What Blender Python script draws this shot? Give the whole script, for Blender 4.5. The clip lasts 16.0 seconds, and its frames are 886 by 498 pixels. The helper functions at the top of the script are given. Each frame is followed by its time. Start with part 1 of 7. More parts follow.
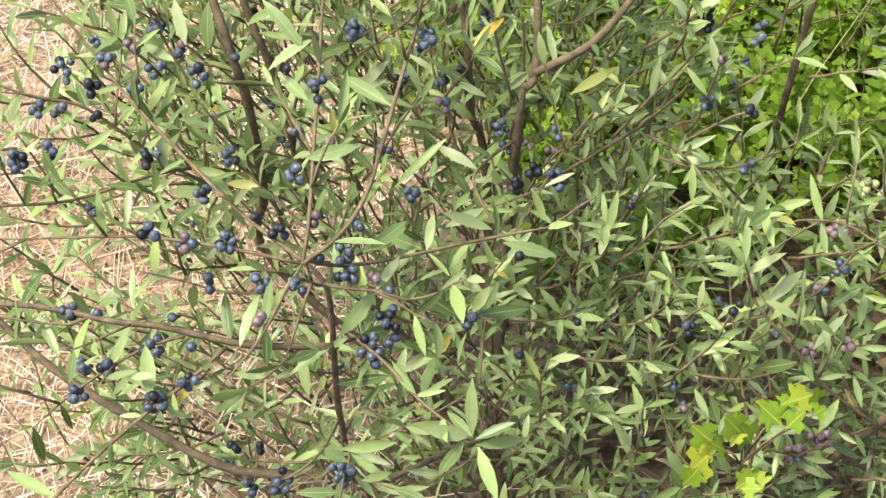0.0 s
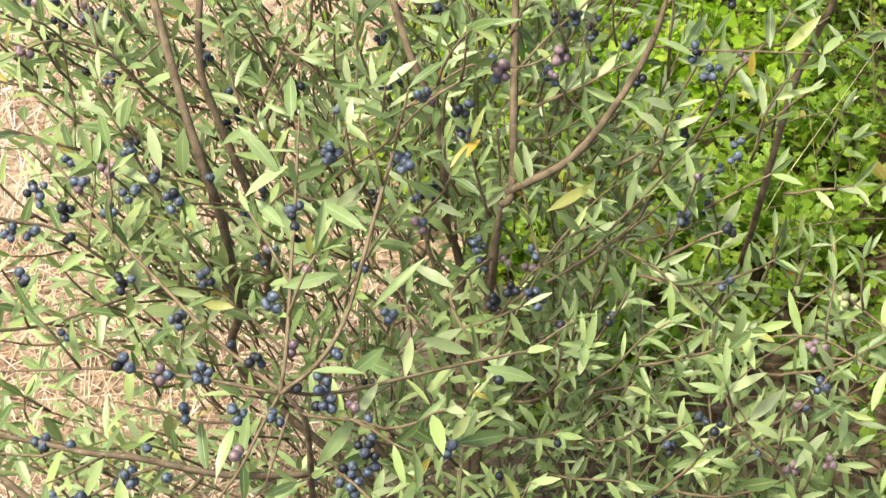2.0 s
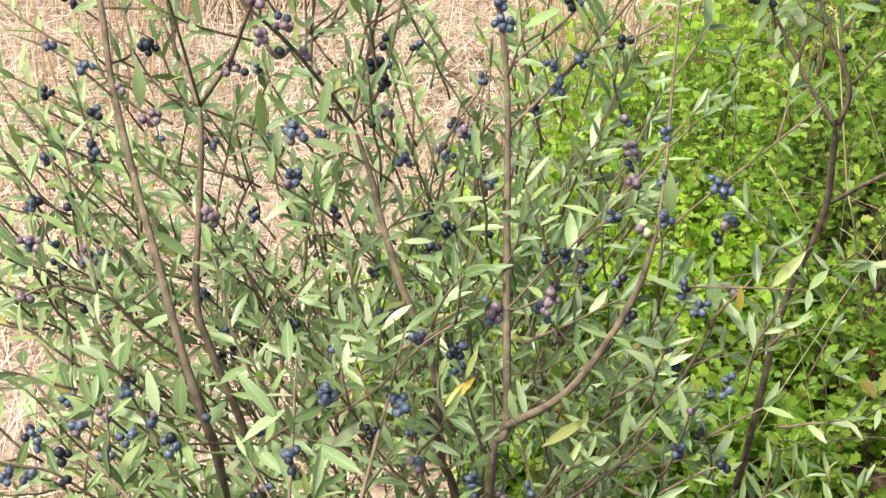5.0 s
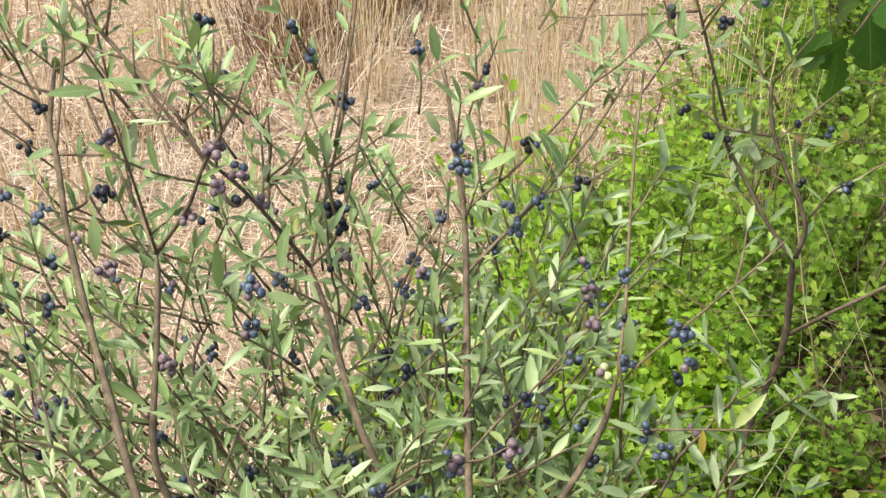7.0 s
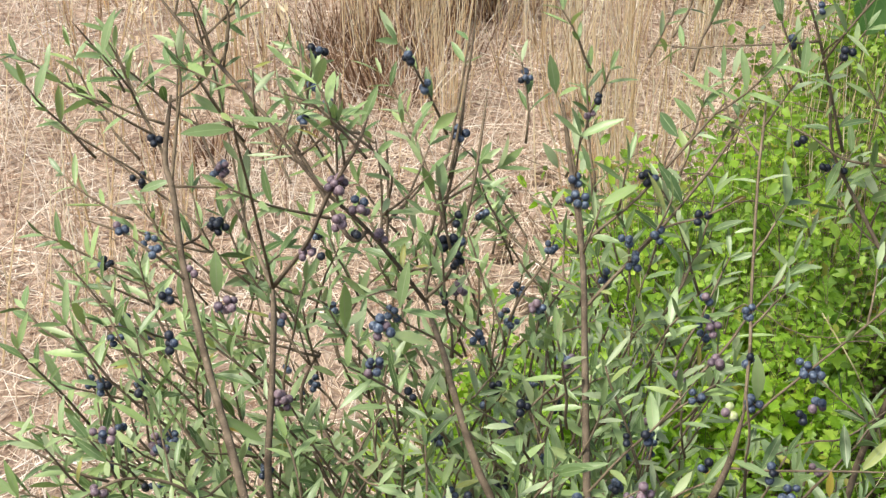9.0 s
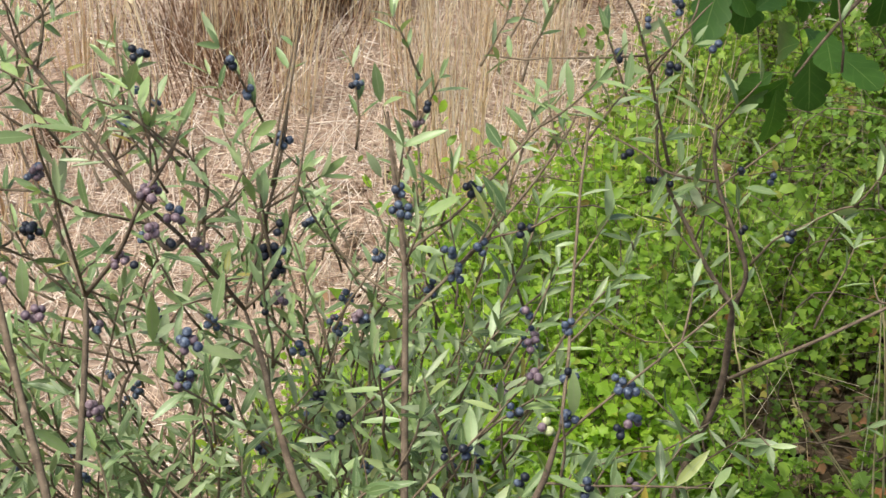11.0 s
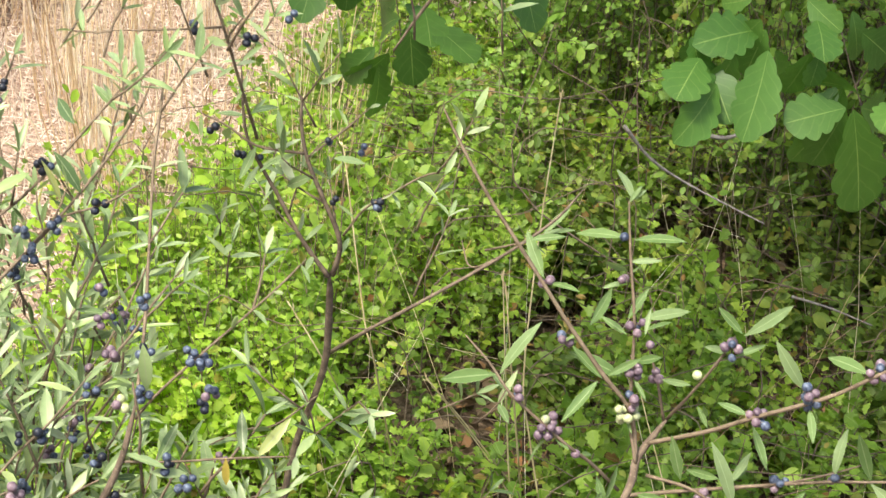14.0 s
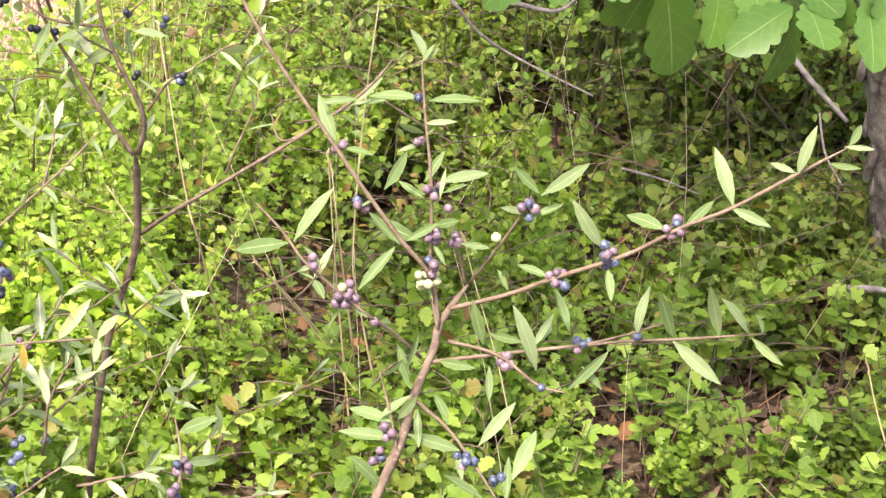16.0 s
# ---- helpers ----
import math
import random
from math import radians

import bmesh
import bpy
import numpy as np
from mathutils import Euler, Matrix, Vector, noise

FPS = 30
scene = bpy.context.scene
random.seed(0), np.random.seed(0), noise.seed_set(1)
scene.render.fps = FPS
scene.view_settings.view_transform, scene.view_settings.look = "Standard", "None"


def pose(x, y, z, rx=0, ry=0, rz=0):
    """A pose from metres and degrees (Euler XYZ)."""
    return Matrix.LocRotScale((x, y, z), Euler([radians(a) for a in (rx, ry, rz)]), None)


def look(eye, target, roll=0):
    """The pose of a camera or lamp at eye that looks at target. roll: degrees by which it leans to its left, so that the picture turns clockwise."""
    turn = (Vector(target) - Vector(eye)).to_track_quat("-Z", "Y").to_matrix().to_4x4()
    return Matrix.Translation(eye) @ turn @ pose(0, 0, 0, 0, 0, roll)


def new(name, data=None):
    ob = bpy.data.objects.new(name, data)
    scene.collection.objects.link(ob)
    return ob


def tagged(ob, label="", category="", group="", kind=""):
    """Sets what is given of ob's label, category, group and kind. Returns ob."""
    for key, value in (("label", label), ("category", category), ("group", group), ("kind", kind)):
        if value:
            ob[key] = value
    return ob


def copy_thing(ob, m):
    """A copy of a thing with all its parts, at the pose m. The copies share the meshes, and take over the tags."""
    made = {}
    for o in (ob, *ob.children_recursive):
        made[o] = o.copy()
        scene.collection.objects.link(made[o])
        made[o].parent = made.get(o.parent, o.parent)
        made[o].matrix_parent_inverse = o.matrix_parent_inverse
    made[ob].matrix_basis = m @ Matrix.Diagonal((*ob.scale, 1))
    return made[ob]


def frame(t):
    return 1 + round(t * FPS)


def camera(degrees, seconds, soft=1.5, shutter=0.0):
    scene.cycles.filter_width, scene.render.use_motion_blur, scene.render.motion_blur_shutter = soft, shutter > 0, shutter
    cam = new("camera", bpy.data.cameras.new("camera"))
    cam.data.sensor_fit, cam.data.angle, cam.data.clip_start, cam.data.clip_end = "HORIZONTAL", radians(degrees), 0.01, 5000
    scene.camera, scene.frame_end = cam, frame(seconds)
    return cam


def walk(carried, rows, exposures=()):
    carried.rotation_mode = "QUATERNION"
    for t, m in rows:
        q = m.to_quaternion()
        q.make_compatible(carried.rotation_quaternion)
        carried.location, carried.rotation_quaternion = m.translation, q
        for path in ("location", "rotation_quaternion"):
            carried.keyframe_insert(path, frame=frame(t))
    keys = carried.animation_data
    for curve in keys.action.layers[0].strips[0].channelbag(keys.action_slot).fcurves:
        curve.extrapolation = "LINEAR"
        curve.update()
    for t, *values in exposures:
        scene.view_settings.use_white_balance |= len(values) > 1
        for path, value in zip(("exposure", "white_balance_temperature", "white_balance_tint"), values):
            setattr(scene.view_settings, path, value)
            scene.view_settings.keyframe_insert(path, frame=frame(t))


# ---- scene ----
cam = camera(30.93, 16.0, soft=1.4, shutter=0.2)
walk(cam, [
    (0.0, pose(0.0469, -0.0704, 1.4114, 50.383, -0.162, 2.535)),
    (0.5, pose(0.0466, -0.0727, 1.4143, 50.701, -0.359, 2.229)),
    (1.0, pose(0.0462, -0.0633, 1.4164, 51.4, -0.463, 1.978)),
    (1.5, pose(0.0426, -0.0499, 1.4199, 51.815, -0.637, 1.544)),
    (2.0, pose(0.0399, -0.0423, 1.4309, 53.194, -0.477, 1.412)),
    (2.5, pose(0.0407, -0.043, 1.4421, 55.121, -0.243, 1.446)),
    (3.0, pose(0.0433, -0.0435, 1.4461, 57.036, -0.145, 1.334)),
    (3.2, pose(0.0427, -0.043, 1.4486, 57.58, -0.089, 1.309)),
    (5.3, pose(0.0355, -0.0376, 1.4677, 61.207, -0.189, 0.448)),
    (5.5, pose(0.0373, -0.0363, 1.4723, 61.812, -0.224, 0.204)),
    (6.0, pose(0.0437, -0.0369, 1.4781, 63.055, -0.341, -0.167)),
    (6.5, pose(0.0423, -0.0293, 1.4805, 63.703, -0.398, -0.745)),
    (7.0, pose(0.0358, -0.0165, 1.4928, 63.99, -0.098, -0.923)),
    (7.5, pose(0.024, -0.0074, 1.4982, 64.692, 0.319, -0.737)),
    (8.0, pose(0.0, 0.0, 1.5, 64.998, 0.678, -0.316)),
    (8.2, pose(-0.012, 0.0028, 1.5011, 64.804, 0.783, 0.021)),
    (9.25, pose(-0.022, 0.0110, 1.5045, 64.25, 0.40, 0.80)),
    (10.3, pose(-0.008, 0.0195, 1.5078, 63.817, -0.884, -0.228)),
    (10.5, pose(-0.0003, 0.0239, 1.5098, 63.762, -1.444, -1.174)),
    (11.0, pose(0.0151, 0.0306, 1.5121, 64.051, -2.442, -3.204)),
    (11.5, pose(0.0262, 0.0321, 1.5155, 64.256, -3.081, -4.982)),
    (12.0, pose(0.0356, 0.0284, 1.5165, 64.803, -3.709, -6.917)),
    (12.5, pose(0.0441, 0.0242, 1.5132, 65.26, -4.0, -8.376)),
    (13.0, pose(0.0564, 0.0208, 1.513, 65.33, -4.166, -9.59)),
    (13.5, pose(0.084, 0.0189, 1.5081, 65.391, -4.561, -11.189)),
    (14.0, pose(0.1144, 0.0159, 1.4929, 64.721, -4.965, -13.902)),
    (14.5, pose(0.1344, 0.0148, 1.4807, 63.033, -4.584, -14.566)),
    (15.0, pose(0.1501, 0.0148, 1.4763, 61.922, -4.981, -15.886)),
    (15.5, pose(0.1589, 0.0177, 1.4726, 61.483, -5.497, -17.673)),
    (16.0, pose(0.1597, 0.0238, 1.4699, 61.243, -5.783, -19.314)),
], [(0.0, 1.05, 7250, 0), (1.5, 1.12, 7600, -3), (3.0, 1.22, 7080, 4), (5.5, 1.02, 6800, 0), (7.0, 0.86, 6850, -1), (8.0, 0.86, 6650, 0), (10.5, 0.43, 6500, 3), (11.5, 0.75, 6570, 3), (12.5, 0.94, 6540, 1), (13.0, 1.10, 6560, 2), (14.5, 1.36, 6920, 9), (16.0, 1.79, 6930, 22)])

# ---- light: bright overcast sky, soft sun from high on the left behind the camera ----
world = bpy.data.worlds.new("sky")
scene.world = world
world.use_nodes = True
wn = world.node_tree
sky = wn.nodes.new("ShaderNodeTexSky")
sky.sky_type = "NISHITA"
sky.sun_disc = False
SUN_EL, SUN_AZ = radians(60), radians(238)
sky.sun_elevation, sky.sun_rotation = SUN_EL, SUN_AZ
sky.air_density, sky.dust_density, sky.ozone_density = 1.0, 4.0, 0.6
wn.nodes["Background"].inputs["Strength"].default_value = 0.14
wn.links.new(sky.outputs[0], wn.nodes["Background"].inputs["Color"])
sun = new("sun", bpy.data.lights.new("sun", "SUN"))
sun.data.energy, sun.data.angle, sun.data.color = 3.2, radians(11), (1.0, 0.96, 0.88)
sun_way = Vector((math.sin(SUN_AZ) * math.cos(SUN_EL), math.cos(SUN_AZ) * math.cos(SUN_EL), math.sin(SUN_EL)))
sun.matrix_world = look(sun_way * 20, (0, 0, 0))

# ---- materials ----
rnd = random.Random(7)


def material(name, rough=0.6, spec=0.4):
    m = bpy.data.materials.new(name)
    m.use_nodes = True
    b = m.node_tree.nodes["Principled BSDF"]
    b.inputs["Roughness"].default_value = rough
    b.inputs["Specular IOR Level"].default_value = spec
    return m, m.node_tree, b


def node(nt, kind, **inputs):
    n = nt.nodes.new(kind)
    for key, value in inputs.items():
        n.inputs[key.replace("_", " ")].default_value = value
    return n


def ramp(nt, source, stops):
    r = nt.nodes.new("ShaderNodeValToRGB")
    while len(r.color_ramp.elements) < len(stops):
        r.color_ramp.elements.new(0.5)
    for e, (at, col) in zip(r.color_ramp.elements, stops):
        e.position, e.color = at, (*col, 1)
    nt.links.new(source, r.inputs[0])
    return r.outputs[0]


def mix(nt, fac, a, b, mode="MIX"):
    n = nt.nodes.new("ShaderNodeMix")
    n.data_type, n.blend_type = "RGBA", mode
    for sock, v in ((n.inputs[0], fac), (n.inputs[6], a), (n.inputs[7], b)):
        if hasattr(v, "is_linked"):
            nt.links.new(v, sock)
        elif isinstance(v, (int, float)):
            sock.default_value = v
        else:
            sock.default_value = (*v, 1)
    return n.outputs[2]


def noise_of(nt, scale, detail=3, vec=None):
    n = node(nt, "ShaderNodeTexNoise", Scale=scale, Detail=detail)
    co = nt.nodes.new("ShaderNodeTexCoord")
    nt.links.new(vec or co.outputs["Object"], n.inputs["Vector"])
    return n.outputs[0]


def leaf_material(name, stops, vein, single, rough=0.40, through_light=0.32, spec=0.5, rib_half=0.06, side_veins=0.0, rim=0.4, drift=0.0):
    """Leaf: a colour of its own each, paler midrib and rim, blotches, some light through it."""
    m, nt, b = material(name, rough, spec)
    if single:
        own = nt.nodes.new("ShaderNodeObjectInfo").outputs["Random"]
    else:
        own = nt.nodes.new("ShaderNodeNewGeometry").outputs["Random Per Island"]
    col = ramp(nt, own, stops)
    blot = noise_of(nt, 5 if single else 130, 2)
    col = mix(nt, 0.35, col, ramp(nt, blot, [(0.3, (0.55, 0.6, 0.5)), (0.7, (1, 1, 1))]), "MULTIPLY")
    if drift:  # whole plants differ from one another
        col = mix(nt, drift, col, ramp(nt, noise_of(nt, 8, 2), [(0.35, (0.74, 0.78, 0.66)), (0.52, (1, 1, 1)), (0.66, (1.30, 1.14, 0.95))]), "MULTIPLY")
    uv = nt.nodes.new("ShaderNodeUVMap")
    sep = nt.nodes.new("ShaderNodeSeparateXYZ")
    nt.links.new(uv.outputs[0], sep.inputs[0])
    rib = ramp(nt, sep.outputs[0], [(0.0, (rim, rim, rim)), (0.07, (0, 0, 0)), (0.5 - rib_half, (0, 0, 0)), (0.5, (1, 1, 1)), (0.5 + rib_half, (0, 0, 0)), (0.93, (0, 0, 0)), (1.0, (rim, rim, rim))])
    if side_veins:
        off = node(nt, "ShaderNodeMath")
        off.operation, off.inputs[1].default_value = "SUBTRACT", 0.5
        nt.links.new(sep.outputs[0], off.inputs[0])
        away = node(nt, "ShaderNodeMath")
        away.operation = "ABSOLUTE"
        nt.links.new(off.outputs[0], away.inputs[0])
        slope = node(nt, "ShaderNodeMath")
        slope.operation, slope.inputs[1].default_value = "MULTIPLY_ADD", -3.4
        nt.links.new(away.outputs[0], slope.inputs[0])
        along = node(nt, "ShaderNodeMath")
        along.operation, along.inputs[1].default_value = "MULTIPLY", side_veins
        nt.links.new(sep.outputs[1], along.inputs[0])
        nt.links.new(along.outputs[0], slope.inputs[2])
        turn = node(nt, "ShaderNodeMath")
        turn.operation = "FRACT"
        nt.links.new(slope.outputs[0], turn.inputs[0])
        col = mix(nt, ramp(nt, turn.outputs[0], [(0.0, (0.16, 0.16, 0.16)), (0.10, (0, 0, 0)), (0.9, (0, 0, 0)), (1.0, (0.16, 0.16, 0.16))]), col, vein)
    col = mix(nt, rib, col, vein)
    nt.links.new(col, b.inputs["Base Color"])
    bump = node(nt, "ShaderNodeBump", Strength=0.25, Distance=0.0008)
    nt.links.new(noise_of(nt, 14 if single else 420, 2), bump.inputs["Height"])
    nt.links.new(bump.outputs[0], b.inputs["Normal"])
    tr = nt.nodes.new("ShaderNodeBsdfTranslucent")
    nt.links.new(mix(nt, 1.0, col, (1.15, 1.2, 0.75), "MULTIPLY"), tr.inputs[0])
    ms = node(nt, "ShaderNodeMixShader", Fac=through_light)
    nt.links.new(b.outputs[0], ms.inputs[1])
    nt.links.new(tr.outputs[0], ms.inputs[2])
    nt.links.new(ms.outputs[0], nt.nodes["Material Output"].inputs[0])
    return m


SAGE = [(0.0, (0.078, 0.128, 0.044)), (0.22, (0.160, 0.234, 0.090)), (0.45, (0.262, 0.342, 0.168)), (0.7, (0.300, 0.398, 0.150)), (0.86, (0.36, 0.41, 0.265)), (0.985, (0.31, 0.38, 0.14)), (1.0, (0.36, 0.28, 0.06))]
PALE = [(0.0, (0.120, 0.195, 0.062)), (0.5, (0.158, 0.240, 0.084)), (1.0, (0.220, 0.290, 0.138))]
FRESH = [(0.0, (0.136, 0.240, 0.028)), (0.35, (0.212, 0.352, 0.041)), (0.7, (0.300, 0.445, 0.058)), (0.95, (0.38, 0.51, 0.10)), (0.97, (0.30, 0.30, 0.06)), (1.0, (0.22, 0.10, 0.04))]
DEEP = [(0.0, (0.105, 0.190, 0.026)), (0.5, (0.185, 0.325, 0.044)), (0.86, (0.27, 0.41, 0.075)), (0.97, (0.25, 0.33, 0.06)), (1.0, (0.28, 0.17, 0.06))]
leaf_sage = leaf_material("sage_leaf", SAGE, (0.30, 0.34, 0.19), False, 0.40, 0.24)
leaf_sage_one = leaf_material("sage_leaf_single", SAGE, (0.30, 0.34, 0.19), True, 0.40, 0.25)
leaf_pale = leaf_material("pale_leaf", PALE, (0.28, 0.36, 0.18), True, 0.5, 0.34, 0.3)
leaf_gold = leaf_material("yellowed_leaf", [(0.0, (0.48, 0.33, 0.05)), (1.0, (0.55, 0.44, 0.10))], (0.45, 0.3, 0.08), True)
leaf_fresh = leaf_material("undergrowth_leaf", FRESH, (0.24, 0.36, 0.09), False, 0.45, 0.56, 0.42, 0.03, 0.0, 0.1, 0.7)
leaf_fresh_one = leaf_material("seedling_leaf", FRESH, (0.26, 0.38, 0.10), True, 0.55, 0.45, 0.35, 0.03)
# a duller plant's green, its darkness also standing in for shade
DULL_SHADED = [(0.0, (0.085, 0.145, 0.018)), (0.4, (0.135, 0.215, 0.030)), (0.8, (0.195, 0.280, 0.050)), (0.95, (0.26, 0.29, 0.05)), (1.0, (0.27, 0.15, 0.05))]
BRIGHT = [(0.0, (0.175, 0.300, 0.028)), (0.35, (0.275, 0.450, 0.044)), (0.7, (0.380, 0.560, 0.066)), (0.95, (0.46, 0.60, 0.11)), (1.0, (0.40, 0.34, 0.08))]
SPINED = [(0.0, (0.125, 0.235, 0.030)), (0.4, (0.205, 0.350, 0.045)), (0.8, (0.285, 0.440, 0.066)), (1.0, (0.36, 0.48, 0.10))]
leaf_bright = leaf_material("bright_undergrowth_leaf", BRIGHT, (0.34, 0.46, 0.12), False, 0.45, 0.56, 0.42, 0.03, 0.0, 0.1, 0.6)
leaf_spiny = leaf_material("spiny_undergrowth_leaf", SPINED, (0.30, 0.42, 0.12), False, 0.42, 0.45, 0.45, 0.03, 0.0, 0.1, 0.5)
leaf_dull_shaded = leaf_material("dull_undergrowth_leaf", DULL_SHADED, (0.17, 0.24, 0.07), False, 0.5, 0.42, 0.35, 0.03, 0.0, 0.1, 0.8)
leaf_deep = leaf_material("thicket_leaf", DEEP, (0.16, 0.24, 0.06), False, 0.5, 0.45, 0.35, 0.03, 0.0, 0.1, 0.9)
leaf_oak = leaf_material("oak_leaf", [(0.0, (0.056, 0.140, 0.020)), (1.0, (0.098, 0.208, 0.034))], (0.22, 0.32, 0.09), True, 0.45, 0.36, 0.5, 0.018, 6.0, 0.0)
leaf_lime = leaf_material("lime_leaf", [(0.0, (0.19, 0.31, 0.034)), (0.6, (0.27, 0.38, 0.044)), (1.0, (0.36, 0.37, 0.05))], (0.44, 0.46, 0.12), True, 0.5, 0.40, 0.4, 0.02)
leaf_dead = leaf_material("litter_leaf", [(0.0, (0.07, 0.040, 0.022)), (0.5, (0.14, 0.088, 0.052)), (0.9, (0.25, 0.175, 0.115)), (1.0, (0.40, 0.17, 0.06))], (0.3, 0.2, 0.12), False, 0.8, 0.1)


def bark_material(name, dark, light, scale=90):
    m, nt, b = material(name, 0.85, 0.2)
    big = noise_of(nt, scale, 5)
    col = ramp(nt, big, [(0.3, dark), (0.7, light)])
    spots = noise_of(nt, scale * 5, 2)
    col = mix(nt, ramp(nt, spots, [(0.6, (0, 0, 0)), (0.72, (0.6, 0.6, 0.6))]), col, tuple(min(1, c * 1.7) for c in light))
    nt.links.new(col, b.inputs["Base Color"])
    bump = node(nt, "ShaderNodeBump", Strength=0.6, Distance=0.002)
    nt.links.new(big, bump.inputs["Height"])
    nt.links.new(bump.outputs[0], b.inputs["Normal"])
    return m


bark = bark_material("shrub_bark", (0.072, 0.052, 0.038), (0.180, 0.135, 0.098))
bark_young = bark_material("young_bark", (0.092, 0.066, 0.044), (0.205, 0.155, 0.108))
bark_shoot = bark_material("shoot_bark", (0.075, 0.066, 0.036), (0.16, 0.14, 0.075))
bark_grey = bark_material("grey_bark", (0.10, 0.088, 0.078), (0.24, 0.215, 0.19))
bark_oak = bark_material("oak_bark", (0.055, 0.045, 0.038), (0.20, 0.175, 0.15), 40)


def berry_material(name, skin, bloom, rough=0.42):
    m, nt, b = material(name, rough, 0.35)
    own = nt.nodes.new("ShaderNodeObjectInfo").outputs["Random"]
    n = noise_of(nt, 1.6, 3)
    f = ramp(nt, n, [(0.35, (0, 0, 0)), (0.65, (1, 1, 1))])
    col = mix(nt, f, skin, bloom)
    col = mix(nt, 1.0, col, ramp(nt, own, [(0.0, (0.65, 0.65, 0.7)), (1.0, (1.25, 1.25, 1.2))]), "MULTIPLY")
    nt.links.new(col, b.inputs["Base Color"])
    return m


berry_blue = berry_material("ripe_berry", (0.024, 0.033, 0.062), (0.105, 0.130, 0.190))
berry_dark = berry_material("black_berry", (0.007, 0.008, 0.014), (0.022, 0.026, 0.045), 0.5)
berry_purple = berry_material("ripening_berry", (0.105, 0.064, 0.084), (0.21, 0.155, 0.185))
berry_green = berry_material("unripe_berry", (0.27, 0.31, 0.14), (0.42, 0.43, 0.27))

straw_mat, nt, b = material("straw", 0.7, 0.25)
own = nt.nodes.new("ShaderNodeNewGeometry").outputs["Random Per Island"]
col = ramp(nt, own, [(0.0, (0.40, 0.25, 0.14)), (0.15, (0.66, 0.49, 0.31)), (0.45, (0.84, 0.68, 0.45)), (0.75, (0.90, 0.78, 0.59)), (1.0, (0.96, 0.89, 0.77))])
nt.links.new(mix(nt, 0.3, col, ramp(nt, noise_of(nt, 60, 3), [(0.3, (0.6, 0.55, 0.5)), (0.7, (1, 1, 1))]), "MULTIPLY"), b.inputs["Base Color"])

tr = nt.nodes.new("ShaderNodeBsdfTranslucent")
nt.links.new(col, tr.inputs[0])
ms = node(nt, "ShaderNodeMixShader", Fac=0.48)
nt.links.new(b.outputs[0], ms.inputs[1])
nt.links.new(tr.outputs[0], ms.inputs[2])
nt.links.new(ms.outputs[0], nt.nodes["Material Output"].inputs[0])

thatch_mat, nt, b = material("thatch", 0.8, 0.15)
own = nt.nodes.new("ShaderNodeNewGeometry").outputs["Random Per Island"]
col = ramp(nt, own, [(0.0, (0.27, 0.17, 0.12)), (0.15, (0.44, 0.31, 0.23)), (0.45, (0.64, 0.50, 0.395)), (0.85, (0.77, 0.645, 0.555)), (1.0, (0.88, 0.80, 0.74))])
nt.links.new(mix(nt, 0.4, col, ramp(nt, noise_of(nt, 3, 3), [(0.35, (0.74, 0.60, 0.50)), (0.5, (1, 1, 1)), (0.66, (1.04, 1.08, 1.14))]), "MULTIPLY"), b.inputs["Base Color"])

weed_mat, nt, b = material("dead_weed", 0.85, 0.2)
own = nt.nodes.new("ShaderNodeNewGeometry").outputs["Random Per Island"]
nt.links.new(ramp(nt, own, [(0.0, (0.085, 0.045, 0.028)), (0.6, (0.19, 0.105, 0.065)), (1.0, (0.38, 0.24, 0.15))]), b.inputs["Base Color"])

straw_one, nt, b = material("straw_stalk", 0.65, 0.25)
col = ramp(nt, noise_of(nt, 30, 3), [(0.3, (0.40, 0.31, 0.15)), (0.7, (0.58, 0.49, 0.29))])
nt.links.new(col, b.inputs["Base Color"])

soil, nt, b = material("soil_and_litter", 0.95, 0.1)
fine, coarse = noise_of(nt, 55, 8), noise_of(nt, 1.3, 3)
brown = ramp(nt, fine, [(0.3, (0.035, 0.022, 0.015)), (0.5, (0.085, 0.058, 0.040)), (0.72, (0.20, 0.145, 0.105))])
tan = ramp(nt, fine, [(0.3, (0.175, 0.115, 0.087)), (0.5, (0.32, 0.23, 0.18)), (0.7, (0.48, 0.37, 0.305))])
co = nt.nodes.new("ShaderNodeTexCoord")
sep = nt.nodes.new("ShaderNodeSeparateXYZ")
nt.links.new(co.outputs["Object"], sep.inputs[0])
# dry meadow begins where y exceeds a slanting line
far = nt.nodes.new("ShaderNodeMath")
far.operation = "MULTIPLY_ADD"
nt.links.new(sep.outputs["X"], far.inputs[0])
far.inputs[1].default_value = -1.6
nt.links.new(sep.outputs["Y"], far.inputs[2])
edge = nt.nodes.new("ShaderNodeMath")
edge.operation = "MULTIPLY_ADD"
nt.links.new(coarse, edge.inputs[0])
edge.inputs[1].default_value = 1.6
nt.links.new(far.outputs[0], edge.inputs[2])
mask = node(nt, "ShaderNodeMapRange")
mask.inputs["From Min"].default_value, mask.inputs["From Max"].default_value = 1.9, 2.6
nt.links.new(edge.outputs[0], mask.inputs[0])
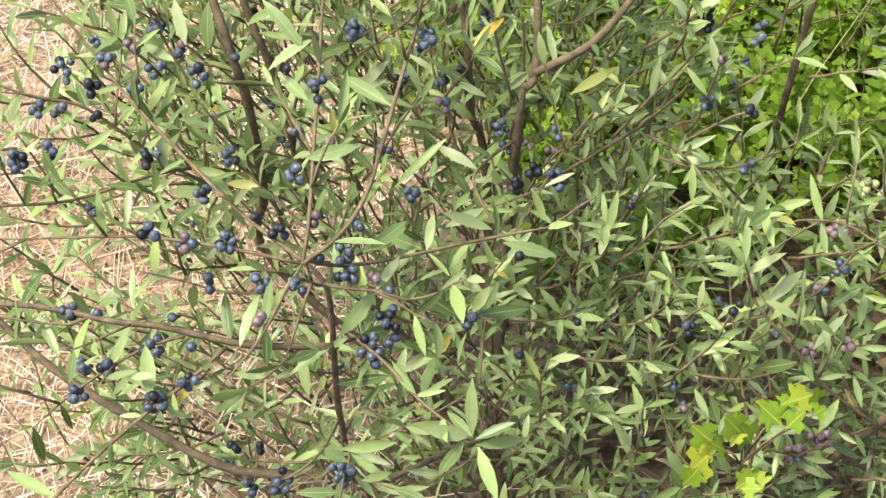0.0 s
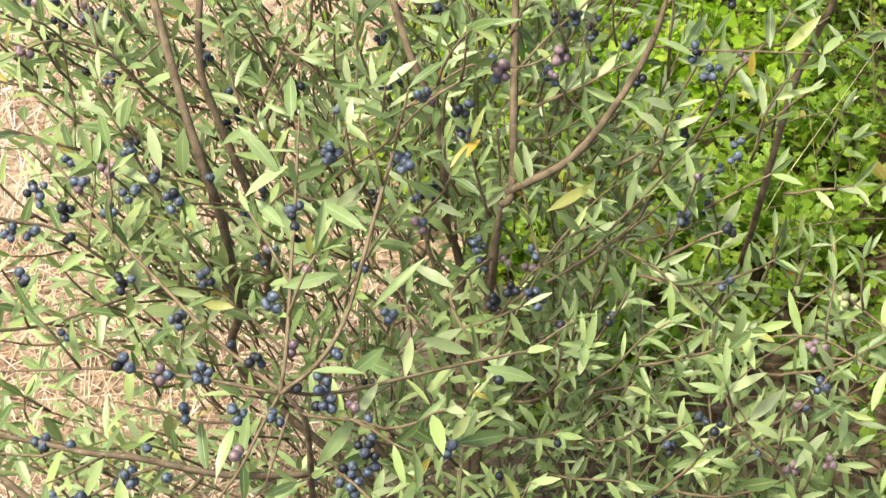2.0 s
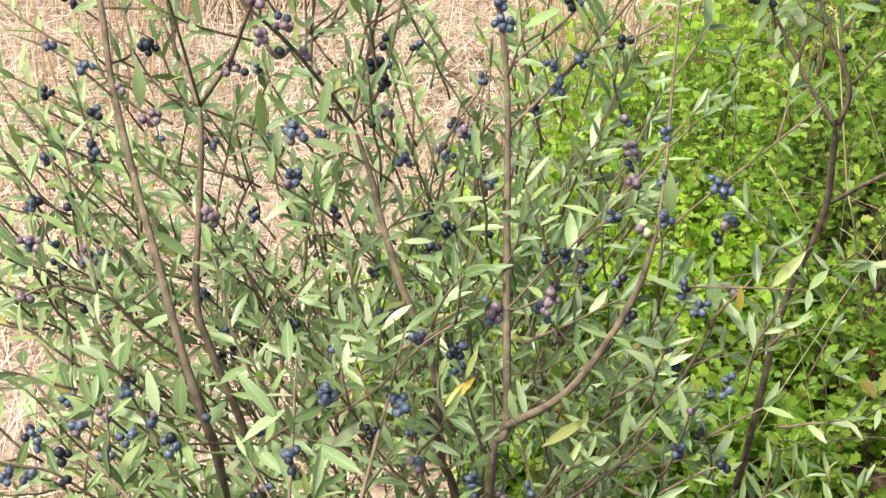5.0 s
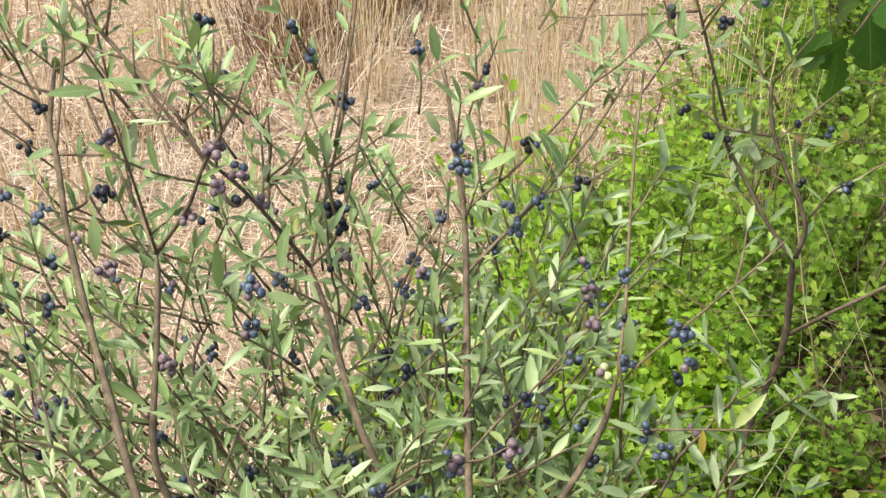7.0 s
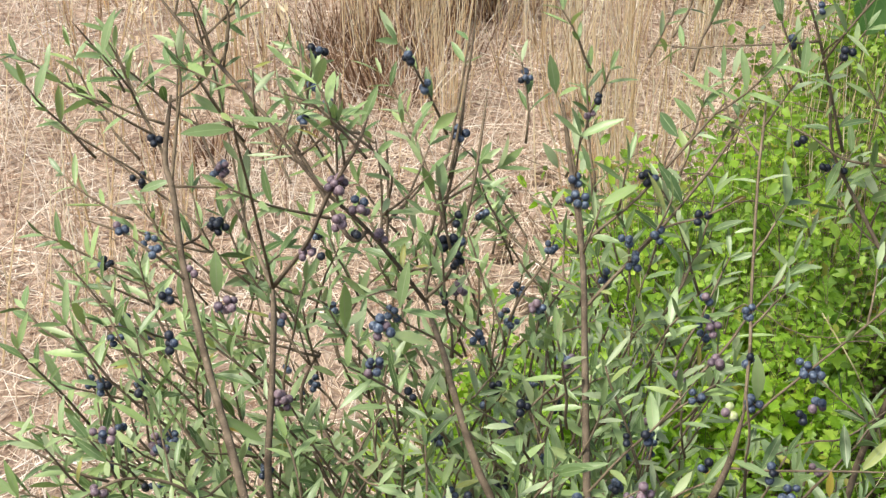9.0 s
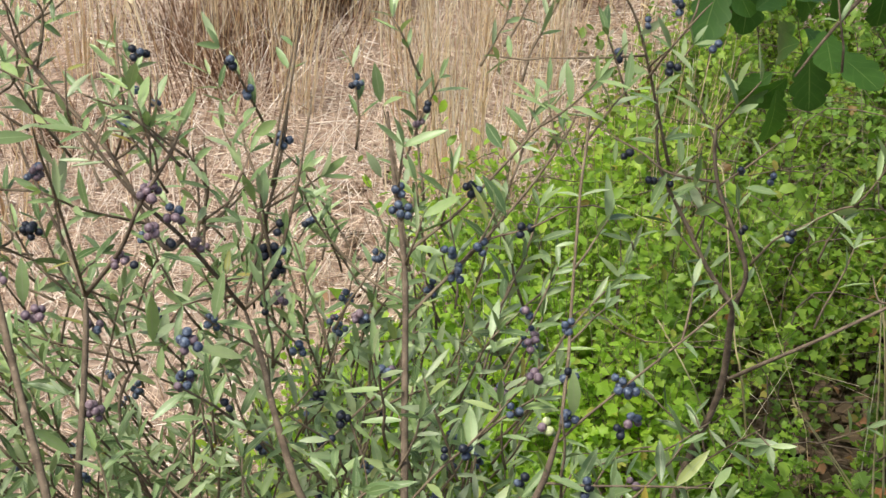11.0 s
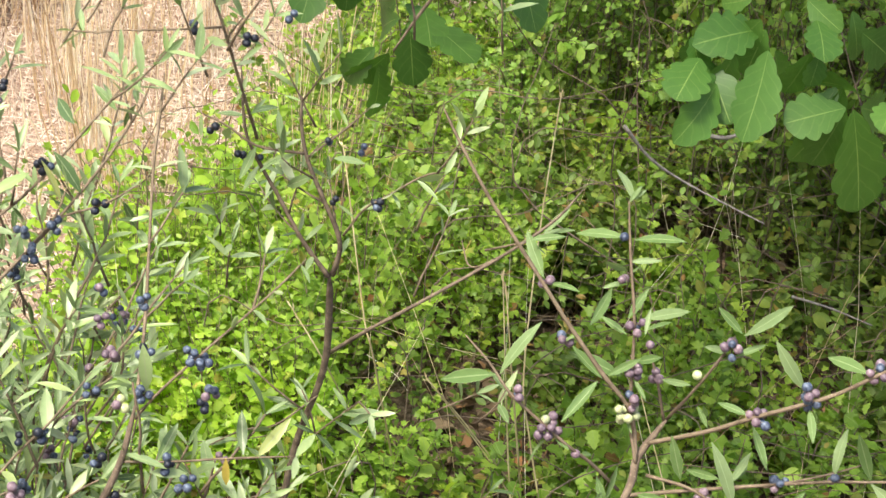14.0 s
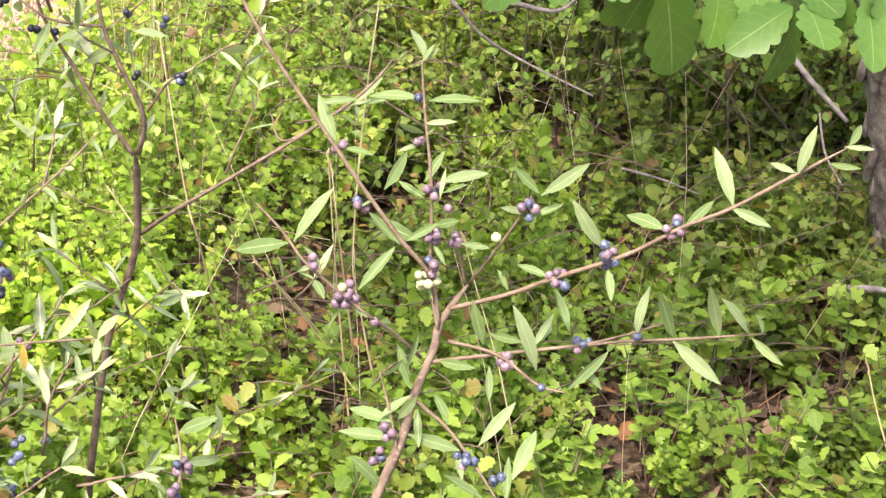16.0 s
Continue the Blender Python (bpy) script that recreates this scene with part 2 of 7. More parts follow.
# bare red-brown earth under the dead weeds at the back
back = nt.nodes.new("ShaderNodeMath")
back.operation = "MULTIPLY_ADD"
nt.links.new(coarse, back.inputs[0])
back.inputs[1].default_value = 2.2
nt.links.new(sep.outputs["Y"], back.inputs[2])
earth = node(nt, "ShaderNodeMapRange")
earth.inputs["From Min"].default_value, earth.inputs["From Max"].default_value = 6.3, 7.0
nt.links.new(back.outputs[0], earth.inputs[0])
red = ramp(nt, fine, [(0.3, (0.10, 0.055, 0.035)), (0.5, (0.22, 0.135, 0.088)), (0.72, (0.38, 0.27, 0.19))])
nt.links.new(mix(nt, earth.outputs[0], mix(nt, mask.outputs[0], brown, tan), red), b.inputs["Base Color"])
bump = node(nt, "ShaderNodeBump", Strength=0.9, Distance=0.02)
nt.links.new(fine, bump.inputs["Height"])
nt.links.new(bump.outputs[0], b.inputs["Normal"])


# ---- building blocks ----
def mesh_of(name, verts, faces, mat, uvs=None):
    me = bpy.data.meshes.new(name)
    me.from_pydata(verts, [], faces)
    me.polygons.foreach_set("use_smooth", [True] * len(me.polygons))
    me.materials.append(mat)
    if uvs is not None:
        lay = me.uv_layers.new(name="UVMap")
        loops = np.empty(len(me.loops), dtype=np.int32)
        me.loops.foreach_get("vertex_index", loops)
        lay.data.foreach_set("uv", np.asarray(uvs, dtype=np.float32)[loops].ravel())
    me.update()
    return me


def part(name, me, parent, label="", at=None, kind=""):
    ob = new(name, me)
    ob.parent = parent
    if parent.parent is None:
        ob.matrix_parent_inverse = Matrix.Translation(parent.location).inverted()
    if at is not None:
        ob.matrix_basis = at
    return tagged(ob, label, kind=kind)


def thing(name, at, label, category, group=""):
    ob = new(name)
    ob.empty_display_size = 0.05
    ob.location = at
    return tagged(ob, label, category, group)


def smooth_line(pts, per=5):
    """Catmull-Rom through the points."""
    P = [Vector(p) for p in pts]
    P = [P[0] * 2 - P[1]] + P + [P[-1] * 2 - P[-2]]
    line = []
    for i in range(1, len(P) - 2):
        for k in range(per):
            t = k / per
            a, b_, c, d = P[i - 1], P[i], P[i + 1], P[i + 2]
            line.append(0.5 * (2 * b_ + (c - a) * t + (2 * a - 5 * b_ + 4 * c - d) * t * t + (3 * b_ - a - 3 * c + d) * t ** 3))
    line.append(P[-2].copy())
    return line


def tube(line, r0, r1, sides=6, knots=0.0, tip=False):
    """Tapered round stem along a line, slightly swollen and crooked."""
    verts, faces = [], []
    n = len(line)
    for i, p in enumerate(line):
        d = (line[min(i + 1, n - 1)] - line[max(i - 1, 0)]).normalized()
        u = d.orthogonal().normalized()
        if i and u.dot(last) < 0:
            u = -u
        u = (last - d * last.dot(d)).normalized() if i else u
        last = u
        v = d.cross(u)
        r = r0 + (r1 - r0) * i / (n - 1)
        r *= min(1.0, 0.45 + (n - 1 - i) * 0.2) if tip else 1.0
        r *= 1 + knots * rnd.uniform(-1, 1)
        for s in range(sides):
            a = 2 * math.pi * s / sides
            verts.append(p + (u * math.cos(a) + v * math.sin(a)) * r)
    for i in range(n - 1):
        for s in range(sides):
            s2 = (s + 1) % sides
            faces.append((i * sides + s, i * sides + s2, (i + 1) * sides + s2, (i + 1) * sides + s))
    faces.append(tuple(range(sides))[::-1])
    faces.append(tuple((n - 1) * sides + s for s in range(sides)))
    return verts, faces


class Pile:
    """Gathers many small pieces into one mesh."""

    def __init__(self):
        self.v, self.f, self.uv, self.n = [], [], [], 0

    def add(self, v, f, uv=None):
        v = np.asarray([tuple(p) for p in v] if not isinstance(v, np.ndarray) else v, dtype=np.float32)
        self.v.append(v)
        self.f += [tuple(i + self.n for i in q) for q in f]
        self.uv.append(np.asarray(uv, dtype=np.float32) if uv is not None else np.zeros((len(v), 2), np.float32))
        self.n += len(v)

    def mesh(self, name, mat):
        return mesh_of(name, np.concatenate(self.v).tolist(), self.f, mat, np.concatenate(self.uv))


def blade(stations, half, fold, curl):
    """A leaf of unit length along +y, its upper side to +z. half: half-width by station."""
    v, f, uv = [], [], []
    n = len(half)
    for i, w in enumerate(half):
        y = stations[i]
        z = curl * (y * y) * -1
        for s in (-1, 0, 1):
            v.append((s * w, y, z + abs(s) * w * fold))
            uv.append((0.5 + 0.5 * s, y))
    for i in range(n - 1):
        for s in (0, 1):
            a = i * 3 + s
            f.append((a, a + 1, a + 4, a + 3))
    return np.array(v, np.float32), f, uv


def lobed(lobes, width, depth, fold=0.15, curl=0.12):
    """A lobed or toothed leaf of unit length: a strip each side of the midrib with a wavy rim."""
    v, f, uv = [], [], []
    n = lobes * 2 + 1
    for i in range(n + 1):
        y = i / n
        env = math.sin(math.pi * min(1, (0.06 + 0.94 * y)) ** 1.35) ** 0.75 * width / 2 if i < n else 0.0
        w = env * (1 - depth * (i % 2 == 0)) + 0.012
        tipward = 0.05 * (i % 2)
        z = -curl * y * y
        v += [(-w, y + tipward, z + w * fold * (1 + 0.6 * (i % 2))), (0, y, z), (w, y + tipward, z + w * fold * (1 - 0.5 * (i % 2)))]
        uv += [(0, y), (0.5, y), (1, y)]
    for i in range(n):
        for s in (0, 1):
            a = i * 3 + s
            f.append((a, a + 1, a + 4, a + 3))
    return np.array(v, np.float32), f, uv


def round_lobed(lobes, width, wave, fold=0.12, curl=0.18, rows=18):
    """A broad leaf, widest above the middle, with rounded lobes, narrow sinuses and a blunt tip."""
    y = [i / rows for i in range(rows + 1)]
    half = []
    for k in y:
        env = (math.sin(math.pi * k ** 1.5) ** 0.55 if 0 < k < 1 else 0.0) * width / 2
        half.append(env * (1 - wave * (1 - abs(math.sin(math.pi * lobes * k)) ** 0.7)) + 0.012)
    return blade(y, half, fold, curl)


def palmate(arms, notch, cup=0.2, seg=26):
    """A short fan-shaped leaf of unit length cut into lobes with small teeth."""
    v, f, uv = [(0, 0.0, 0), (0, 0.42, -0.02)], [], [(0.5, 0), (0.5, 0.42)]
    for i in range(seg + 1):
        k = i / seg
        a = (k - 0.5) * 4.3
        lobe = abs(math.cos(math.pi * arms * (k - 0.5))) ** 0.5
        tooth = 0.05 * math.cos(math.pi * arms * 3 * (k - 0.5))
        r = (0.56 - 0.12 * abs(k - 0.5)) * (1 - notch * (1 - lobe)) + tooth
        x, y = math.sin(a) * r * 1.05, 0.42 + math.cos(a) * r
        v.append((x, y, cup * (x * x) - 0.12 * y * y))
        uv.append((0.5 + (0.02 + 0.4 * abs(x)) * (1 if x > 0 else -1), y))
    for i in range(seg):
        f.append((1, 3 + i, 2 + i))
    f += [(0, 1, 2), (0, seg + 2, 1)]
    return np.array(v, np.float32), f, uv


NARROW = blade([0, 0.08, 0.25, 0.5, 0.75, 0.93, 1.0], [0.012, 0.03, 0.085, 0.105, 0.078, 0.025, 0.002], 0.35, 0.10)
NARROW_B = blade([0, 0.08, 0.25, 0.5, 0.75, 0.93, 1.0], [0.012, 0.03, 0.075, 0.098, 0.075, 0.028, 0.002], 0.6, -0.10)
NARROW_C = blade([0, 0.08, 0.25, 0.5, 0.75, 0.93, 1.0], [0.012, 0.028, 0.08, 0.11, 0.085, 0.03, 0.002], 0.2, 0.24)
SMALL = blade([0, 0.2, 0.5, 0.8, 1.0], [0.02, 0.085, 0.11, 0.065, 0.004], 0.4, 0.12)
ROUND = blade([0, 0.15, 0.45, 0.75, 1.0], [0.02, 0.17, 0.27, 0.21, 0.02], 0.25, 0.15)
HOLLY = round_lobed(3, 0.78, 0.38, 0.25, 0.2, 7)
OAK = lobed(4, 0.58, 0.30, 0.12, 0.18)


def leaf_frame(base, way, up, length, wide=1.0):
    d = Vector(way).normalized()
    n = Vector(up) - d * Vector(up).dot(d)
    n = n.normalized() if n.length > 1e-4 else d.orthogonal().normalized()
    x = d.cross(n)
    m = Matrix.Identity(4)
    for i in range(3):
        m[i][0], m[i][1], m[i][2], m[i][3] = x[i] * length * wide, d[i] * length, n[i] * length, base[i]
    return m


def lay(pile, shape, m):
    v, f, uv = shape
    a = np.array(m, dtype=np.float32)
    pile.add(v @ a[:3, :3].T + a[:3, 3], f, uv)


def wander(k=1.0):
    return Vector((rnd.gauss(0, k), rnd.gauss(0, k), rnd.gauss(0, k)))


# ---- ground ----
def rise(x, y):
    """Height of the ground: level by the shrubs, climbing gently into the meadow."""
    r = max(0.0, y - 2.6)
    return 0.07 * r + 0.02 * noise.noise(Vector((x * 0.9, y * 0.9, 0))) * min(1, max(0, y - 1.6))


def grid_sheet(name, x0, x1, y0, y1, nx, ny, height, mat):
    v = [(x0 + (x1 - x0) * i / nx, y0 + (y1 - y0) * j / ny) for j in range(ny + 1) for i in range(nx + 1)]
    f = [(j * (nx + 1) + i, j * (nx + 1) + i + 1, (j + 1) * (nx + 1) + i + 1, (j + 1) * (nx + 1) + i) for j in range(ny) for i in range(nx)]
    return new(name, mesh_of(name, [(x, y, height(x, y)) for x, y in v], f, mat))


ground = grid_sheet("ground", -90, 90, -60, 120, 240, 240, lambda x, y: rise(x, min(y, 30)), soil)
tagged(ground, "dry soil with straw and leaf litter", "ground", kind="structure")

# ---- fruiting shrubs: shared pieces ----
def berry_mesh(name, mat):
    v, f = [(0, 0, -1.0)], []
    rings, seg = 6, 10
    for i in range(1, rings):
        a = math.pi * i / rings
        for s in range(seg):
            b_ = 2 * math.pi * s / seg
            v.append((math.sin(a) * math.cos(b_), math.sin(a) * math.sin(b_), -math.cos(a) * 1.06))
    v.append((0, 0, 1.0))
    for s in range(seg):
        s2 = (s + 1) % seg
        f.append((0, 1 + s2, 1 + s))
        for i in range(rings - 2):
            a = 1 + i * seg
            f.append((a + s, a + s2, a + seg + s2, a + seg + s))
        f.append((1 + (rings - 2) * seg + s, 1 + (rings - 2) * seg + s2, len(v) - 1))
    return mesh_of(name, v, f, mat)


BERRY = {"b": berry_mesh("berry_blue", berry_blue), "d": berry_mesh("berry_dark", berry_dark), "p": berry_mesh("berry_purple", berry_purple), "g": berry_mesh("berry_green", berry_green)}
BLENDS = {"b": "bbbbbbd", "d": "dddddb", "p": "pppppb", "g": "ggggp", "m": "bbpbpp", "q": "pgpgp"}
LEAVES = {
    "s": [mesh_of("sage_leaf", v.tolist(), f, leaf_sage_one, uv) for v, f, uv in (NARROW, NARROW_B, NARROW_C)],
    "n": [mesh_of("pale_leaf", v.tolist(), f, leaf_pale, uv) for v, f, uv in (NARROW, NARROW_B, NARROW_C)],
    "y": [mesh_of("yellowed_leaf", v.tolist(), f, leaf_gold, uv) for v, f, uv in (NARROW, NARROW_C)],
}
singles = {}
piles = {}
waiting = {}  # leaves still to be laid, by plant
fruit = {}  # fruit and thick stems that the leaves leave open to the light, by plant
OPEN = Vector((0, -0.55, 0.75))


def leaf(plant, base, tip, look_of):
    """One leaf that can be picked out, from its stalk to its tip."""
    way = Vector(tip) - Vector(base)
    me = rnd.choice(LEAVES[look_of])
    wide = rnd.uniform(0.95, 1.25) * (0.88 if look_of == "n" else 1.0)
    up = Vector((-0.4 * base[0], -0.65, 0.65)) + wander(0.28)
    m = leaf_frame(base, way, up, way.length * 1.03, wide * min(1.15, 0.042 / way.length))
    singles[plant.name] = singles.get(plant.name, 0) + 1
    fruit[plant.name].append((Vector(base).lerp(Vector(tip), 0.6), 0.013, 0.07))
    part("leaf", me, plant, "yellowed narrow leaf" if look_of == "y" else "", m)


def fill_leaf(plant, base, way, up, length):
    waiting[plant.name].append((Vector(base), Vector(way), Vector(up), length))


def lay_fill(plant):
    """Lays the waiting leaves, but for those that would cover the fruit or a main stem on its open side."""
    spots = np.array([tuple(p) for p, r, k in fruit[plant.name]], np.float32).reshape(-1, 3)
    wide = np.array([r for p, r, k in fruit[plant.name]], np.float32)
    reach = np.array([k for p, r, k in fruit[plant.name]], np.float32)
    out = np.array(Vector((0.06, -0.75, 0.66)).normalized(), np.float32)
    for base, way, up, length in waiting[plant.name]:
        c = np.array(base + way.normalized() * length * 0.5, np.float32) - spots
        along = c @ out
        off = np.linalg.norm(c - along[:, None] * out, axis=1)
        if np.any((along > -0.004) & (along < reach) & (off < wide)) and rnd.random() < 0.85:
            continue
        m = leaf_frame(base, way, up, length, rnd.uniform(0.80, 1.22))
        if singles.get(plant.name, 0) < 290 and rnd.random() < 0.2:
            singles[plant.name] = singles.get(plant.name, 0) + 1
            part("leaf", rnd.choice(LEAVES["s"]), plant, "", m)
        else:
            lay(piles[plant.name], rnd.choice((NARROW, NARROW_B, NARROW_C, SMALL)), m)


def leafy_twig(plant, start, way, length, r=0.0009, gap=0.017, size=0.033, bare=0.2, fruit=0.0):
    """A thin twig that bears leaves in opposite pairs."""
    d = Vector(way).normalized()
    p = Vector(start)
    line = [p.copy()]
    n = max(3, int(length / gap))
    turn = rnd.uniform(0, math.pi)
    for i in range(n):
        d = (d + wander(0.10) + Vector((0, 0, 0.05))).normalized()
        p = p + d * gap
        line.append(p.copy())
        turn += math.pi / 2 + rnd.gauss(0, 0.2)
        if i / n < bare:
            continue
        if rnd.random() < fruit:
            berries(plant, p, rnd.randint(2, 5), rnd.choice("bbbdm"))
        u = d.orthogonal().normalized()
        u = Matrix.Rotation(turn, 3, d) @ u
        for s in (-1, 1):
            if rnd.random() < 0.14:
                continue
            w = d * 0.7 + u * s * rnd.uniform(0.6, 1.0) + wander(0.12)
            fill_leaf(plant, p, w, d * 0.6 + OPEN * 0.6 + wander(0.25), size * rnd.uniform(0.65, 1.2))
    fill_leaf(plant, p, d + wander(0.2), OPEN + wander(0.3), size * rnd.uniform(0.6, 0.9))
    v, f = tube(line, r * 1.3, r * 0.8, 5)
    piles[plant.name + " twigs"].add(v, f)


def stem(plant, r0, r1, leafy, *pts):
    """A branch through the points, thick end first; leafy ones bear leaves and short shoots."""
    r0, r1 = r0 * 0.76, r1 * 0.85
    line = smooth_line(pts, 5)
    v, f = tube(line, r0, r1, 8 if r0 > 0.003 else 6, 0.07, True)
    mat = bark_young if r0 <= 0.0018 else bark
    part("stem" if r0 > 0.0021 else "twig", mesh_of("stem", v, f, mat), plant)
    if r0 > 0.0018:
        fruit[plant.name] += [(p, 0.007, 0.07) for p in line[::2]]
    if not leafy:
        return
    run = 0.0
    for a, b_ in zip(line[:-1], line[1:]):
        d = b_ - a
        run += d.length
        if run < 0.021:
            continue
        run = rnd.uniform(-0.006, 0.004)
        d.normalize()
        u = Matrix.Rotation(rnd.uniform(0, 6.3), 3, d) @ d.orthogonal().normalized()
        thin = 0.75 if b_.z > 0.84 else 1.0
        if rnd.random() < 0.26 * leafy * thin:
            leafy_twig(plant, b_, d * 0.5 + u * 0.7 + Vector((0, 0.15, 0.3)), rnd.uniform(0.035, 0.08))
        for s in (-1, 1):
            if rnd.random() < 0.75 * thin:
                fill_leaf(plant, b_, d * 0.30 + u * s * 0.95 - Vector((0, 0, 0.12)) + wander(0.25), d * 0.4 + OPEN + wander(0.3), rnd.uniform(0.022, 0.041) * thin)


def berries(plant, at, count, colours):
    """A knot of fruit on short stalks round a node."""
    at = Vector(at)
    r = 0.0031 if plant.name == "young_shrub" else 0.0036
    fruit[plant.name].append((at, 0.017, 0.16))
    spots = []
    for i in range(count):
        for trial in range(40):
            k = r * (1.05 + 0.028 * trial + 0.25 * (count > 4))
            p = at + wander(1.0).normalized() * k * rnd.uniform(0.8, 1.3) if count > 1 else at.copy()
            if all((p - q).length > r * 1.85 for q in spots):
                break
        spots.append(p)
    pile = Pile()
    root = at + Vector((0, 0.004, -0.002))
    for p in spots:
        v, f = tube([root, (root + p) / 2 + wander(0.0006), p], 0.0006, 0.0005, 4)
        pile.add(v, f)
    knot = part("fruit_spur", pile.mesh("berry_stalks", bark_young), plant)
    for p in spots:
        k = r * rnd.uniform(0.86, 1.12)
        m = Matrix.Translation(p) @ wander(1).to_track_quat("Z", "Y").to_matrix().to_4x4() @ Matrix.Diagonal((k, k, k, 1))
        part("berry", BERRY[rnd.choice(BLENDS[colours])], knot, "", m)


def start_plant(name, at, label):
    ob = thing(name, at, label, "shrub")
    piles[ob.name], piles[ob.name + " twigs"] = Pile(), Pile()
    waiting[ob.name], fruit[ob.name] = [], []
    return ob


def finish_plant(ob):
    lay_fill(ob)
    if piles[ob.name].n:
        part("foliage", piles[ob.name].mesh("foliage", leaf_sage), ob, "narrow sage-green leaves in opposite pairs", kind="stuff")
    if piles[ob.name + " twigs"].n:
        part("brushwood", piles[ob.name + " twigs"].mesh("brushwood", bark_young), ob, "thin brown twigs", kind="stuff")


shrub = start_plant("fruiting_shrub", (0.06, 1.08, 0), "many-stemmed shrub with narrow sage leaves and blue-black berries")
sapling = start_plant("slender_shrub", (0.28, 1.23, 0), "slender forked grey-brown shrub with few leaves and dark berries")
sprig = start_plant("young_shrub", (0.46, 0.9, 0), "young shrub with pale green leaves and lilac and green berries")

# low hub with its ring of twigs
stem(shrub, 0.0042, 0.0022, 0, (0.060, 1.074, -0.005), (0.050, 0.980, 0.300), (-0.055, 0.849, 0.386), (-0.068, 0.801, 0.508), (-0.067, 0.770, 0.601), (-0.065, 0.753, 0.664), (-0.067, 0.744, 0.702), (-0.081, 0.744, 0.724))
stem(shrub, 0.0022, 0.0012, 1, (-0.082, 0.744, 0.724), (-0.131, 0.810, 0.707), (-0.182, 0.871, 0.710), (-0.231, 0.917, 0.731), (-0.267, 0.949, 0.758), (-0.300, 0.971, 0.793))
stem(shrub, 0.0018, 0.001, 1, (-0.082, 0.742, 0.722), (-0.124, 0.740, 0.734), (-0.175, 0.740, 0.742), (-0.210, 0.741, 0.741), (-0.275, 0.730, 0.745))
stem(shrub, 0.002, 0.0013, 1, (-0.081, 0.742, 0.722), (-0.078, 0.764, 0.743), (-0.078, 0.811, 0.774), (-0.079, 0.856, 0.792), (-0.079, 0.909, 0.836))
stem(shrub, 0.0022, 0.0016, 1, (-0.081, 0.742, 0.722), (-0.058, 0.762, 0.731), (-0.041, 0.794, 0.745), (-0.028, 0.840, 0.776), (-0.017, 0.877, 0.805), (-0.012, 0.892, 0.817))
stem(shrub, 0.002, 0.0013, 1, (-0.082, 0.744, 0.724), (-0.059, 0.760, 0.706), (-0.023, 0.787, 0.691), (0.036, 0.820, 0.683), (0.097, 0.841, 0.683))
stem(shrub, 0.002, 0.001, 1, (-0.072, 0.743, 0.706), (-0.057, 0.743, 0.701), (-0.027, 0.749, 0.692), (0.011, 0.751, 0.674), (0.056, 0.755, 0.665))
stem(shrub, 0.0015, 0.001, 0, (-0.081, 0.742, 0.722), (-0.089, 0.701, 0.728), (-0.100, 0.668, 0.721), (-0.120, 0.642, 0.707))
stem(shrub, 0.0016, 0.001, 0, (-0.076, 0.741, 0.705), (-0.081, 0.714, 0.700), (-0.088, 0.686, 0.686))
# long side branches
stem(shrub, 0.0034, 0.002, 1, (-0.063, 0.765, 0.626), (-0.123, 0.744, 0.644), (-0.180, 0.738, 0.664), (-0.215, 0.739, 0.667), (-0.259, 0.755, 0.662), (-0.313, 0.790, 0.634), (-0.375, 0.844, 0.586))
stem(shrub, 0.0022, 0.0012, 1, (-0.143, 1.126, 0.487), (-0.186, 1.023, 0.586), (-0.219, 0.945, 0.641), (-0.277, 0.887, 0.656), (-0.325, 0.859, 0.670), (-0.345, 0.845, 0.676))
stem(shrub, 0.0022, 0.0012, 1, (-0.181, 1.034, 0.575), (-0.185, 1.013, 0.574), (-0.223, 0.981, 0.621), (-0.252, 0.964, 0.664), (-0.282, 0.956, 0.696), (-0.313, 0.944, 0.711), (-0.344, 0.939, 0.728))
stem(shrub, 0.0022, 0.0013, 1, (-0.138, 0.739, 0.646), (-0.159, 0.698, 0.650), (-0.178, 0.674, 0.649), (-0.208, 0.648, 0.634), (-0.236, 0.623, 0.616), (-0.249, 0.609, 0.604))
stem(shrub, 0.0016, 0.001, 1, (-0.165, 0.738, 0.657), (-0.195, 0.726, 0.653), (-0.234, 0.701, 0.639), (-0.262, 0.676, 0.625))
stem(shrub, 0.005, 0.003, 0, (-0.103, 0.766, 0.487), (-0.160, 0.768, 0.493), (-0.245, 0.795, 0.525), (-0.293, 0.815, 0.545), (-0.337, 0.839, 0.571), (-0.364, 0.852, 0.589))
stem(shrub, 0.0018, 0.0011, 1, (-0.062, 0.756, 0.656), (-0.026, 0.716, 0.659), (0.003, 0.683, 0.653), (0.036, 0.660, 0.644))
stem(shrub, 0.0016, 0.001, 1, (-0.067, 0.806, 0.494), (-0.053, 0.812, 0.517), (-0.027, 0.809, 0.504), (0.008, 0.824, 0.505), (0.038, 0.844, 0.515))
stem(shrub, 0.0016, 0.001, 1, (0.079, 0.950, 0.648), (0.102, 1.011, 0.631), (0.151, 1.090, 0.640), (0.196, 1.155, 0.630))
stem(shrub, 0.0018, 0.001, 1, (0.063, 1.039, 0.616), (0.038, 0.978, 0.637), (0.029, 0.937, 0.643), (0.058, 0.914, 0.613), (0.083, 0.943, 0.639), (0.104, 0.969, 0.668))
stem(shrub, 0.0018, 0.001, 1, (-0.148, 1.094, 0.605), (-0.105, 0.992, 0.709), (-0.057, 0.940, 0.776), (-0.015, 0.937, 0.813))
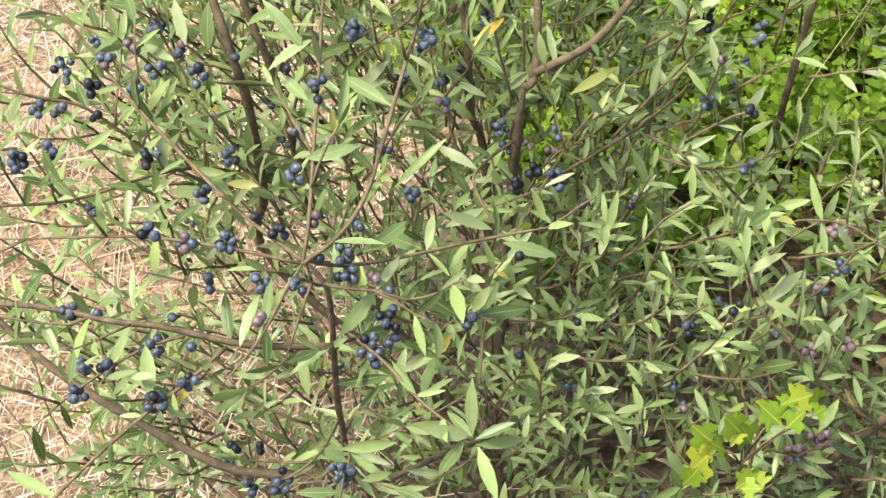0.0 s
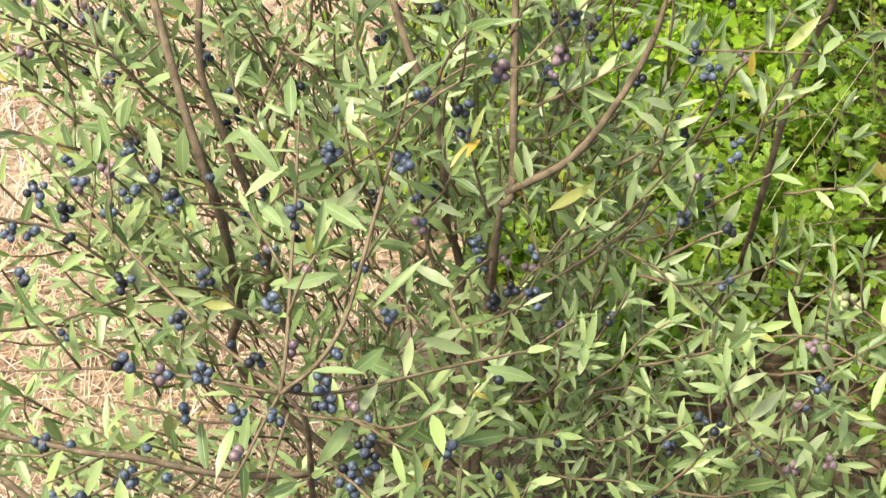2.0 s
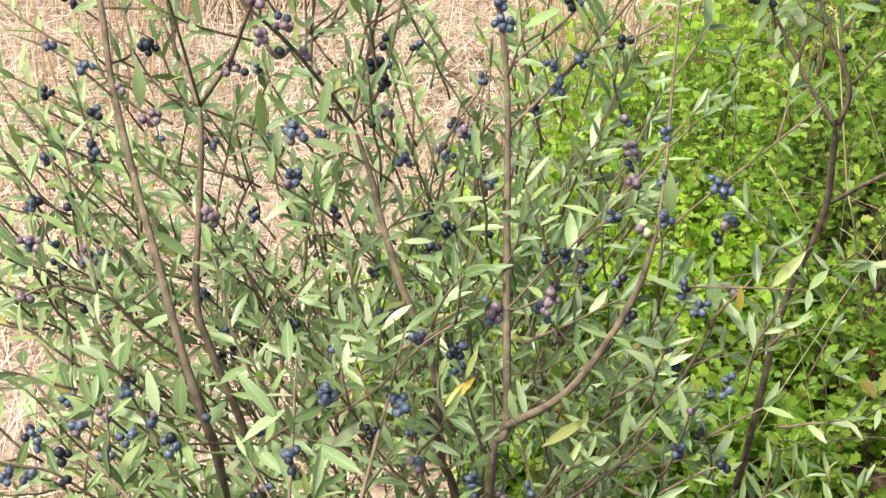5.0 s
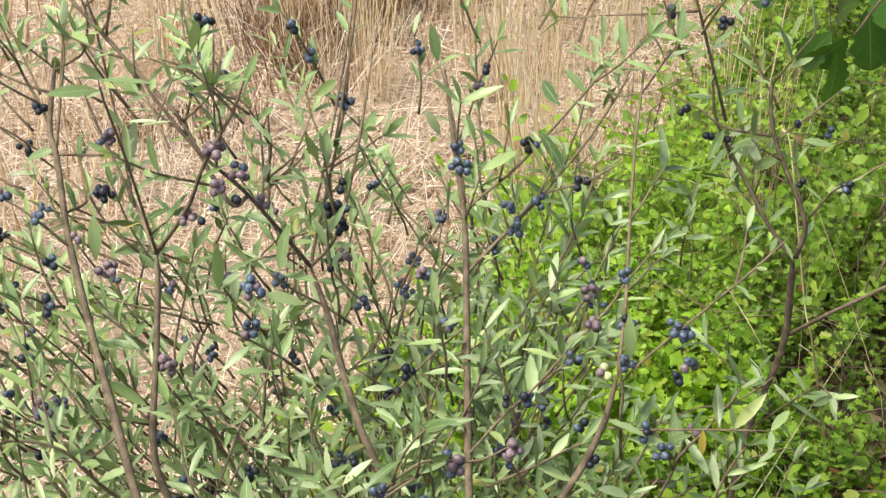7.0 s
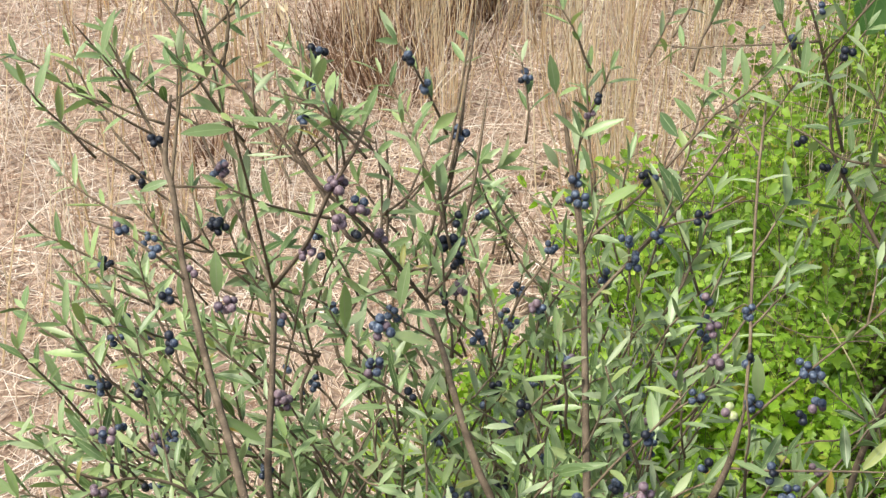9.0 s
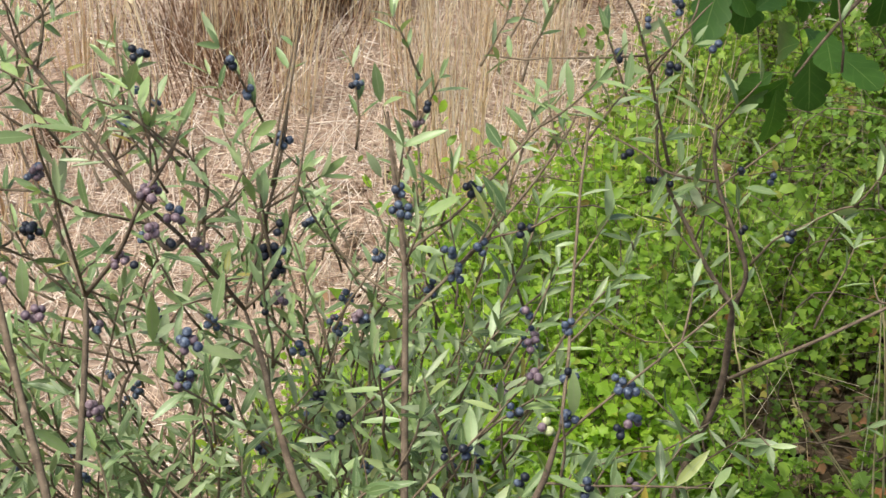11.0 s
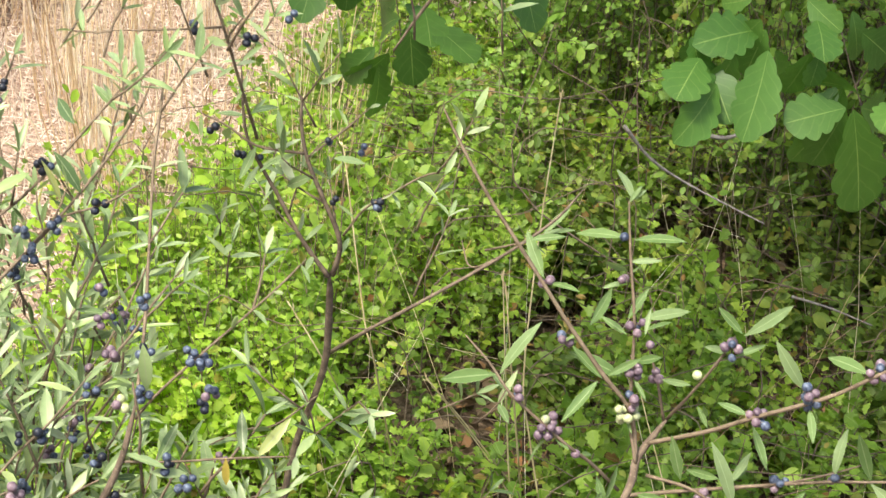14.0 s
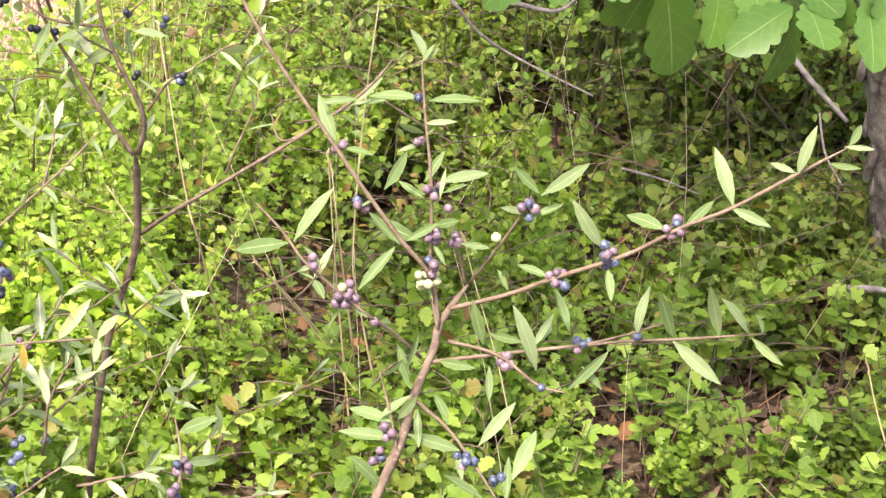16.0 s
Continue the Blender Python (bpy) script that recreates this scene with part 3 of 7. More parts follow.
stem(shrub, 0.0016, 0.001, 1, (-0.116, 0.746, 0.642), (-0.110, 0.754, 0.665), (-0.111, 0.758, 0.679), (-0.138, 0.757, 0.681), (-0.166, 0.760, 0.687), (-0.200, 0.760, 0.696))
stem(shrub, 0.0016, 0.001, 1, (-0.069, 0.796, 0.519), (-0.078, 0.728, 0.550), (-0.102, 0.715, 0.538), (-0.141, 0.754, 0.480))
stem(shrub, 0.0016, 0.001, 1, (-0.068, 0.812, 0.477), (-0.057, 0.750, 0.526), (-0.057, 0.705, 0.549), (-0.058, 0.681, 0.549))
# right-hand spray of the shrub
stem(shrub, 0.0062, 0.0045, 0, (0.220, 1.050, 0.000), (0.250, 1.000, 0.200), (0.339, 0.940, 0.324), (0.360, 0.910, 0.390), (0.380, 0.891, 0.445), (0.405, 0.884, 0.479))
stem(shrub, 0.0022, 0.0012, 2, (0.380, 0.893, 0.430), (0.320, 0.876, 0.493), (0.284, 0.870, 0.545), (0.254, 0.878, 0.578), (0.239, 0.896, 0.606))
stem(shrub, 0.0016, 0.001, 2, (0.405, 0.884, 0.479), (0.409, 0.938, 0.536), (0.405, 0.976, 0.573), (0.373, 1.008, 0.590), (0.360, 1.023, 0.593), (0.330, 1.053, 0.610))
stem(shrub, 0.0016, 0.001, 2, (0.407, 0.955, 0.552), (0.402, 0.941, 0.573), (0.367, 0.955, 0.577), (0.336, 0.972, 0.587), (0.305, 0.978, 0.586), (0.288, 0.978, 0.582))
stem(shrub, 0.0016, 0.001, 1, (0.310, 0.954, 0.290), (0.309, 0.893, 0.388), (0.337, 0.872, 0.437), (0.377, 0.892, 0.437))
stem(shrub, 0.0016, 0.001, 2, (0.315, 0.888, 0.399), (0.288, 0.882, 0.411), (0.270, 0.886, 0.424), (0.256, 0.952, 0.472), (0.252, 1.009, 0.514), (0.260, 1.054, 0.556))
stem(shrub, 0.0016, 0.001, 2, (0.309, 0.920, 0.344), (0.253, 0.907, 0.354), (0.214, 0.914, 0.370), (0.189, 0.985, 0.425), (0.203, 1.039, 0.474), (0.227, 1.070, 0.505))
# upright main stems
stem(shrub, 0.0062, 0.0028, 0, (0.060, 1.080, 0.000), (0.050, 1.090, 0.160), (-0.162, 1.102, 0.410), (-0.159, 1.048, 0.545), (-0.162, 1.026, 0.653), (-0.170, 1.015, 0.709), (-0.186, 1.033, 0.759), (-0.205, 1.069, 0.812), (-0.217, 1.096, 0.836), (-0.228, 1.123, 0.854), (-0.252, 1.175, 0.923), (-0.264, 1.217, 0.974), (-0.273, 1.241, 0.996), (-0.269, 1.268, 1.042))
stem(shrub, 0.0062, 0.0026, 0, (0.060, 1.080, 0.000), (0.050, 1.090, 0.160), (-0.133, 1.155, 0.434), (-0.138, 1.106, 0.549), (-0.148, 1.087, 0.638), (-0.172, 1.096, 0.712), (-0.185, 1.109, 0.760), (-0.182, 1.146, 0.837), (-0.180, 1.164, 0.886), (-0.180, 1.171, 0.911))
stem(shrub, 0.0026, 0.0014, 1, (-0.181, 1.171, 0.911), (-0.200, 1.219, 0.925), (-0.226, 1.259, 0.958), (-0.242, 1.281, 0.981), (-0.257, 1.296, 1.018))
stem(shrub, 0.0026, 0.0014, 1, (-0.180, 1.171, 0.911), (-0.147, 1.139, 0.966), (-0.128, 1.121, 1.013), (-0.105, 1.122, 1.053), (-0.095, 1.127, 1.077))
stem(shrub, 0.0062, 0.003, 0, (0.060, 1.080, 0.000), (0.050, 1.090, 0.160), (0.037, 1.190, 0.456), (0.020, 1.142, 0.577), (0.017, 1.120, 0.673), (-0.001, 1.122, 0.736), (-0.014, 1.135, 0.762), (-0.034, 1.178, 0.810), (-0.041, 1.204, 0.827), (-0.059, 1.234, 0.868))
stem(shrub, 0.0026, 0.0014, 1, (-0.059, 1.234, 0.867), (-0.077, 1.181, 0.924), (-0.103, 1.150, 0.976), (-0.135, 1.140, 1.014), (-0.164, 1.146, 1.052), (-0.176, 1.151, 1.068))
stem(shrub, 0.0024, 0.0013, 1, (-0.057, 1.235, 0.870), (-0.056, 1.240, 0.880), (-0.046, 1.258, 0.919), (-0.029, 1.287, 0.987), (-0.023, 1.303, 1.032))
stem(shrub, 0.0022, 0.0013, 1, (-0.059, 1.233, 0.866), (-0.035, 1.229, 0.899), (-0.018, 1.247, 0.960), (-0.009, 1.273, 1.006), (-0.004, 1.304, 1.032))
stem(shrub, 0.0065, 0.005, 0, (0.060, 1.080, 0.000), (0.050, 1.090, 0.160), (0.057, 1.088, 0.414), (0.060, 1.043, 0.572), (0.067, 1.034, 0.671))
stem(shrub, 0.005, 0.0022, 1, (0.067, 1.034, 0.671), (0.076, 1.043, 0.684), (0.076, 1.104, 0.754), (0.076, 1.173, 0.848), (0.075, 1.218, 0.916), (0.066, 1.253, 0.980), (0.059, 1.275, 1.032))
stem(shrub, 0.0022, 0.0012, 1, (0.075, 1.219, 0.918), (0.084, 1.236, 0.926), (0.124, 1.255, 0.954), (0.181, 1.276, 1.013), (0.197, 1.282, 1.030))
stem(shrub, 0.0022, 0.0012, 1, (0.076, 1.194, 0.879), (0.101, 1.218, 0.895), (0.137, 1.241, 0.924), (0.179, 1.261, 0.969), (0.208, 1.276, 1.009), (0.219, 1.284, 1.030))
stem(shrub, 0.0014, 0.001, 1, (0.121, 1.232, 0.912), (0.142, 1.237, 0.932), (0.178, 1.229, 0.948), (0.207, 1.215, 0.972))
stem(shrub, 0.0048, 0.003, 1, (0.071, 1.040, 0.680), (0.121, 1.043, 0.711), (0.153, 1.052, 0.753), (0.180, 1.066, 0.802), (0.194, 1.082, 0.847))
stem(shrub, 0.002, 0.0013, 1, (0.194, 1.082, 0.847), (0.203, 1.126, 0.883), (0.208, 1.162, 0.904), (0.217, 1.221, 0.981), (0.225, 1.257, 1.016), (0.231, 1.286, 1.040))
stem(shrub, 0.0015, 0.001, 1, (0.193, 1.078, 0.836), (0.211, 1.066, 0.867), (0.245, 1.066, 0.901), (0.274, 1.073, 0.924), (0.300, 1.083, 0.943), (0.321, 1.091, 0.961))
stem(shrub, 0.0014, 0.001, 1, (0.182, 1.067, 0.805), (0.217, 1.069, 0.801), (0.266, 1.070, 0.800), (0.317, 1.066, 0.801))
stem(shrub, 0.0024, 0.0015, 1, (0.059, 1.053, 0.537), (0.139, 1.110, 0.554), (0.190, 1.145, 0.572), (0.208, 1.147, 0.614), (0.235, 1.141, 0.666), (0.254, 1.137, 0.717), (0.264, 1.140, 0.756))
stem(shrub, 0.0016, 0.001, 1, (-0.258, 1.186, 0.939), (-0.248, 1.237, 0.933), (-0.300, 1.268, 0.964), (-0.348, 1.278, 0.999))
stem(shrub, 0.0016, 0.001, 1, (-0.249, 1.170, 0.916), (-0.272, 1.166, 0.942), (-0.298, 1.167, 0.962), (-0.328, 1.169, 0.973))
stem(shrub, 0.0016, 0.001, 1, (-0.206, 1.061, 0.802), (-0.236, 1.062, 0.779), (-0.266, 1.086, 0.802), (-0.281, 1.115, 0.839), (-0.310, 1.146, 0.895), (-0.329, 1.155, 0.916))
stem(shrub, 0.002, 0.0012, 1, (-0.172, 1.092, 0.692), (-0.214, 1.055, 0.756), (-0.241, 1.037, 0.806), (-0.280, 1.023, 0.824), (-0.316, 1.004, 0.816))
stem(shrub, 0.0016, 0.0011, 0, (-0.152, 1.095, 0.678), (-0.134, 1.108, 0.722), (-0.111, 1.142, 0.775), (-0.093, 1.162, 0.797))
stem(shrub, 0.0014, 0.001, 0, (-0.140, 1.099, 0.688), (-0.117, 1.131, 0.730), (-0.089, 1.162, 0.758), (-0.066, 1.187, 0.777))
stem(shrub, 0.0014, 0.001, 1, (-0.040, 0.940, 0.797), (0.001, 0.936, 0.830), (0.039, 0.943, 0.856), (0.076, 0.946, 0.854), (0.102, 0.956, 0.861))
stem(shrub, 0.0016, 0.001, 1, (-0.059, 0.941, 0.760), (-0.023, 0.925, 0.798), (0.011, 0.927, 0.836), (0.039, 0.933, 0.853))
stem(shrub, 0.003, 0.0018, 1, (-0.141, 1.100, 0.579), (-0.135, 1.205, 0.597), (-0.136, 1.270, 0.616), (-0.157, 1.283, 0.654), (-0.173, 1.292, 0.699), (-0.176, 1.296, 0.740), (-0.159, 1.307, 0.776))
stem(shrub, 0.0016, 0.001, 1, (-0.086, 1.167, 0.952), (-0.085, 1.193, 0.997), (-0.087, 1.211, 1.034))
stem(shrub, 0.0014, 0.001, 1, (-0.085, 1.176, 0.967), (-0.072, 1.223, 0.962), (-0.051, 1.274, 0.968))
stem(shrub, 0.0016, 0.001, 1, (0.075, 1.202, 0.892), (0.038, 1.247, 0.897), (0.003, 1.267, 0.931), (-0.011, 1.253, 0.969))
stem(shrub, 0.0016, 0.001, 1, (0.075, 1.104, 0.754), (0.105, 1.105, 0.793), (0.131, 1.108, 0.819), (0.163, 1.124, 0.852))
stem(shrub, 0.0016, 0.001, 1, (0.072, 1.167, 0.840), (0.044, 1.191, 0.798), (0.014, 1.180, 0.770), (-0.005, 1.144, 0.774))
stem(shrub, 0.0026, 0.0016, 1, (-0.100, 1.153, 0.970), (-0.115, 1.143, 0.970), (-0.153, 1.181, 1.023), (-0.179, 1.209, 1.041), (-0.216, 1.238, 1.071), (-0.249, 1.260, 1.100), (-0.275, 1.273, 1.128))
stem(shrub, 0.0015, 0.001, 1, (-0.205, 1.223, 0.929), (-0.222, 1.262, 1.003), (-0.235, 1.278, 1.073), (-0.243, 1.268, 1.115))
stem(shrub, 0.0014, 0.001, 1, (-0.091, 1.123, 1.057), (-0.118, 1.175, 1.053), (-0.144, 1.209, 1.056), (-0.166, 1.220, 1.055))
stem(shrub, 0.0012, 0.001, 0, (-0.123, 1.179, 1.053), (-0.123, 1.210, 1.063), (-0.124, 1.231, 1.078))
stem(shrub, 0.0014, 0.001, 1, (-0.087, 1.178, 0.972), (-0.080, 1.154, 1.019), (-0.092, 1.121, 1.052))
stem(shrub, 0.0014, 0.001, 1, (-0.089, 1.174, 0.966), (-0.072, 1.217, 0.966), (-0.051, 1.268, 0.966))
# slender sapling behind
stem(sapling, 0.0058, 0.004, 0, (0.359, 1.445, 0.307), (0.360, 1.420, 0.371), (0.361, 1.396, 0.447), (0.378, 1.401, 0.584), (0.401, 1.384, 0.693), (0.400, 1.371, 0.773), (0.396, 1.360, 0.809))
stem(sapling, 0.0035, 0.0014, 2, (0.395, 1.360, 0.809), (0.371, 1.372, 0.841), (0.348, 1.384, 0.882), (0.326, 1.389, 0.921), (0.314, 1.388, 0.952), (0.310, 1.399, 1.011))
stem(sapling, 0.0035, 0.002, 2, (0.399, 1.360, 0.810), (0.402, 1.351, 0.850), (0.383, 1.358, 0.896), (0.370, 1.365, 0.927), (0.364, 1.373, 0.957), (0.364, 1.380, 0.985))
stem(sapling, 0.002, 0.0012, 1, (0.368, 1.367, 0.933), (0.323, 1.368, 0.941), (0.296, 1.372, 0.959), (0.267, 1.379, 0.972))
stem(sapling, 0.0016, 0.001, 1, (0.370, 1.366, 0.930), (0.401, 1.368, 0.954), (0.426, 1.369, 0.977))
stem(sapling, 0.0028, 0.0014, 0, (0.406, 1.380, 0.714), (0.428, 1.327, 0.766), (0.469, 1.300, 0.808), (0.547, 1.295, 0.859), (0.595, 1.301, 0.891), (0.622, 1.308, 0.919))
stem(sapling, 0.0018, 0.001, 1, (0.405, 1.351, 0.856), (0.418, 1.330, 0.892), (0.433, 1.314, 0.911), (0.465, 1.306, 0.935), (0.484, 1.300, 0.941))
stem(sapling, 0.0014, 0.001, 1, (0.547, 1.295, 0.859), (0.520, 1.307, 0.841), (0.513, 1.325, 0.861))
stem(sapling, 0.0014, 0.001, 1, (0.397, 1.385, 0.662), (0.353, 1.371, 0.639), (0.319, 1.376, 0.631), (0.275, 1.379, 0.607))
stem(sapling, 0.0014, 0.001, 1, (0.381, 1.396, 0.594), (0.414, 1.348, 0.661), (0.428, 1.318, 0.696))
stem(sapling, 0.0018, 0.001, 1, (0.286, 1.355, 1.058), (0.251, 1.336, 1.062), (0.191, 1.330, 1.062))
stem(sapling, 0.0018, 0.001, 1, (0.292, 1.360, 1.035), (0.302, 1.341, 1.065), (0.317, 1.332, 1.092), (0.335, 1.332, 1.115))
stem(sapling, 0.007, 0.006, 0, (0.299, 1.465, 0.000), (0.319, 1.455, 0.153), (0.359, 1.445, 0.307))
# young shrub with pale leaves
stem(sprig, 0.0046, 0.003, 0, (0.437, 0.773, 0.818), (0.450, 0.788, 0.841), (0.470, 0.806, 0.870), (0.482, 0.823, 0.890), (0.499, 0.840, 0.914), (0.507, 0.853, 0.925), (0.527, 0.861, 0.948))
stem(sprig, 0.0022, 0.0012, 0, (0.513, 0.856, 0.933), (0.541, 0.828, 0.958), (0.562, 0.805, 0.982), (0.595, 0.782, 1.008), (0.622, 0.770, 1.031), (0.650, 0.763, 1.046), (0.685, 0.758, 1.068), (0.715, 0.752, 1.088))
stem(sprig, 0.002, 0.001, 0, (0.495, 0.835, 0.907), (0.527, 0.830, 0.911), (0.566, 0.823, 0.916), (0.620, 0.808, 0.926), (0.654, 0.801, 0.928), (0.706, 0.778, 0.941))
stem(sprig, 0.0018, 0.001, 0, (0.509, 0.841, 0.918), (0.538, 0.825, 0.914), (0.560, 0.805, 0.901), (0.576, 0.794, 0.900))
stem(sprig, 0.0012, 0.0008, 0, (0.584, 0.818, 0.918), (0.619, 0.809, 0.930), (0.647, 0.807, 0.938))
stem(sprig, 0.0018, 0.001, 0, (0.504, 0.848, 0.922), (0.499, 0.856, 0.950), (0.497, 0.860, 0.978), (0.497, 0.870, 1.018), (0.493, 0.884, 1.062), (0.491, 0.894, 1.094))
stem(sprig, 0.0022, 0.0012, 0, (0.505, 0.850, 0.923), (0.498, 0.857, 0.958), (0.479, 0.863, 0.982), (0.455, 0.878, 1.014), (0.438, 0.888, 1.039), (0.420, 0.903, 1.065), (0.403, 0.918, 1.090), (0.385, 0.937, 1.122), (0.377, 0.946, 1.138))
stem(sprig, 0.0018, 0.001, 0, (0.490, 0.839, 0.909), (0.467, 0.834, 0.934), (0.449, 0.830, 0.950), (0.431, 0.836, 0.965), (0.411, 0.850, 0.981), (0.399, 0.862, 0.997), (0.385, 0.875, 1.011))
stem(sprig, 0.0016, 0.001, 0, (0.527, 0.861, 0.948), (0.532, 0.839, 0.983), (0.539, 0.824, 1.015), (0.543, 0.818, 1.034))
stem(sprig, 0.0014, 0.001, 0, (0.525, 0.861, 0.947), (0.516, 0.861, 0.977), (0.506, 0.863, 1.005))
stem(sprig, 0.0018, 0.001, 0, (0.483, 0.820, 0.888), (0.499, 0.802, 0.877), (0.512, 0.783, 0.861), (0.525, 0.760, 0.841))
stem(sprig, 0.0014, 0.001, 0, (0.466, 0.799, 0.861), (0.462, 0.808, 0.887), (0.456, 0.821, 0.914))
stem(sprig, 0.0014, 0.001, 0, (0.437, 0.773, 0.818), (0.363, 0.789, 0.816), (0.320, 0.802, 0.820), (0.329, 0.817, 0.847), (0.332, 0.827, 0.864), (0.330, 0.840, 0.884))
stem(sprig, 0.0062, 0.005, 0, (0.467, 0.832, 0.000), (0.485, 0.890, 0.310), (0.549, 0.995, 0.636))
stem(sprig, 0.004, 0.0016, 0, (0.467, 0.832, 0.000), (0.473, 0.974, 0.312), (0.424, 1.105, 0.581))
# fruit of the main shrub
berries(shrub, (-0.285, 0.938, 0.743), 7, "b")
berries(shrub, (-0.312, 0.939, 0.704), 4, "b")
berries(shrub, (-0.295, 0.946, 0.698), 3, "b")
berries(shrub, (-0.260, 0.924, 0.737), 4, "d")
berries(shrub, (-0.251, 0.939, 0.750), 5, "m")
berries(shrub, (-0.273, 0.958, 0.684), 2, "d")
berries(shrub, (-0.227, 0.925, 0.736), 4, "b")
berries(shrub, (-0.224, 0.933, 0.768), 4, "p")
berries(shrub, (-0.208, 0.915, 0.758), 4, "b")
berries(shrub, (-0.184, 0.905, 0.784), 4, "m")
berries(shrub, (-0.171, 0.890, 0.773), 5, "b")
berries(shrub, (-0.170, 1.015, 0.709), 2, "b")
berries(shrub, (-0.122, 0.992, 0.712), 1, "d")
berries(shrub, (-0.062, 0.942, 0.779), 5, "b")
berries(shrub, (-0.081, 0.855, 0.792), 3, "b")
berries(shrub, (-0.080, 0.845, 0.789), 2, "d")
berries(shrub, (-0.003, 0.884, 0.809), 4, "b")
berries(shrub, (0.012, 1.126, 0.618), 7, "d")
berries(shrub, (0.006, 0.961, 0.703), 4, "p")
berries(shrub, (0.049, 1.035, 0.631), 5, "b")
berries(shrub, (0.052, 1.038, 0.607), 3, "b")
berries(shrub, (0.073, 1.033, 0.616), 2, "p")
berries(shrub, (0.092, 0.972, 0.671), 2, "b")
berries(shrub, (0.094, 0.947, 0.645), 8, "b")
berries(shrub, (0.076, 0.951, 0.648), 4, "d")
berries(shrub, (-0.019, 0.911, 0.654), 4, "b")
berries(shrub, (-0.090, 0.790, 0.761), 4, "b")
berries(shrub, (-0.067, 0.811, 0.773), 1, "p")
berries(shrub, (-0.164, 0.842, 0.702), 4, "b")
berries(shrub, (-0.121, 0.798, 0.716), 1, "b")
berries(shrub, (-0.182, 0.741, 0.743), 4, "b")
berries(shrub, (-0.158, 0.739, 0.739), 4, "m")
berries(shrub, (-0.131, 0.741, 0.736), 5, "b")
berries(shrub, (-0.047, 0.770, 0.731), 2, "b")
berries(shrub, (-0.071, 0.752, 0.716), 2, "b")
berries(shrub, (-0.054, 0.754, 0.723), 4, "b")
berries(shrub, (-0.100, 0.775, 0.724), 4, "d")
berries(shrub, (-0.073, 0.764, 0.742), 2, "p")
berries(shrub, (-0.150, 0.760, 0.685), 3, "b")
berries(shrub, (-0.108, 0.729, 0.717), 3, "b")
berries(shrub, (-0.081, 0.716, 0.725), 3, "b")
berries(shrub, (-0.052, 0.750, 0.707), 5, "b")
berries(shrub, (-0.035, 0.755, 0.703), 2, "p")
berries(shrub, (-0.024, 0.752, 0.692), 1, "b")
berries(shrub, (0.027, 0.750, 0.669), 4, "b")
berries(shrub, (-0.101, 0.680, 0.725), 2, "m")
berries(shrub, (-0.248, 0.751, 0.663), 4, "b")
berries(shrub, (-0.227, 0.745, 0.668), 1, "b")
berries(shrub, (-0.233, 0.712, 0.650), 3, "b")
berries(shrub, (-0.215, 0.713, 0.645), 4, "b")
berries(shrub, (-0.187, 0.728, 0.653), 5, "b")
berries(shrub, (-0.161, 0.733, 0.651), 1, "b")
berries(shrub, (-0.175, 0.745, 0.667), 1, "b")
berries(shrub, (-0.235, 0.697, 0.636), 5, "b")
berries(shrub, (-0.176, 0.678, 0.651), 6, "b")
berries(shrub, (-0.157, 0.699, 0.650), 4, "b")
berries(shrub, (-0.037, 0.733, 0.659), 6, "b")
berries(shrub, (-0.034, 0.720, 0.657), 2, "b")
berries(shrub, (-0.025, 0.738, 0.677), 6, "d")
berries(shrub, (-0.023, 0.734, 0.664), 2, "b")
berries(shrub, (-0.294, 0.832, 0.733), 6, "b")
berries(shrub, (-0.277, 0.852, 0.729), 3, "b")
berries(shrub, (-0.210, 0.877, 0.707), 5, "d")
berries(shrub, (-0.265, 0.888, 0.646), 2, "b")
berries(shrub, (-0.103, 0.713, 0.537), 6, "b")
berries(shrub, (-0.128, 0.720, 0.523), 3, "b")
berries(shrub, (-0.058, 0.718, 0.545), 8, "b")
berries(shrub, (-0.149, 0.781, 0.502), 3, "d")
berries(shrub, (-0.128, 0.780, 0.500), 2, "d")
berries(shrub, (0.226, 1.145, 0.669), 5, "d")
berries(shrub, (0.250, 1.010, 0.737), 2, "b")
berries(shrub, (0.259, 1.161, 0.589), 1, "d")
berries(shrub, (0.203, 0.878, 0.552), 3, "b")
berries(shrub, (0.245, 0.979, 0.490), 2, "b")
berries(shrub, (0.272, 0.873, 0.553), 1, "b")
berries(shrub, (0.301, 0.878, 0.532), 3, "p")
berries(shrub, (0.328, 0.969, 0.582), 5, "p")
berries(shrub, (0.360, 1.021, 0.591), 5, "g")
berries(shrub, (0.311, 0.890, 0.401), 8, "p")
berries(shrub, (0.328, 0.881, 0.427), 8, "p")
berries(shrub, (0.332, 0.885, 0.533), 3, "p")
berries(shrub, (0.308, 0.911, 0.569), 3, "p")
berries(shrub, (0.217, 0.946, 0.397), 2, "p")
berries(shrub, (0.210, 0.960, 0.407), 2, "d")
berries(shrub, (0.114, 0.915, 0.644), 1, "d")
berries(shrub, (0.034, 1.122, 0.682), 6, "b")
berries(shrub, (0.065, 0.817, 0.672), 1, "d")
berries(shrub, (0.113, 0.855, 0.575), 1, "d")
berries(shrub, (0.070, 0.886, 0.508), 1, "d")
berries(shrub, (-0.284, 1.255, 1.007), 3, "d")
berries(shrub, (-0.300, 1.268, 0.966), 4, "d")
berries(shrub, (-0.234, 1.273, 0.972), 5, "m")
berries(shrub, (-0.236, 1.241, 0.936), 4, "d")
berries(shrub, (-0.298, 1.168, 0.963), 3, "m")
berries(shrub, (-0.275, 1.166, 0.945), 3, "m")
berries(shrub, (-0.265, 1.160, 0.910), 4, "d")
berries(shrub, (-0.239, 1.038, 0.934), 4, "d")
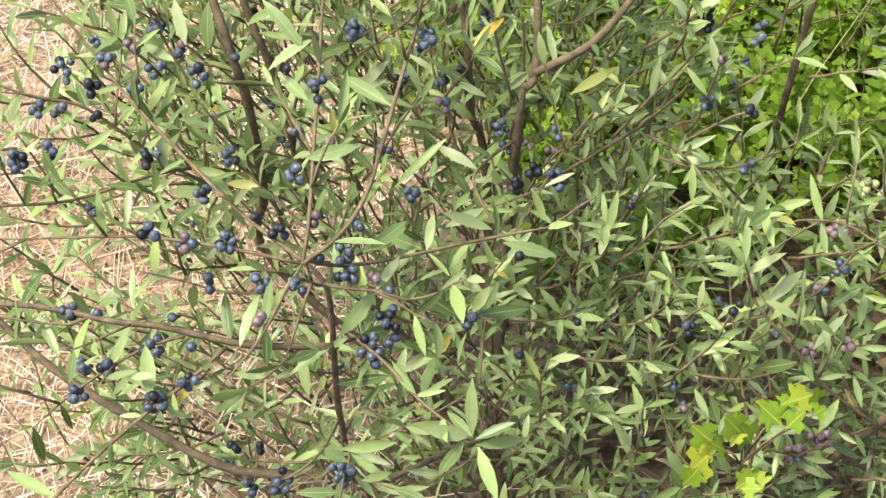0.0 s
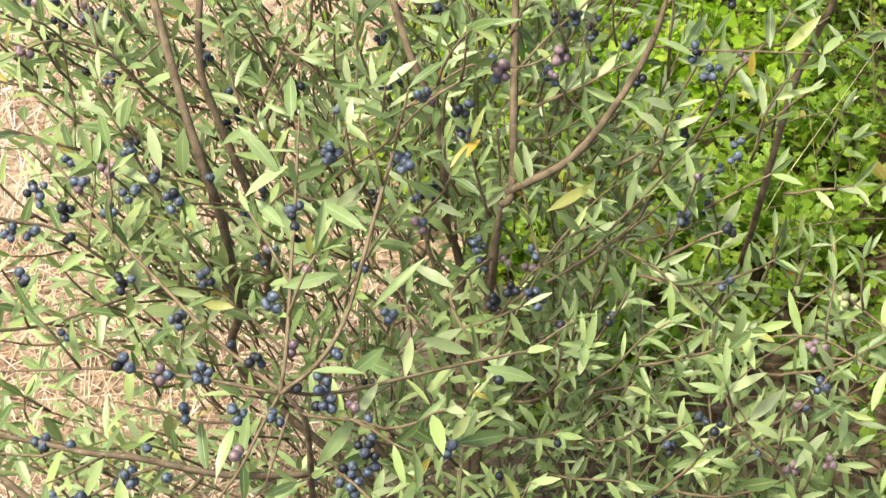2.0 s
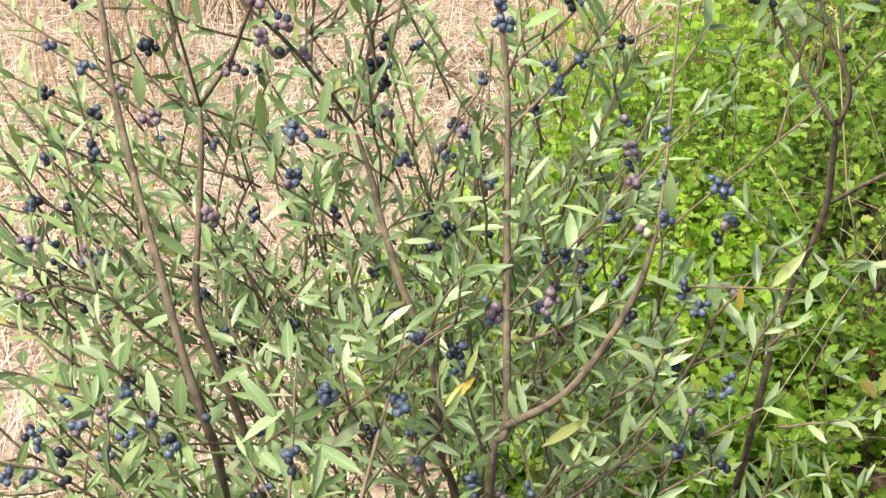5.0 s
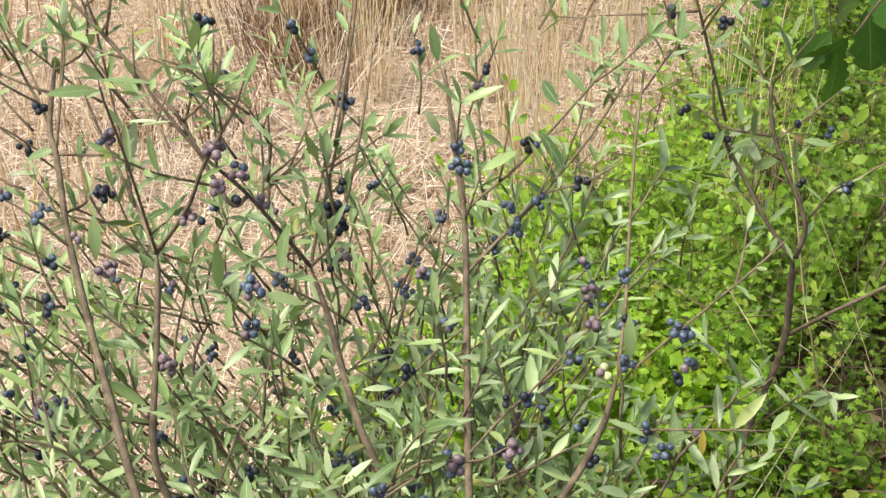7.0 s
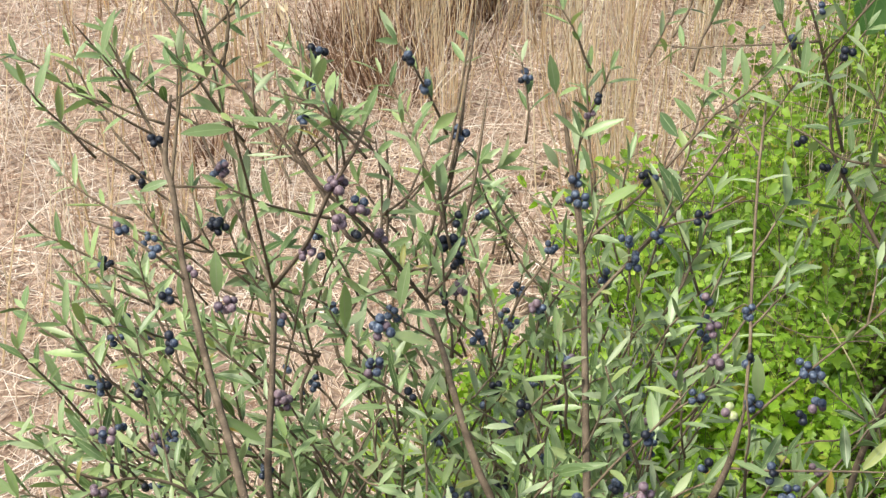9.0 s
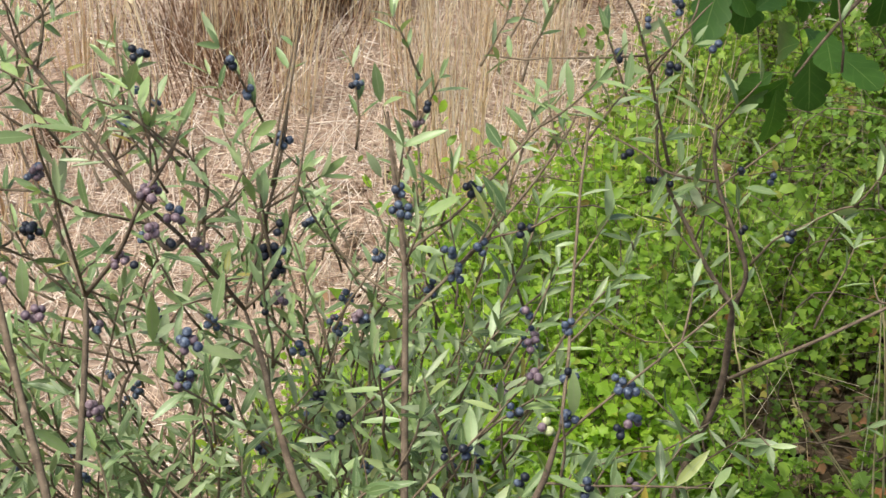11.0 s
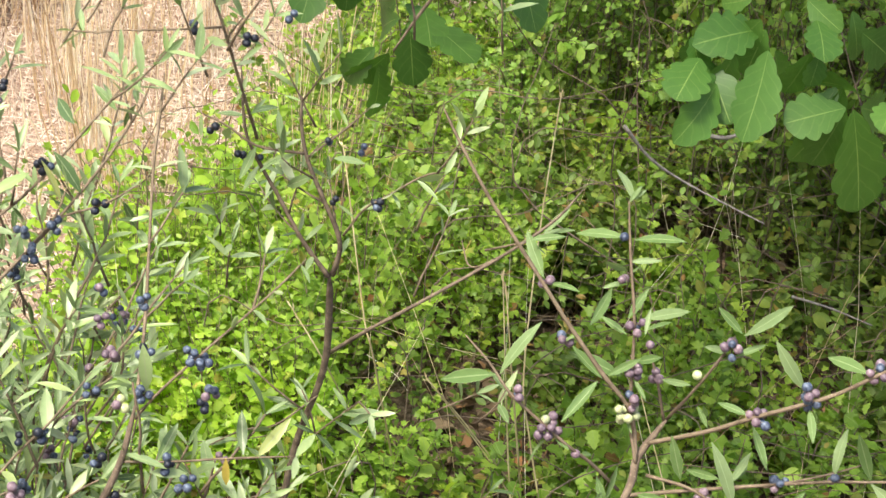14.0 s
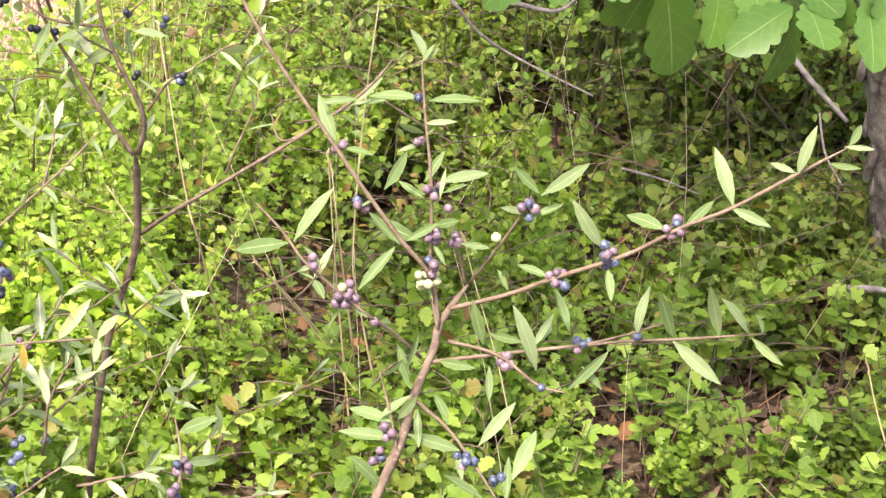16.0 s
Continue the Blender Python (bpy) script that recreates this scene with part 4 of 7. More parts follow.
berries(shrub, (-0.207, 1.104, 0.931), 5, "p")
berries(shrub, (-0.246, 1.176, 0.922), 2, "p")
berries(shrub, (-0.122, 1.121, 1.024), 7, "p")
berries(shrub, (-0.106, 1.149, 0.994), 6, "p")
berries(shrub, (-0.118, 1.119, 0.995), 4, "p")
berries(shrub, (-0.148, 1.142, 0.956), 5, "p")
berries(shrub, (-0.136, 1.136, 0.956), 1, "d")
berries(shrub, (-0.109, 1.144, 0.970), 2, "d")
berries(shrub, (-0.091, 1.159, 0.964), 3, "p")
berries(shrub, (-0.082, 0.980, 0.977), 6, "m")
berries(shrub, (-0.093, 1.044, 0.908), 7, "m")
berries(shrub, (-0.173, 1.140, 0.822), 6, "p")
berries(shrub, (-0.298, 1.045, 0.849), 6, "p")
berries(shrub, (-0.268, 1.092, 0.809), 8, "p")
berries(shrub, (-0.300, 1.012, 0.820), 3, "p")
berries(shrub, (-0.029, 1.291, 0.999), 3, "b")
berries(shrub, (-0.030, 1.240, 0.938), 3, "d")
berries(shrub, (-0.040, 1.234, 0.921), 3, "d")
berries(shrub, (-0.031, 1.231, 0.907), 5, "d")
berries(shrub, (-0.028, 1.223, 0.881), 4, "p")
berries(shrub, (-0.012, 1.202, 0.845), 5, "b")
berries(shrub, (0.041, 1.255, 0.847), 5, "m")
berries(shrub, (0.061, 1.178, 0.839), 4, "m")
berries(shrub, (0.026, 1.188, 0.789), 4, "d")
berries(shrub, (0.012, 1.181, 0.772), 4, "d")
berries(shrub, (-0.069, 1.153, 0.821), 2, "d")
berries(shrub, (0.069, 1.248, 0.974), 4, "b")
berries(shrub, (0.072, 1.240, 0.959), 6, "b")
berries(shrub, (0.132, 1.261, 0.969), 5, "d")
berries(shrub, (0.113, 1.237, 0.923), 3, "b")
berries(shrub, (0.121, 1.229, 0.908), 5, "b")
berries(shrub, (0.140, 1.235, 0.927), 4, "b")
berries(shrub, (0.173, 1.230, 0.945), 4, "d")
berries(shrub, (0.172, 1.164, 0.903), 3, "m")
berries(shrub, (0.171, 1.105, 0.908), 3, "p")
berries(shrub, (0.205, 1.150, 0.898), 4, "b")
berries(shrub, (0.178, 1.128, 0.863), 4, "p")
berries(shrub, (0.202, 1.115, 0.874), 4, "b")
berries(shrub, (0.237, 1.066, 0.893), 8, "m")
berries(shrub, (0.163, 1.116, 0.839), 4, "b")
berries(shrub, (0.183, 1.084, 0.847), 3, "q")
berries(shrub, (0.199, 1.073, 0.859), 6, "b")
berries(shrub, (0.249, 1.084, 0.852), 4, "p")
berries(shrub, (0.251, 1.130, 0.812), 3, "d")
berries(shrub, (0.218, 1.069, 0.801), 4, "b")
berries(shrub, (0.269, 1.139, 0.755), 2, "p")
berries(shrub, (0.230, 1.059, 0.786), 4, "b")
berries(shrub, (0.123, 1.106, 0.809), 3, "b")
berries(shrub, (0.106, 1.108, 0.803), 2, "d")
berries(shrub, (0.164, 1.070, 0.802), 3, "d")
berries(shrub, (0.224, 1.143, 0.686), 6, "d")
berries(shrub, (0.175, 1.057, 0.776), 2, "d")
berries(shrub, (0.062, 0.944, 0.853), 7, "m")
berries(shrub, (0.103, 0.955, 0.859), 4, "p")
berries(shrub, (0.010, 0.937, 0.833), 4, "m")
berries(shrub, (0.035, 0.922, 0.832), 4, "d")
berries(shrub, (0.009, 1.126, 0.619), 8, "b")
berries(shrub, (-0.006, 0.918, 0.792), 3, "b")
berries(shrub, (-0.062, 0.942, 0.780), 4, "b")
berries(shrub, (-0.064, 1.025, 0.766), 1, "b")
berries(shrub, (-0.108, 1.128, 0.723), 4, "d")
berries(shrub, (-0.162, 1.104, 0.728), 3, "m")
berries(shrub, (-0.156, 1.106, 0.709), 2, "d")
berries(shrub, (-0.019, 1.123, 0.740), 2, "d")
berries(shrub, (0.252, 1.023, 0.742), 2, "b")
berries(shrub, (0.257, 1.144, 0.610), 1, "b")
berries(shrub, (-0.231, 1.274, 0.973), 4, "m")
berries(shrub, (-0.232, 1.241, 0.933), 5, "d")
berries(shrub, (-0.026, 1.290, 0.995), 3, "b")
berries(shrub, (-0.031, 1.236, 0.924), 3, "b")
# fruit of the sapling
berries(sapling, (0.287, 1.349, 1.089), 2, "b")
berries(sapling, (0.309, 1.337, 1.110), 4, "b")
berries(sapling, (0.343, 1.337, 1.075), 2, "b")
berries(sapling, (0.307, 1.339, 1.052), 4, "d")
berries(sapling, (0.283, 1.373, 0.955), 2, "d")
berries(sapling, (0.428, 1.399, 0.922), 2, "b")
berries(sapling, (0.257, 1.339, 1.062), 2, "d")
berries(sapling, (0.326, 1.390, 0.923), 2, "d")
berries(sapling, (0.427, 1.319, 0.903), 2, "d")
berries(sapling, (0.387, 1.367, 0.944), 2, "d")
berries(sapling, (0.394, 1.357, 0.890), 2, "d")
berries(sapling, (0.429, 1.319, 0.903), 2, "d")
berries(sapling, (0.310, 1.388, 0.926), 2, "d")
berries(sapling, (0.318, 1.436, 0.445), 3, "b")
berries(sapling, (0.306, 1.418, 0.401), 2, "d")
# fruit of the young shrub
berries(sprig, (0.439, 0.889, 1.040), 2, "p")
berries(sprig, (0.453, 0.876, 1.005), 3, "m")
berries(sprig, (0.489, 0.888, 1.071), 1, "b")
berries(sprig, (0.490, 0.881, 1.046), 2, "p")
berries(sprig, (0.497, 0.869, 1.015), 4, "p")
berries(sprig, (0.507, 0.862, 1.005), 1, "p")
berries(sprig, (0.499, 0.861, 0.986), 5, "p")
berries(sprig, (0.515, 0.860, 0.983), 3, "p")
berries(sprig, (0.499, 0.858, 0.968), 3, "p")
berries(sprig, (0.496, 0.857, 0.957), 9, "g")
berries(sprig, (0.416, 0.848, 0.981), 3, "m")
berries(sprig, (0.433, 0.835, 0.963), 9, "q")
berries(sprig, (0.453, 0.831, 0.945), 1, "p")
berries(sprig, (0.531, 0.836, 0.996), 1, "g")
berries(sprig, (0.543, 0.819, 1.026), 5, "p")
berries(sprig, (0.562, 0.805, 0.981), 6, "p")
berries(sprig, (0.587, 0.789, 1.004), 8, "m")
berries(sprig, (0.618, 0.773, 1.028), 5, "p")
berries(sprig, (0.542, 0.821, 0.910), 4, "p")
berries(sprig, (0.562, 0.803, 0.900), 1, "b")
berries(sprig, (0.592, 0.816, 0.921), 4, "m")
berries(sprig, (0.627, 0.808, 0.927), 2, "p")
berries(sprig, (0.459, 0.805, 0.876), 3, "p")
berries(sprig, (0.455, 0.804, 0.861), 3, "p")
berries(sprig, (0.507, 0.786, 0.862), 6, "m")
berries(sprig, (0.525, 0.771, 0.855), 3, "b")
berries(sprig, (0.333, 0.822, 0.856), 6, "p")
berries(sprig, (0.327, 0.815, 0.843), 4, "p")
# foremost leaves
leaf(sprig, (0.493, 0.893, 1.094), (0.496, 0.924, 1.108), "n")
leaf(sprig, (0.492, 0.893, 1.094), (0.501, 0.893, 1.102), "n")
leaf(sprig, (0.490, 0.888, 1.070), (0.464, 0.910, 1.070), "n")
leaf(sprig, (0.495, 0.885, 1.070), (0.520, 0.869, 1.081), "n")
leaf(sprig, (0.492, 0.881, 1.050), (0.472, 0.875, 1.062), "n")
leaf(sprig, (0.459, 0.852, 1.027), (0.482, 0.875, 1.041), "n")
leaf(sprig, (0.438, 0.890, 1.043), (0.430, 0.911, 1.066), "n")
leaf(sprig, (0.429, 0.900, 1.065), (0.451, 0.895, 1.070), "n")
leaf(sprig, (0.442, 0.888, 1.039), (0.452, 0.868, 1.048), "n")
leaf(sprig, (0.462, 0.875, 1.008), (0.448, 0.872, 1.004), "n")
leaf(sprig, (0.402, 0.858, 0.991), (0.373, 0.884, 0.975), "n")
leaf(sprig, (0.405, 0.857, 0.992), (0.421, 0.855, 1.029), "n")
leaf(sprig, (0.442, 0.835, 0.967), (0.470, 0.853, 0.982), "n")
leaf(sprig, (0.433, 0.833, 0.957), (0.424, 0.845, 0.931), "n")
leaf(sprig, (0.437, 0.834, 0.958), (0.447, 0.829, 0.950), "n")
leaf(sprig, (0.457, 0.831, 0.944), (0.469, 0.841, 0.938), "n")
leaf(sprig, (0.502, 0.868, 1.021), (0.535, 0.870, 1.026), "n")
leaf(sprig, (0.503, 0.866, 1.014), (0.515, 0.851, 1.025), "n")
leaf(sprig, (0.491, 0.864, 0.981), (0.460, 0.872, 0.998), "n")
leaf(sprig, (0.547, 0.817, 1.036), (0.531, 0.825, 1.051), "n")
leaf(sprig, (0.548, 0.816, 1.035), (0.575, 0.811, 1.056), "n")
leaf(sprig, (0.545, 0.818, 1.019), (0.565, 0.818, 1.025), "n")
leaf(sprig, (0.541, 0.821, 1.021), (0.524, 0.817, 1.028), "n")
leaf(sprig, (0.584, 0.793, 1.007), (0.562, 0.795, 1.036), "n")
leaf(sprig, (0.558, 0.810, 0.980), (0.544, 0.827, 0.981), "n")
leaf(sprig, (0.537, 0.832, 0.975), (0.546, 0.839, 0.954), "n")
leaf(sprig, (0.586, 0.786, 0.997), (0.579, 0.763, 0.993), "n")
leaf(sprig, (0.615, 0.775, 1.027), (0.601, 0.805, 1.028), "n")
leaf(sprig, (0.624, 0.770, 1.031), (0.643, 0.772, 1.047), "n")
leaf(sprig, (0.651, 0.763, 1.047), (0.645, 0.783, 1.077), "n")
leaf(sprig, (0.650, 0.763, 1.046), (0.665, 0.742, 1.044), "n")
leaf(sprig, (0.687, 0.757, 1.069), (0.689, 0.755, 1.099), "n")
leaf(sprig, (0.686, 0.758, 1.070), (0.674, 0.768, 1.073), "n")
leaf(sprig, (0.715, 0.752, 1.089), (0.731, 0.764, 1.097), "n")
leaf(sprig, (0.704, 0.752, 1.078), (0.715, 0.737, 1.081), "n")
leaf(sprig, (0.713, 0.753, 1.088), (0.727, 0.744, 1.089), "n")
leaf(sprig, (0.586, 0.822, 0.928), (0.584, 0.849, 0.943), "n")
leaf(sprig, (0.627, 0.806, 0.930), (0.631, 0.817, 0.960), "n")
leaf(sprig, (0.652, 0.802, 0.929), (0.637, 0.806, 0.965), "n")
leaf(sprig, (0.679, 0.790, 0.935), (0.667, 0.794, 0.973), "n")
leaf(sprig, (0.695, 0.782, 0.940), (0.678, 0.781, 0.968), "n")
leaf(sprig, (0.704, 0.779, 0.941), (0.713, 0.800, 0.946), "n")
leaf(sprig, (0.652, 0.801, 0.927), (0.675, 0.772, 0.909), "n")
leaf(sprig, (0.698, 0.780, 0.937), (0.703, 0.752, 0.934), "n")
leaf(sprig, (0.530, 0.832, 0.919), (0.519, 0.832, 0.951), "n")
leaf(sprig, (0.560, 0.810, 0.909), (0.547, 0.815, 0.952), "n")
leaf(sprig, (0.566, 0.825, 0.920), (0.587, 0.847, 0.927), "n")
leaf(sprig, (0.501, 0.834, 0.908), (0.514, 0.809, 0.917), "n")
leaf(sprig, (0.533, 0.825, 0.906), (0.532, 0.817, 0.885), "n")
leaf(sprig, (0.577, 0.795, 0.902), (0.609, 0.813, 0.915), "n")
leaf(sprig, (0.591, 0.808, 0.910), (0.604, 0.796, 0.899), "n")
leaf(sprig, (0.500, 0.803, 0.879), (0.501, 0.832, 0.888), "n")
leaf(sprig, (0.516, 0.788, 0.871), (0.538, 0.792, 0.898), "n")
leaf(sprig, (0.530, 0.761, 0.862), (0.550, 0.778, 0.886), "n")
leaf(sprig, (0.528, 0.761, 0.845), (0.533, 0.776, 0.868), "n")
leaf(sprig, (0.474, 0.806, 0.873), (0.506, 0.799, 0.861), "n")
leaf(sprig, (0.466, 0.802, 0.874), (0.438, 0.829, 0.862), "n")
leaf(sprig, (0.480, 0.828, 0.894), (0.473, 0.832, 0.922), "n")
leaf(sprig, (0.453, 0.791, 0.846), (0.436, 0.788, 0.873), "n")
leaf(sprig, (0.515, 0.768, 0.844), (0.489, 0.776, 0.858), "n")
leaf(sprig, (0.492, 0.869, 1.010), (0.483, 0.889, 1.011), "n")
leaf(sprig, (0.498, 0.875, 1.038), (0.514, 0.890, 1.034), "n")
leaf(sprig, (0.500, 0.862, 0.993), (0.506, 0.844, 1.006), "n")
leaf(sprig, (0.474, 0.833, 0.913), (0.475, 0.805, 0.909), "n")
leaf(sprig, (0.463, 0.806, 0.884), (0.440, 0.828, 0.887), "n")
leaf(sprig, (0.466, 0.805, 0.887), (0.474, 0.795, 0.911), "n")
leaf(sprig, (0.492, 0.837, 1.046), (0.487, 0.827, 1.032), "n")
leaf(sprig, (0.485, 0.835, 0.931), (0.477, 0.832, 0.908), "n")
leaf(sprig, (0.334, 0.823, 0.859), (0.360, 0.832, 0.852), "n")
leaf(sprig, (0.333, 0.824, 0.861), (0.320, 0.837, 0.857), "n")
leaf(sprig, (0.332, 0.834, 0.875), (0.345, 0.815, 0.896), "n")
leaf(sprig, (0.324, 0.814, 0.840), (0.314, 0.815, 0.855), "n")
leaf(sapling, (0.415, 1.334, 0.890), (0.433, 1.324, 0.901), "s")
leaf(sapling, (0.430, 1.318, 0.908), (0.448, 1.290, 0.928), "s")
leaf(sapling, (0.360, 1.367, 0.933), (0.333, 1.379, 0.917), "s")
leaf(sapling, (0.355, 1.384, 0.893), (0.371, 1.358, 0.914), "s")
leaf(sapling, (0.325, 1.388, 0.932), (0.307, 1.362, 0.909), "s")
leaf(sapling, (0.373, 1.372, 0.842), (0.390, 1.365, 0.861), "s")
leaf(sapling, (0.330, 1.388, 0.925), (0.349, 1.384, 0.937), "s")
leaf(sapling, (0.299, 1.372, 0.958), (0.293, 1.394, 0.934), "s")
leaf(sapling, (0.461, 1.307, 0.933), (0.487, 1.327, 0.927), "s")
leaf(sapling, (0.393, 1.360, 0.931), (0.423, 1.358, 0.928), "s")
leaf(sapling, (0.278, 1.381, 0.613), (0.316, 1.380, 0.622), "s")
leaf(sapling, (0.414, 1.344, 0.664), (0.446, 1.315, 0.684), "s")
leaf(shrub, (0.255, 0.952, 0.549), (0.273, 0.950, 0.561), "s")
leaf(shrub, (0.252, 0.951, 0.547), (0.231, 0.948, 0.548), "s")
leaf(shrub, (0.302, 0.857, 0.460), (0.275, 0.858, 0.462), "s")
leaf(shrub, (0.301, 0.859, 0.461), (0.277, 0.873, 0.477), "s")
leaf(shrub, (0.298, 0.859, 0.461), (0.299, 0.877, 0.487), "s")
leaf(shrub, (0.316, 0.856, 0.462), (0.330, 0.868, 0.487), "s")
leaf(shrub, (0.305, 0.867, 0.470), (0.333, 0.860, 0.479), "s")
leaf(shrub, (0.280, 0.839, 0.437), (0.245, 0.845, 0.443), "s")
leaf(shrub, (0.273, 0.843, 0.439), (0.266, 0.853, 0.455), "s")
leaf(shrub, (0.305, 0.842, 0.446), (0.326, 0.833, 0.452), "s")
leaf(shrub, (0.331, 0.854, 0.465), (0.344, 0.841, 0.465), "s")
leaf(shrub, (0.349, 0.866, 0.482), (0.342, 0.880, 0.503), "s")
leaf(shrub, (0.348, 0.932, 0.554), (0.320, 0.921, 0.540), "s")
leaf(shrub, (0.350, 0.929, 0.550), (0.347, 0.908, 0.534), "s")
leaf(shrub, (0.350, 0.928, 0.549), (0.371, 0.916, 0.552), "s")
leaf(shrub, (0.319, 0.954, 0.570), (0.314, 0.966, 0.592), "s")
leaf(shrub, (0.321, 0.944, 0.558), (0.340, 0.927, 0.553), "s")
leaf(shrub, (0.317, 0.932, 0.543), (0.320, 0.917, 0.537), "s")
leaf(shrub, (0.306, 0.904, 0.509), (0.311, 0.885, 0.499), "s")
leaf(shrub, (0.272, 0.913, 0.509), (0.271, 0.924, 0.530), "s")
leaf(shrub, (0.241, 0.916, 0.505), (0.214, 0.908, 0.501), "s")
leaf(shrub, (0.243, 0.915, 0.504), (0.266, 0.905, 0.508), "s")
leaf(shrub, (0.231, 0.929, 0.517), (0.219, 0.943, 0.540), "s")
leaf(shrub, (0.348, 0.900, 0.517), (0.370, 0.891, 0.524), "s")
leaf(shrub, (0.357, 0.908, 0.529), (0.372, 0.907, 0.543), "s")
leaf(shrub, (0.237, 0.867, 0.454), (0.227, 0.882, 0.475), "s")
leaf(shrub, (0.036, 0.663, 0.646), (0.034, 0.671, 0.686), "s")
leaf(shrub, (0.036, 0.662, 0.645), (0.018, 0.683, 0.648), "s")
leaf(shrub, (0.038, 0.661, 0.644), (0.064, 0.668, 0.652), "s")
leaf(shrub, (0.038, 0.658, 0.642), (0.074, 0.675, 0.630), "s")
leaf(shrub, (0.040, 0.657, 0.641), (0.053, 0.629, 0.622), "s")
leaf(shrub, (0.034, 0.663, 0.644), (0.006, 0.651, 0.662), "s")
leaf(shrub, (0.031, 0.661, 0.643), (0.014, 0.649, 0.621), "s")
leaf(shrub, (0.024, 0.751, 0.670), (-0.007, 0.755, 0.694), "s")
leaf(shrub, (0.035, 0.754, 0.670), (0.073, 0.771, 0.662), "s")
leaf(shrub, (0.033, 0.755, 0.672), (0.046, 0.752, 0.699), "s")
leaf(shrub, (0.053, 0.822, 0.680), (0.091, 0.816, 0.674), "s")
leaf(shrub, (0.083, 0.841, 0.688), (0.072, 0.846, 0.712), "s")
leaf(shrub, (0.044, 0.827, 0.688), (0.008, 0.814, 0.710), "s")
leaf(shrub, (0.036, 0.820, 0.684), (0.012, 0.813, 0.665), "s")
leaf(shrub, (-0.005, 0.800, 0.690), (-0.033, 0.821, 0.685), "s")
leaf(shrub, (-0.021, 0.706, 0.656), (-0.056, 0.715, 0.640), "s")
leaf(shrub, (-0.020, 0.715, 0.660), (-0.001, 0.689, 0.657), "s")
leaf(shrub, (-0.062, 0.739, 0.547), (-0.022, 0.745, 0.552), "s")
leaf(shrub, (-0.044, 0.707, 0.549), (-0.022, 0.718, 0.546), "s")
leaf(shrub, (0.240, 0.887, 0.592), (0.246, 0.922, 0.603), "s")
leaf(shrub, (0.249, 0.877, 0.575), (0.228, 0.890, 0.563), "s")
leaf(shrub, (0.262, 0.879, 0.581), (0.286, 0.886, 0.608), "s")
leaf(shrub, (0.291, 0.868, 0.528), (0.261, 0.878, 0.508), "s")
leaf(shrub, (0.303, 0.874, 0.536), (0.332, 0.906, 0.550), "s")
leaf(shrub, (-0.180, 0.680, 0.653), (-0.187, 0.713, 0.671), "s")
leaf(shrub, (-0.175, 0.682, 0.672), (-0.194, 0.688, 0.664), "s")
leaf(shrub, (-0.097, 0.676, 0.723), (-0.092, 0.648, 0.720), "s")
leaf(shrub, (-0.107, 0.649, 0.710), (-0.089, 0.662, 0.706), "s")
leaf(shrub, (-0.097, 0.711, 0.734), (-0.100, 0.700, 0.707), "s")
leaf(shrub, (-0.089, 0.870, 0.807), (-0.116, 0.883, 0.840), "s")
leaf(shrub, (-0.085, 0.839, 0.787), (-0.105, 0.864, 0.789), "s")
leaf(shrub, (-0.029, 0.845, 0.781), (-0.067, 0.876, 0.786), "s")
leaf(shrub, (-0.083, 0.799, 0.767), (-0.047, 0.794, 0.782), "s")
leaf(shrub, (-0.031, 0.910, 0.660), (0.007, 0.944, 0.678), "s")
leaf(shrub, (-0.039, 0.780, 0.705), (-0.015, 0.802, 0.713), "s")
leaf(shrub, (-0.088, 0.686, 0.685), (-0.073, 0.690, 0.685), "s")
leaf(shrub, (-0.196, 0.995, 0.585), (-0.239, 1.010, 0.569), "s")
leaf(shrub, (-0.059, 0.744, 0.655), (-0.035, 0.749, 0.689), "s")
leaf(shrub, (-0.108, 1.008, 0.961), (-0.109, 1.004, 1.001), "s")
leaf(shrub, (-0.073, 1.123, 0.915), (-0.045, 1.113, 0.916), "s")
leaf(shrub, (-0.077, 0.990, 0.966), (-0.044, 1.000, 0.958), "s")
leaf(shrub, (-0.074, 1.114, 0.922), (-0.068, 1.114, 0.961), "s")
leaf(shrub, (-0.211, 1.085, 0.947), (-0.209, 1.079, 0.983), "s")
leaf(shrub, (-0.105, 1.004, 0.965), (-0.095, 1.031, 0.966), "s")
leaf(shrub, (0.140, 1.265, 0.980), (0.162, 1.244, 0.957), "s")
leaf(shrub, (0.075, 1.249, 0.978), (0.077, 1.269, 0.985), "s")
leaf(shrub, (0.218, 1.070, 0.804), (0.217, 1.105, 0.815), "s")
leaf(shrub, (0.276, 1.071, 0.802), (0.277, 1.099, 0.826), "s")
leaf(shrub, (0.129, 1.104, 0.807), (0.128, 1.140, 0.832), "s")
leaf(shrub, (0.077, 1.125, 0.783), (0.082, 1.130, 0.746), "s")
leaf(shrub, (0.203, 1.064, 0.796), (0.232, 1.065, 0.792), "s")
leaf(shrub, (0.259, 1.137, 0.734), (0.258, 1.164, 0.760), "s")
leaf(shrub, (0.201, 1.070, 0.865), (0.199, 1.062, 0.902), "s")
leaf(shrub, (0.101, 1.286, 0.800), (0.123, 1.306, 0.805), "s")
leaf(shrub, (0.043, 0.944, 0.856), (0.058, 0.929, 0.872), "s")
leaf(shrub, (-0.214, 1.094, 0.835), (-0.190, 1.107, 0.805), "s")
leaf(shrub, (-0.084, 0.903, 0.833), (-0.088, 0.936, 0.851), "s")
leaf(shrub, (-0.171, 1.013, 0.690), (-0.157, 1.048, 0.705), "s")
leaf(shrub, (-0.179, 0.899, 0.791), (-0.188, 0.915, 0.819), "s")
leaf(shrub, (-0.163, 0.898, 0.787), (-0.162, 0.895, 0.823), "s")
